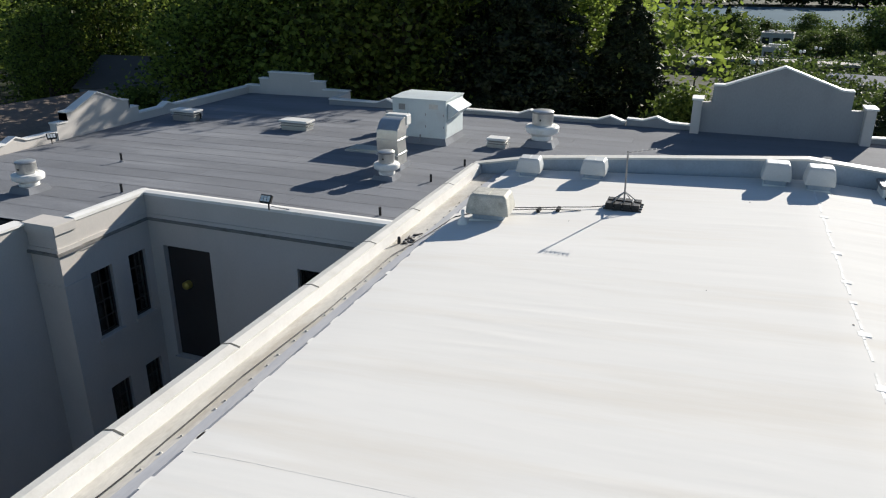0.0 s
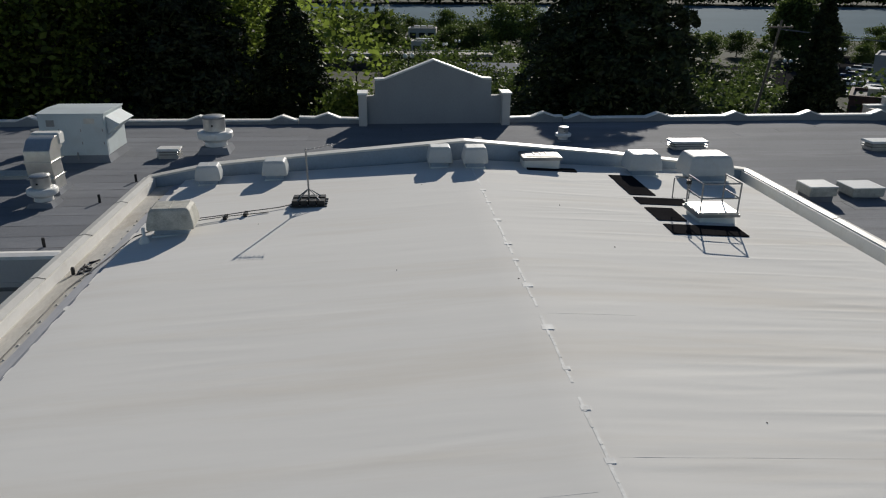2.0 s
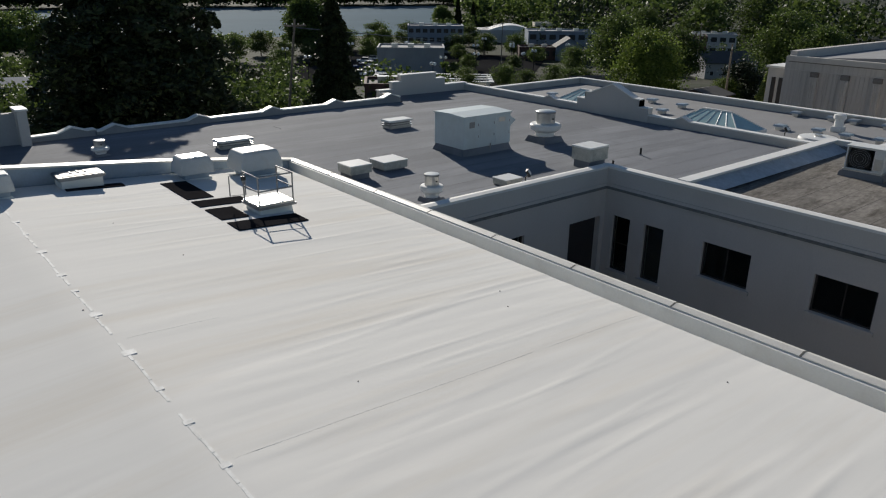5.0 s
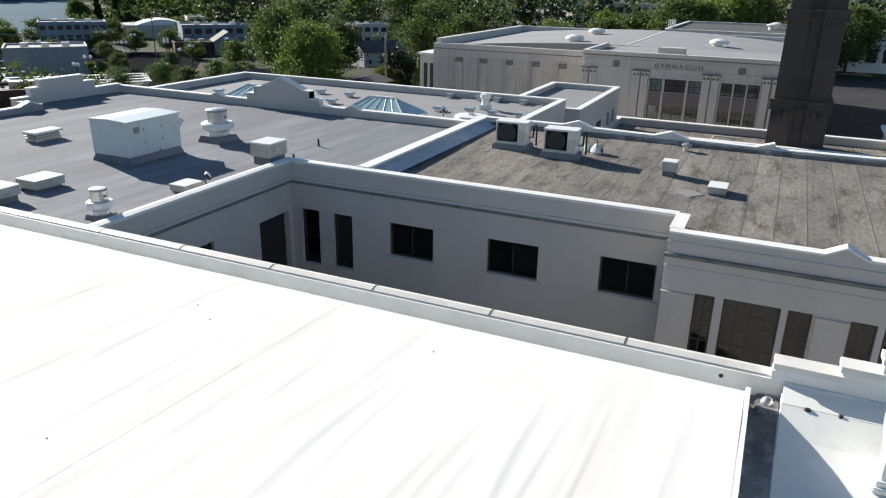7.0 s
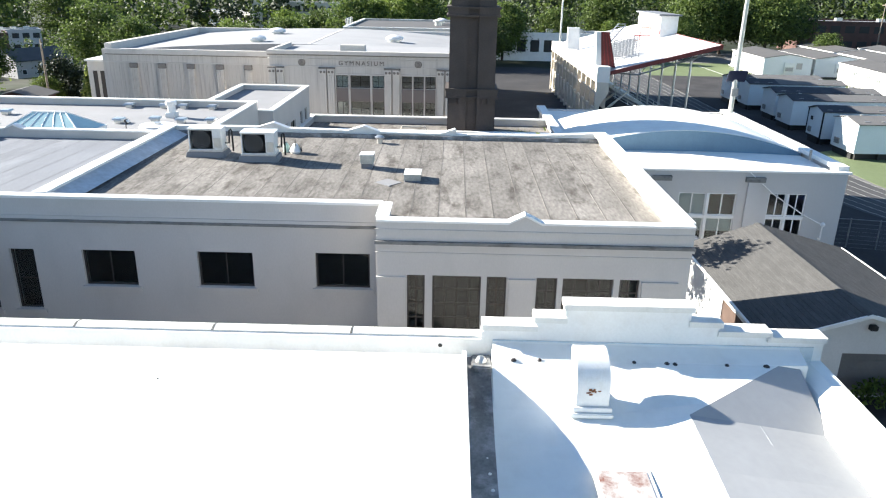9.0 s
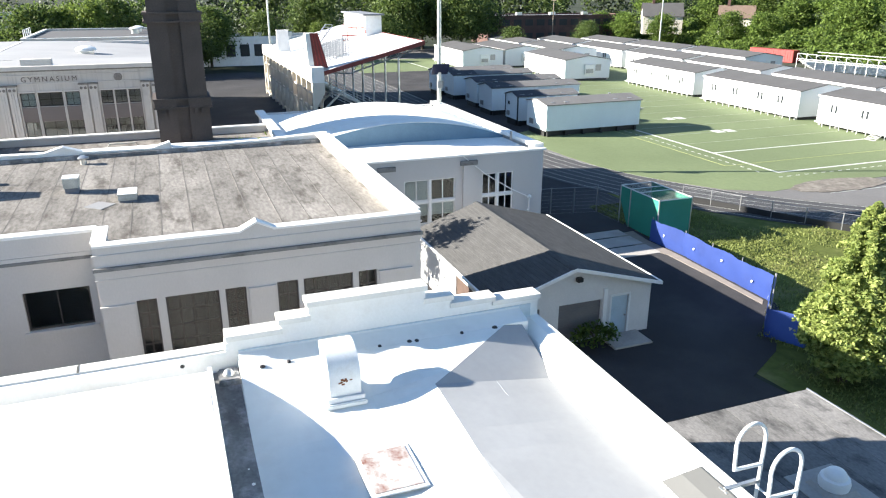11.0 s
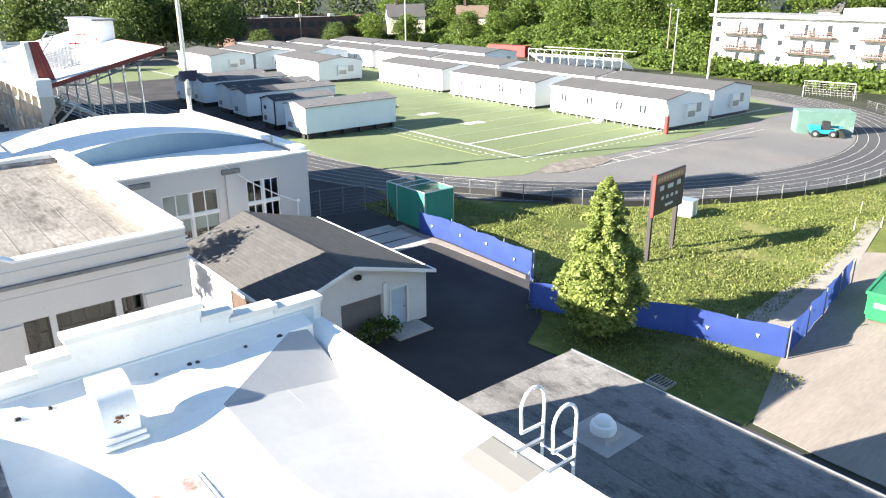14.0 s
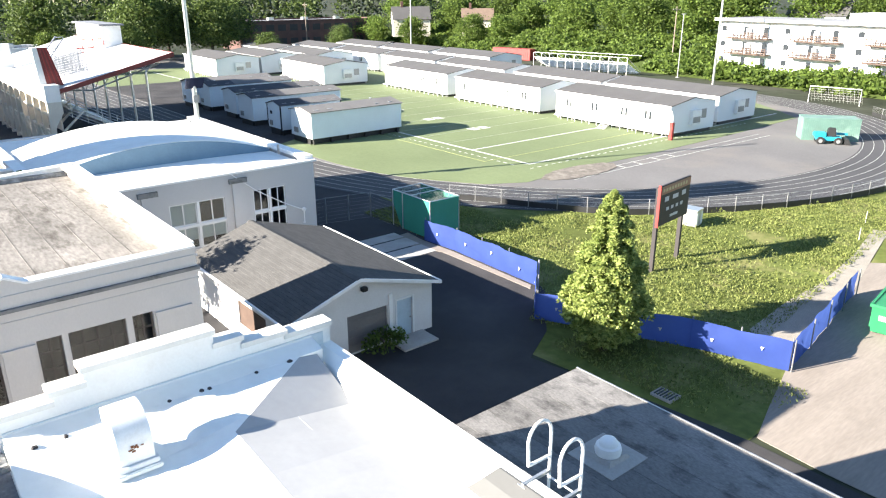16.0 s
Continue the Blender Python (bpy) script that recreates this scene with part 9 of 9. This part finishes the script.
g = random.Random(41)
far, far2 = [], []
for i in range(420):
    x = g.uniform(-320, 620)
    y = 552 - 0.09 * max(0, x - 150) + g.uniform(0, 60)
    (far if i % 3 else far2).append((x, y, -7, g.uniform(12, 26), g.uniform(9, 14)))
woods("far_bank_woods", "dark woods along the river's far bank", far, 2.0, LEAF_TOWN, 100)
woods("far_bank_conifers", "dark conifers along the river's far bank", far2, 1.8, LEAF_DARK, 300)
scrub = []
for i in range(420):
    x, y = g.uniform(-70, 70), g.uniform(192, 330)
    if i > 260:
        x, y = g.uniform(60, 330), g.uniform(190, 285)
    if 72 < x < 176 and y < 230 or (x > 176 and y < 205) or (x > 135 and y > 254 + max(0, x - 205)):
        continue
    scrub.append((x, y, -7.2, g.uniform(1.5, 4.5) + (3 if g.random() < 0.12 else 0), g.uniform(2.0, 4.5)))
woods("town_scrub", "dark green shrubs and small trees near the river", scrub, 0.6, LEAF_TOWN, 2000)
near = []
for i in range(60):
    x = g.uniform(-90, 10) if i < 25 else g.uniform(240, 330)
    y = 328 - 0.6 * x if x < 20 else 280 + 0.1 * (x - 190) + g.uniform(-14, 10)
    near.append((x, y, -7, g.uniform(3, 6), g.uniform(2.5, 4.5)))
woods("riverside_woods", "green trees along the river's near bank", near, 0.8, LEAF_TOWN, 400)
east, east2 = [], []
for i in range(300):
    a = g.uniform(-1.02, 0.72)
    d = g.uniform(270, 430)
    x, y = d * math.cos(a), d * math.sin(a)
    (east if i % 2 else east2).append((x, y, ground_z(x, y), g.uniform(12, 19), g.uniform(5, 9)))
woods("eastern_woods", "deep green woods beyond the town", east, 1.1, LEAF_TOWN, 700)
woods("eastern_conifers", "dark conifers in the woods beyond the town", east2, 1.0, LEAF_DARK, 1300)
hedge = []
for i in range(420):
    x = g.uniform(36, 200)
    e = g.uniform(0, 20 if x > 86 else 5.5)
    hedge.append((x, -125.5 - e - (x - 36) * 0.09, 0.1 + min(4.2, 0.3 * e), g.uniform(1.2, 2.6), g.uniform(1.6, 2.8)))
street = []
for i in range(150):
    street.append((g.uniform(-130, -2), g.uniform(66, 130), 0, g.uniform(11, 19), g.uniform(4, 7)))
woods("street_woods", "dense dark green trees beyond the front street", street, 0.55, LEAF_FRONT, 5200)
low = []
for i in range(420):
    x, y = g.uniform(2, 72) if i % 3 else g.uniform(176, 300), g.uniform(82, 186)
    low.append((x, y, ground_z(x, y) - 0.2, g.uniform(1.5, 5.0) + (3 if g.random() < 0.2 else 0), g.uniform(1.6, 4.0)))
woods("town_hedges", "dark hedges and small trees below the school", low, 0.4, LEAF_TOWN, 6100)
shore = []
for i in range(330):
    x = g.uniform(170, 640)
    y = g.uniform(300, 540)
    if y > 252 + 0.95 * (x - 205) and x < 440:
        continue
    shore.append((x, y, -7, g.uniform(7, 15), g.uniform(6, 11)))
woods("far_shore_woods", "wooded hillside at the end of the river", shore, 1.4, LEAF_TOWN, 7700)
woods("bank_shrubs", "thick green brambles covering the far slope", hedge, 0.45, LEAF_MID, 1000)

# tufts over the rough grass bank
tuft = []
gr = np.random.RandomState(9)
for _ in range(170000):
    x, y = gr.uniform(11, 46), gr.uniform(-64, -23)
    if (x - FX) ** 2 + (y - FY) ** 2 < 45.1 ** 2:
        continue
    inside = y < -30.3 + (x - 12.6) * 0.44 if x < 24 else y < -29.4 if x > 27 else y < -25.7 - (x - 24) * 1.1
    low = x > 11.3 + 0.2 * (y + 26) and -29.5 < y < -24.2 and (x < 21.2) and y > -30.2 + (x - 12.6) * 0.44
    if not inside and not low:
        continue
    if inside and x < 17.4 + (-y - 30) * 0.02 and x < 14.8 + max(0, (-y - 32)) * 0.13:
        continue
    if noise.noise((x * 0.22, y * 0.22, 1.0)) + gr.uniform(-0.35, 0.55) < -0.05:
        continue
    tuft.append((x, y, gr.uniform(0.03, 0.09 + 0.75 * max(0.0, noise.noise((x * 0.45 + y * 0.2, y * 1.1, 7.0))))))
gt = leaf_mesh("grass_tufts", tuft, 2.2, 0.055, 5, leafy("grass_blades", (0.095, 0.13, 0.03), (0.27, 0.305, 0.09), 0.35), 3.2)
tagged(new("grass_tufts", gt), "rough sunlit grass tufts on the bank", "grass", "", "stuff")

# ---- houses and town ----
structure("far_slope", S().add([(20, -124, 0.02), (220, -142, 0.02), (220, -156, 4.2), (20, -138, 4.2), (20, -320, 6), (220, -320, 6)], [(0, 1, 2, 3), (3, 2, 5, 4)]), BRAMBLE, "green slope rising behind the field", "ground")


def house(label, x, y, w, d, h, rise, turn, wall_mat, roof_mat, z=0.0, chimney=False, rows=1):
    b = thing("house", label, "house", (x, y, z), turn)
    a, c = w / 2, d / 2
    part("wall", S().box(-a, a, -c, c, 0, h), wall_mat, b)
    for s in (-1, 1):
        part("gable", S().prism([(-c, h + 0.001), (c, h + 0.001), (0, h + rise)], "x", min(s * a, s * (a - 0.15)), max(s * a, s * (a - 0.15))), wall_mat, b)
        k = 0.12
        part("roof", S().add([(-a - 0.3, s * (c + 0.4), h - 0.15), (a + 0.3, s * (c + 0.4), h - 0.15), (a + 0.3, 0, h + rise), (-a - 0.3, 0, h + rise), (-a - 0.3, s * (c + 0.4), h - 0.15 + k), (a + 0.3, s * (c + 0.4), h - 0.15 + k), (a + 0.3, 0, h + rise + k), (-a - 0.3, 0, h + rise + k)],
             [(0, 1, 2, 3), (7, 6, 5, 4), (0, 4, 5, 1), (2, 6, 7, 3), (0, 3, 7, 4), (1, 5, 6, 2)]), roof_mat, b)
    for r in range(rows):
        for i in range(max(2, int(w / 3))):
            u = -a + (i + 0.5) * w / max(2, int(w / 3))
            for s in (-1, 1):
                win = part("window", S().box(u - 0.55, u + 0.55, min(s * c, s * (c + 0.05)), max(s * c, s * (c + 0.05)), 0.9 + 2.7 * r, 2.1 + 2.7 * r), FRAME_W, b)
                part("pane", S().box(u - 0.45, u + 0.45, min(s * (c + 0.05), s * (c + 0.06)), max(s * (c + 0.05), s * (c + 0.06)), 1.0 + 2.7 * r, 2.0 + 2.7 * r), BLACK, win)
    if chimney:
        part("chimney", S().box(a * 0.4, a * 0.4 + 0.7, -0.35, 0.35, h, h + rise + 1.6), BRICK_RED if chimney != "white" else WHITE_PAINT, b)
    return b


def office(label, x, y, w, d, h, turn, wall_mat, roof_mat, floors=2, cols=6, z=0.0, glass=None):
    b = thing("office_building", label, "building", (x, y, z), turn)
    a, c = w / 2, d / 2
    part("wall", S().box(-a, a, -c, c, 0, h), wall_mat, b)
    part("roof", S().box(-a + 0.3, a - 0.3, -c + 0.3, c - 0.3, h, h + 0.06), roof_mat, b)
    for q in ((-a - 0.1, a + 0.1, -c - 0.1, -c + 0.3), (-a - 0.1, a + 0.1, c - 0.3, c + 0.1), (-a - 0.1, -a + 0.3, -c + 0.3, c - 0.3), (a - 0.3, a + 0.1, -c + 0.3, c - 0.3)):
        part("parapet", S().box(*q, h + 0.001, h + 0.45), wall_mat, b)
    for f in range(floors):
        z0 = h * (f + 0.35) / floors
        for i in range(cols):
            u = -a + (i + 0.5) * w / cols
            ww = w / cols * 0.33
            for s in (-1, 1):
                part("window", S().box(u - ww, u + ww, min(s * c, s * (c + 0.06)), max(s * c, s * (c + 0.06)), z0, z0 + h / floors * 0.45), glass or BLACK, b)
    for i in range(3):
        part("roof_unit", S().box(-a * 0.6 + 0.5 * a * i, -a * 0.6 + 0.5 * a * i + 1.6, -0.8, 0.8, h + 0.06, h + 1.0), GALV, b)
    return b


# lighter brown than SHINGLE_BROWN
BUNGALOW_ROOF = surface("pale_brown_shingle", (0.24, 0.19, 0.155), 0.9, var=0.12, scale=1.2, grain=9, gvar=0.3, bump=0.4, bscale=14)
house("brown-roofed bungalow beyond the gabled parapet", -46, 39.0, 12, 10, 5.1, 1.7, 84, STUCCO_WARM, BUNGALOW_ROOF)
house("dark-roofed house with a pale chimney between trees", -46, 51.5, 9, 8, 6.6, 2.0, 10, BLUE_WALL, PORT_ROOF, 0, "white")
def town(kind, label, x, y, *args, **kw):
    return kind(label, x, y, *args, z=ground_z(x, y) - 0.05, **kw)


town(office, "grey flat-roofed warehouse by the car park", 119, 156, 17, 12, 6.0, -38, STUCCO_FRONT, GYM_ROOF, 1, 0)
town(office, "three-storey blue-grey building near the river", 158, 194, 18, 11, 8.2, -38, BLUE_WALL, GYM_ROOF, 3, 8)
town(office, "blue-grey clad building in the town", 190, 168, 22, 12, 7.0, -40, BLUE_WALL, GYM_ROOF, 2, 7)
town(office, "long white low building behind the town trees", 272, 240, 26, 10, 3.6, -40, CREAM, GYM_ROOF, 1, 8)
town(office, "red brick building with a flat roof", 204, 128, 9, 9, 7.4, -55, BRICK_RED, GYM_ROOF, 2, 3)
town(office, "grey-green shop building with large windows", 230, 136, 14, 10, 6.6, -55, GREY_WALL, GYM_ROOF, 2, 5)
town(office, "low brown building below the front parapet", 63, 86, 9, 8, 3.8, -35, BRICK_RED, PORT_ROOF, 1, 5)
town(office, "low dark shop row by the street", 172, 158, 16, 8, 3.4, -40, BRICK_RED, PORT_ROOF, 1, 5)
town(office, "white two-storey building on the hill", 330, 96, 30, 12, 9, 60, WHITE_PAINT, GYM_ROOF, 2, 8)
town(office, "white apartment block far behind the woods", 300, 62, 34, 12, 14, 80, CREAM, GYM_ROOF, 3, 10)
town(office, "small grey pump house by the river street", 12, 214, 6, 5, 4.0, -8, GREY_WALL, PORT_ROOF, 1, 2)
town(office, "pale shed with a tower by the river street", 14, 250, 9, 6, 5.0, -8, GREY_WALL, PORT_ROOF, 1, 3)
office("dark red brick school building across the street", 206, -112, 44, 14, 7.6, 87, BRICK_RED, PALE_ROLL, 2, 12)
office("long pale building behind the grandstand", 178, -38, 26, 12, 4.6, 86, GREY_WALL, PALE_ROLL, 1, 8)
office("glass-fronted low building behind the grandstand", 168, -20, 26, 10, 5.5, 88, WHITE_PAINT, PALE_ROLL, 1, 9)
vb = thing("vaulted_hall", "white vaulted hall roof in the town", "building", (210, 212, -7), -40)
part("wall", S().box(-13, 13, -8, 8, 0, 4.6), GREY_WALL, vb)
part("vault", S().prism([(-8.4, 4.6)] + [(-8.4 + 16.8 * i / 12, 4.6 + 1.8 * math.sin(math.pi * i / 12)) for i in range(13)] + [(8.4, 4.6)], "y", -7, 7), WHITE_PAINT, vb, smooth=True)
town(house, "white gabled building below the front gable", 23, 151, 10, 8, 3.2, 1.2, -12, GREY_WALL, BLUE_WALL)
town(house, "dark-roofed house among town trees", 177, 101, 14, 9, 4, 2.4, -30, GREY_WALL, PORT_ROOF)
town(house, "grey-roofed low pavilion before the town trees", 98, 79, 7, 6, 2.8, 1.2, -25, GREY_WALL, SHINGLE)
town(house, "blue gabled house in the town", 176, 152, 8, 8, 4.0, 2.6, 50, BLUE_WALL, PORT_ROOF)
town(house, "red-walled shed with a pale roof by a pole", 86, 51, 5, 5, 3.0, 0.6, 5, BRICK_RED, PORT_ROOF)
town(house, "white tent-roofed shed with a cupola behind the trees", 288, 122, 9, 12, 4.5, 3.2, 65, WHITE_PAINT, WHITE_PAINT)
house("pale house with a red-brown roof on the slope", 168, -150, 9, 8, 5, 3, 50, CREAM, SHINGLE_BROWN, 3, True)
house("pale gabled house with a brick chimney on the slope", 185, -138, 11, 8, 5, 3.4, 60, CREAM, PORT_ROOF, 3, True)
house("dark-roofed house behind the apartments", 78, -172, 12, 9, 6, 3, 10, GREY_WALL, PORT_ROOF, 5)

apt = thing("apartment_block", "white three-storey apartment block with wooden balconies", "apartment building", (54.2, -136.6, 2.3), -5)
part("wall", S().box(-34, 24, -6, 6, 0, 8.6), WHITE_PAINT, apt)
part("roof", S().box(-34.6, 24.6, -6.6, 7.2, 8.6, 8.9), PALE_ROLL, apt)
part("fascia", S().box(-34.7, 24.7, 7.2, 7.3, 8.5, 8.95), WHITE_PAINT, apt)
part("upper_roof", S().box(-34, 2.0, -5.5, 2.0, 8.91, 10.2), WHITE_PAINT, apt)
for f in range(3):
    for i in range(5):
        u = 17.4 - 12.9 * i
        z0 = 2.75 * f
        if f:
            bal = part("balcony", S().box(u - 4.3, u + 4.3, 6, 7.6, z0 - 0.1, z0 + 0.08), BALCONY_WOOD, apt)
            for zr in (0.3, 0.6, 0.95):
                part("rail", S().box(u - 4.3, u + 4.3, 7.5, 7.6, z0 + zr, z0 + zr + 0.13), BALCONY_WOOD, bal)
            part("divider", S().box(u - 0.06, u + 0.06, 6.0, 7.6, z0 + 0.08, z0 + 1.9), WHITE_PAINT, bal)
            for k in range(12):
                part("baluster", S().box(u - 4.25 + 0.76 * k, u - 4.15 + 0.76 * k, 7.49, 7.61, z0 + 0.08, z0 + 1.0), BALCONY_WOOD, bal)
        for d in (-2.4, 1.6):
            w = part("window", S().box(u + d - 1.0, u + d + 1.0, 6.0, 6.05, z0 + 0.15, z0 + 2.15), FRAME_W, apt)
            part("pane", S().box(u + d - 0.9, u + d - 0.02, 6.05, 6.06, z0 + 0.25, z0 + 2.05), PANE_DARK, w)
            part("pane", S().box(u + d + 0.02, u + d + 0.9, 6.05, 6.06, z0 + 0.25, z0 + 2.05), SHADE_W, w)
        w = part("window", S().box(u + 5.2, u + 6.4, 6.0, 6.05, z0 + 1.0, z0 + 2.1), FRAME_W, apt)
        part("pane", S().box(u + 5.3, u + 6.3, 6.05, 6.06, z0 + 1.1, z0 + 2.0), PANE_DARK, w)
for x, y, t, z in ((160, -141, 30, 2), (176, -132, 80, 1), (193, -131, 140, 1), (152, -145, 200, 2), (201, -128, 260, 1)):
    copy_thing(bank_tree, pose(x, y, z - 1, 0, 0, t) @ Matrix.Scale(0.7, 4))
chain_fence("street_fence", "chain-link fence on top of the far slope", [(90, -147), (130, -150), (175, -152)], 5.6, BLACK, 0.0, 3.2)

# parked cars
def car(label, x, y, turn, mat, group):
    c = thing("car", label, "car", (x, y, 0.05), turn, group)
    part("body", loft([[(px, py * w, z) for px, py in ((-2.1, -0.7), (-2.2, 0), (-2.1, 0.7), (2.0, 0.75), (2.2, 0), (2.0, -0.75))] for z, w in ((0.3, 1.1), (0.65, 1.2), (0.9, 1.1))]), mat, c, smooth=True)
    part("cabin", S().box(-1.5, 1.0, -0.75, 0.75, 0.9, 1.45, 0.35, 0.14), BLACK, c, bevel=0.05)
    part("roof", S().box(-1.1, 0.6, -0.6, 0.6, 1.45, 1.49), mat, c)
    for px in (-1.35, 1.35):
        for py in (-0.9, 0.75):
            part("wheel", S().lathe([(0.3, 0), (0.33, 0.07), (0.3, 0.16)], 12), RUBBER, c, at=pose(px, py + 0.16, 0.33, 90, 0, 0))
    return c


GC = "cars parked in the town"
kinds = [car("white car parked in the open car park", 104, 140, 20, WHITE_METAL, GC), car("dark blue car parked in the open car park", 109, 144, 20, surface("blue_car_paint", (0.02, 0.05, 0.16), 0.3, bump=0), GC), car("silver car parked in the open car park", 99, 136, 20, GALV, GC)]
for k in kinds:
    k.location.z = -6.85
g = random.Random(17)
for i in range(34):
    r, k = i // 9, i % 9
    x, y = 92 + 5.0 * k + 9 * r, 142 + 3.6 * k + 12 * r
    copy_thing(kinds[g.randrange(3)], pose(x, y, ground_z(x, y) + 0.1, 0, 0, 130 + g.uniform(-4, 4)))
for i in range(8):
    copy_thing(kinds[g.randrange(3)], pose(186 + g.uniform(-1, 1), -92 - 5.5 * i, 0.05, 0, 0, 90))

# street lamps, poles and the railway viaduct
lampp = thing("street_lamp", "black street lamp with two white globes", "street lamp", (-3, 93, ground_z(-3, 93)), 0, "globe street lamps")
part("post", S().lathe([(0.12, 0), (0.08, 5.4)], 8), BLACK, lampp)
part("arm", S().tube([(-0.6, 0, 5.5), (0.6, 0, 5.5)], 0.04, 5), BLACK, lampp)
for x in (-0.6, 0.6):
    part("globe", S().lathe([(0.05, 5.5), (0.3, 5.65), (0.36, 5.9), (0.25, 6.15), (0.05, 6.25)], 12, x, 0), LAMP_GLASS, lampp, smooth=True)
for x, y in ((4, 106), (16, 186), (20, 195), (85, 150), (94, 116), (122, 134), (145, 145), (132, 128), (140, 132), (100, 160), (112, 174), (90, 170), (128, 170), (150, 150), (156, 168), (110, 132), (138, 152), (162, 140)):
    copy_thing(lampp, pose(x, y, ground_z(x, y), 0, 0, g.uniform(0, 180)))
via = thing("road_bridge", "long low pale road bridge before the river", "bridge", (-2, 188, -7), -5)
part("deck", S().box(-34, 30, -3, 3, 3.2, 3.7), CONCRETE, via)
# solid infill stands in for the dark area under the deck
part("wall", S().box(-34, 30, -2.6, 2.6, 0, 3.2), BRICK_DARK, via)
for z0 in (4.1, 4.6):
    part("rail", S().box(-34, 30, -3.0, -2.92, z0, z0 + 0.08), GALV, via)
for i in range(33):
    part("post", S().box(-34 + 2 * i, -33.9 + 2 * i, -3.0, -2.9, 3.7, 4.65), GALV, via)
canopy = thing("car_park_canopy", "long white open canopy roofs in the car park", "canopy", (102, 126, -6.8), -40)
for i in range(4):
    part("roof", S().box(-13, 13, -8 + 4 * i, -6.9 + 4 * i, 2.5, 2.62), WHITE_PAINT, canopy)
    for x in (-12, -4, 4, 12):
        part("post", S().box(x - 0.1, x + 0.1, -7.6 + 4 * i, -7.4 + 4 * i, 0, 2.5), WHITE_PAINT, canopy)
for x in (-13, -4, 5, 12):
    part("beam", S().box(x, x + 1.0, -6.89, 3.99, 2.35, 2.49), WHITE_PAINT, canopy)


def utility_pole(label, x, y, h, lean=0.0, turn=0):
    p = thing("utility_pole", label, "utility pole", (x, y, ground_z(x, y)), turn, "wooden utility poles")
    part("pole", S().tube([(0, 0, 0), (lean, 0, h)], [0.16, 0.1], 8), POLE_WOOD, p)
    part("crossarm", S().box(lean - 1.1, lean + 1.1, -0.06, 0.06, h - 0.7, h - 0.55), POLE_WOOD, p)
    for x0 in (-0.9, -0.3, 0.3, 0.9):
        part("insulator", S().lathe([(0.05, h - 0.55), (0.05, h - 0.4)], 6, lean + x0, 0), GALV, p)


utility_pole("leaning wooden utility pole beyond the front parapet", 33.2, 63.5, 12.2, 1.7)
utility_pole("wooden utility pole by the red shed", 89.5, 50.0, 9.0, 0, 30)
utility_pole("wooden utility pole in the town street", 196, 120, 12, 0, 60)
utility_pole("wooden utility pole near the low buildings", 146, 150, 12, 0, 20)
utility_pole("wooden utility pole by the brick school", 188, -104, 13, 0, 10)
utility_pole("wooden utility pole on the far slope", 91, -136, 13, 0, 80)
lines = thing("power_lines", "thin dark power lines over the street", "power lines")
for k, d in enumerate((-0.9, 0.0, 0.9)):
    part("wire", S().tube([(34.9 + d * 0.3, 63.5 + d, 11.4), (90, 108 + d, 5.0), (146 + d * 0.5, 150 + d, 4.4)], 0.02, 4), BLACK, lines)
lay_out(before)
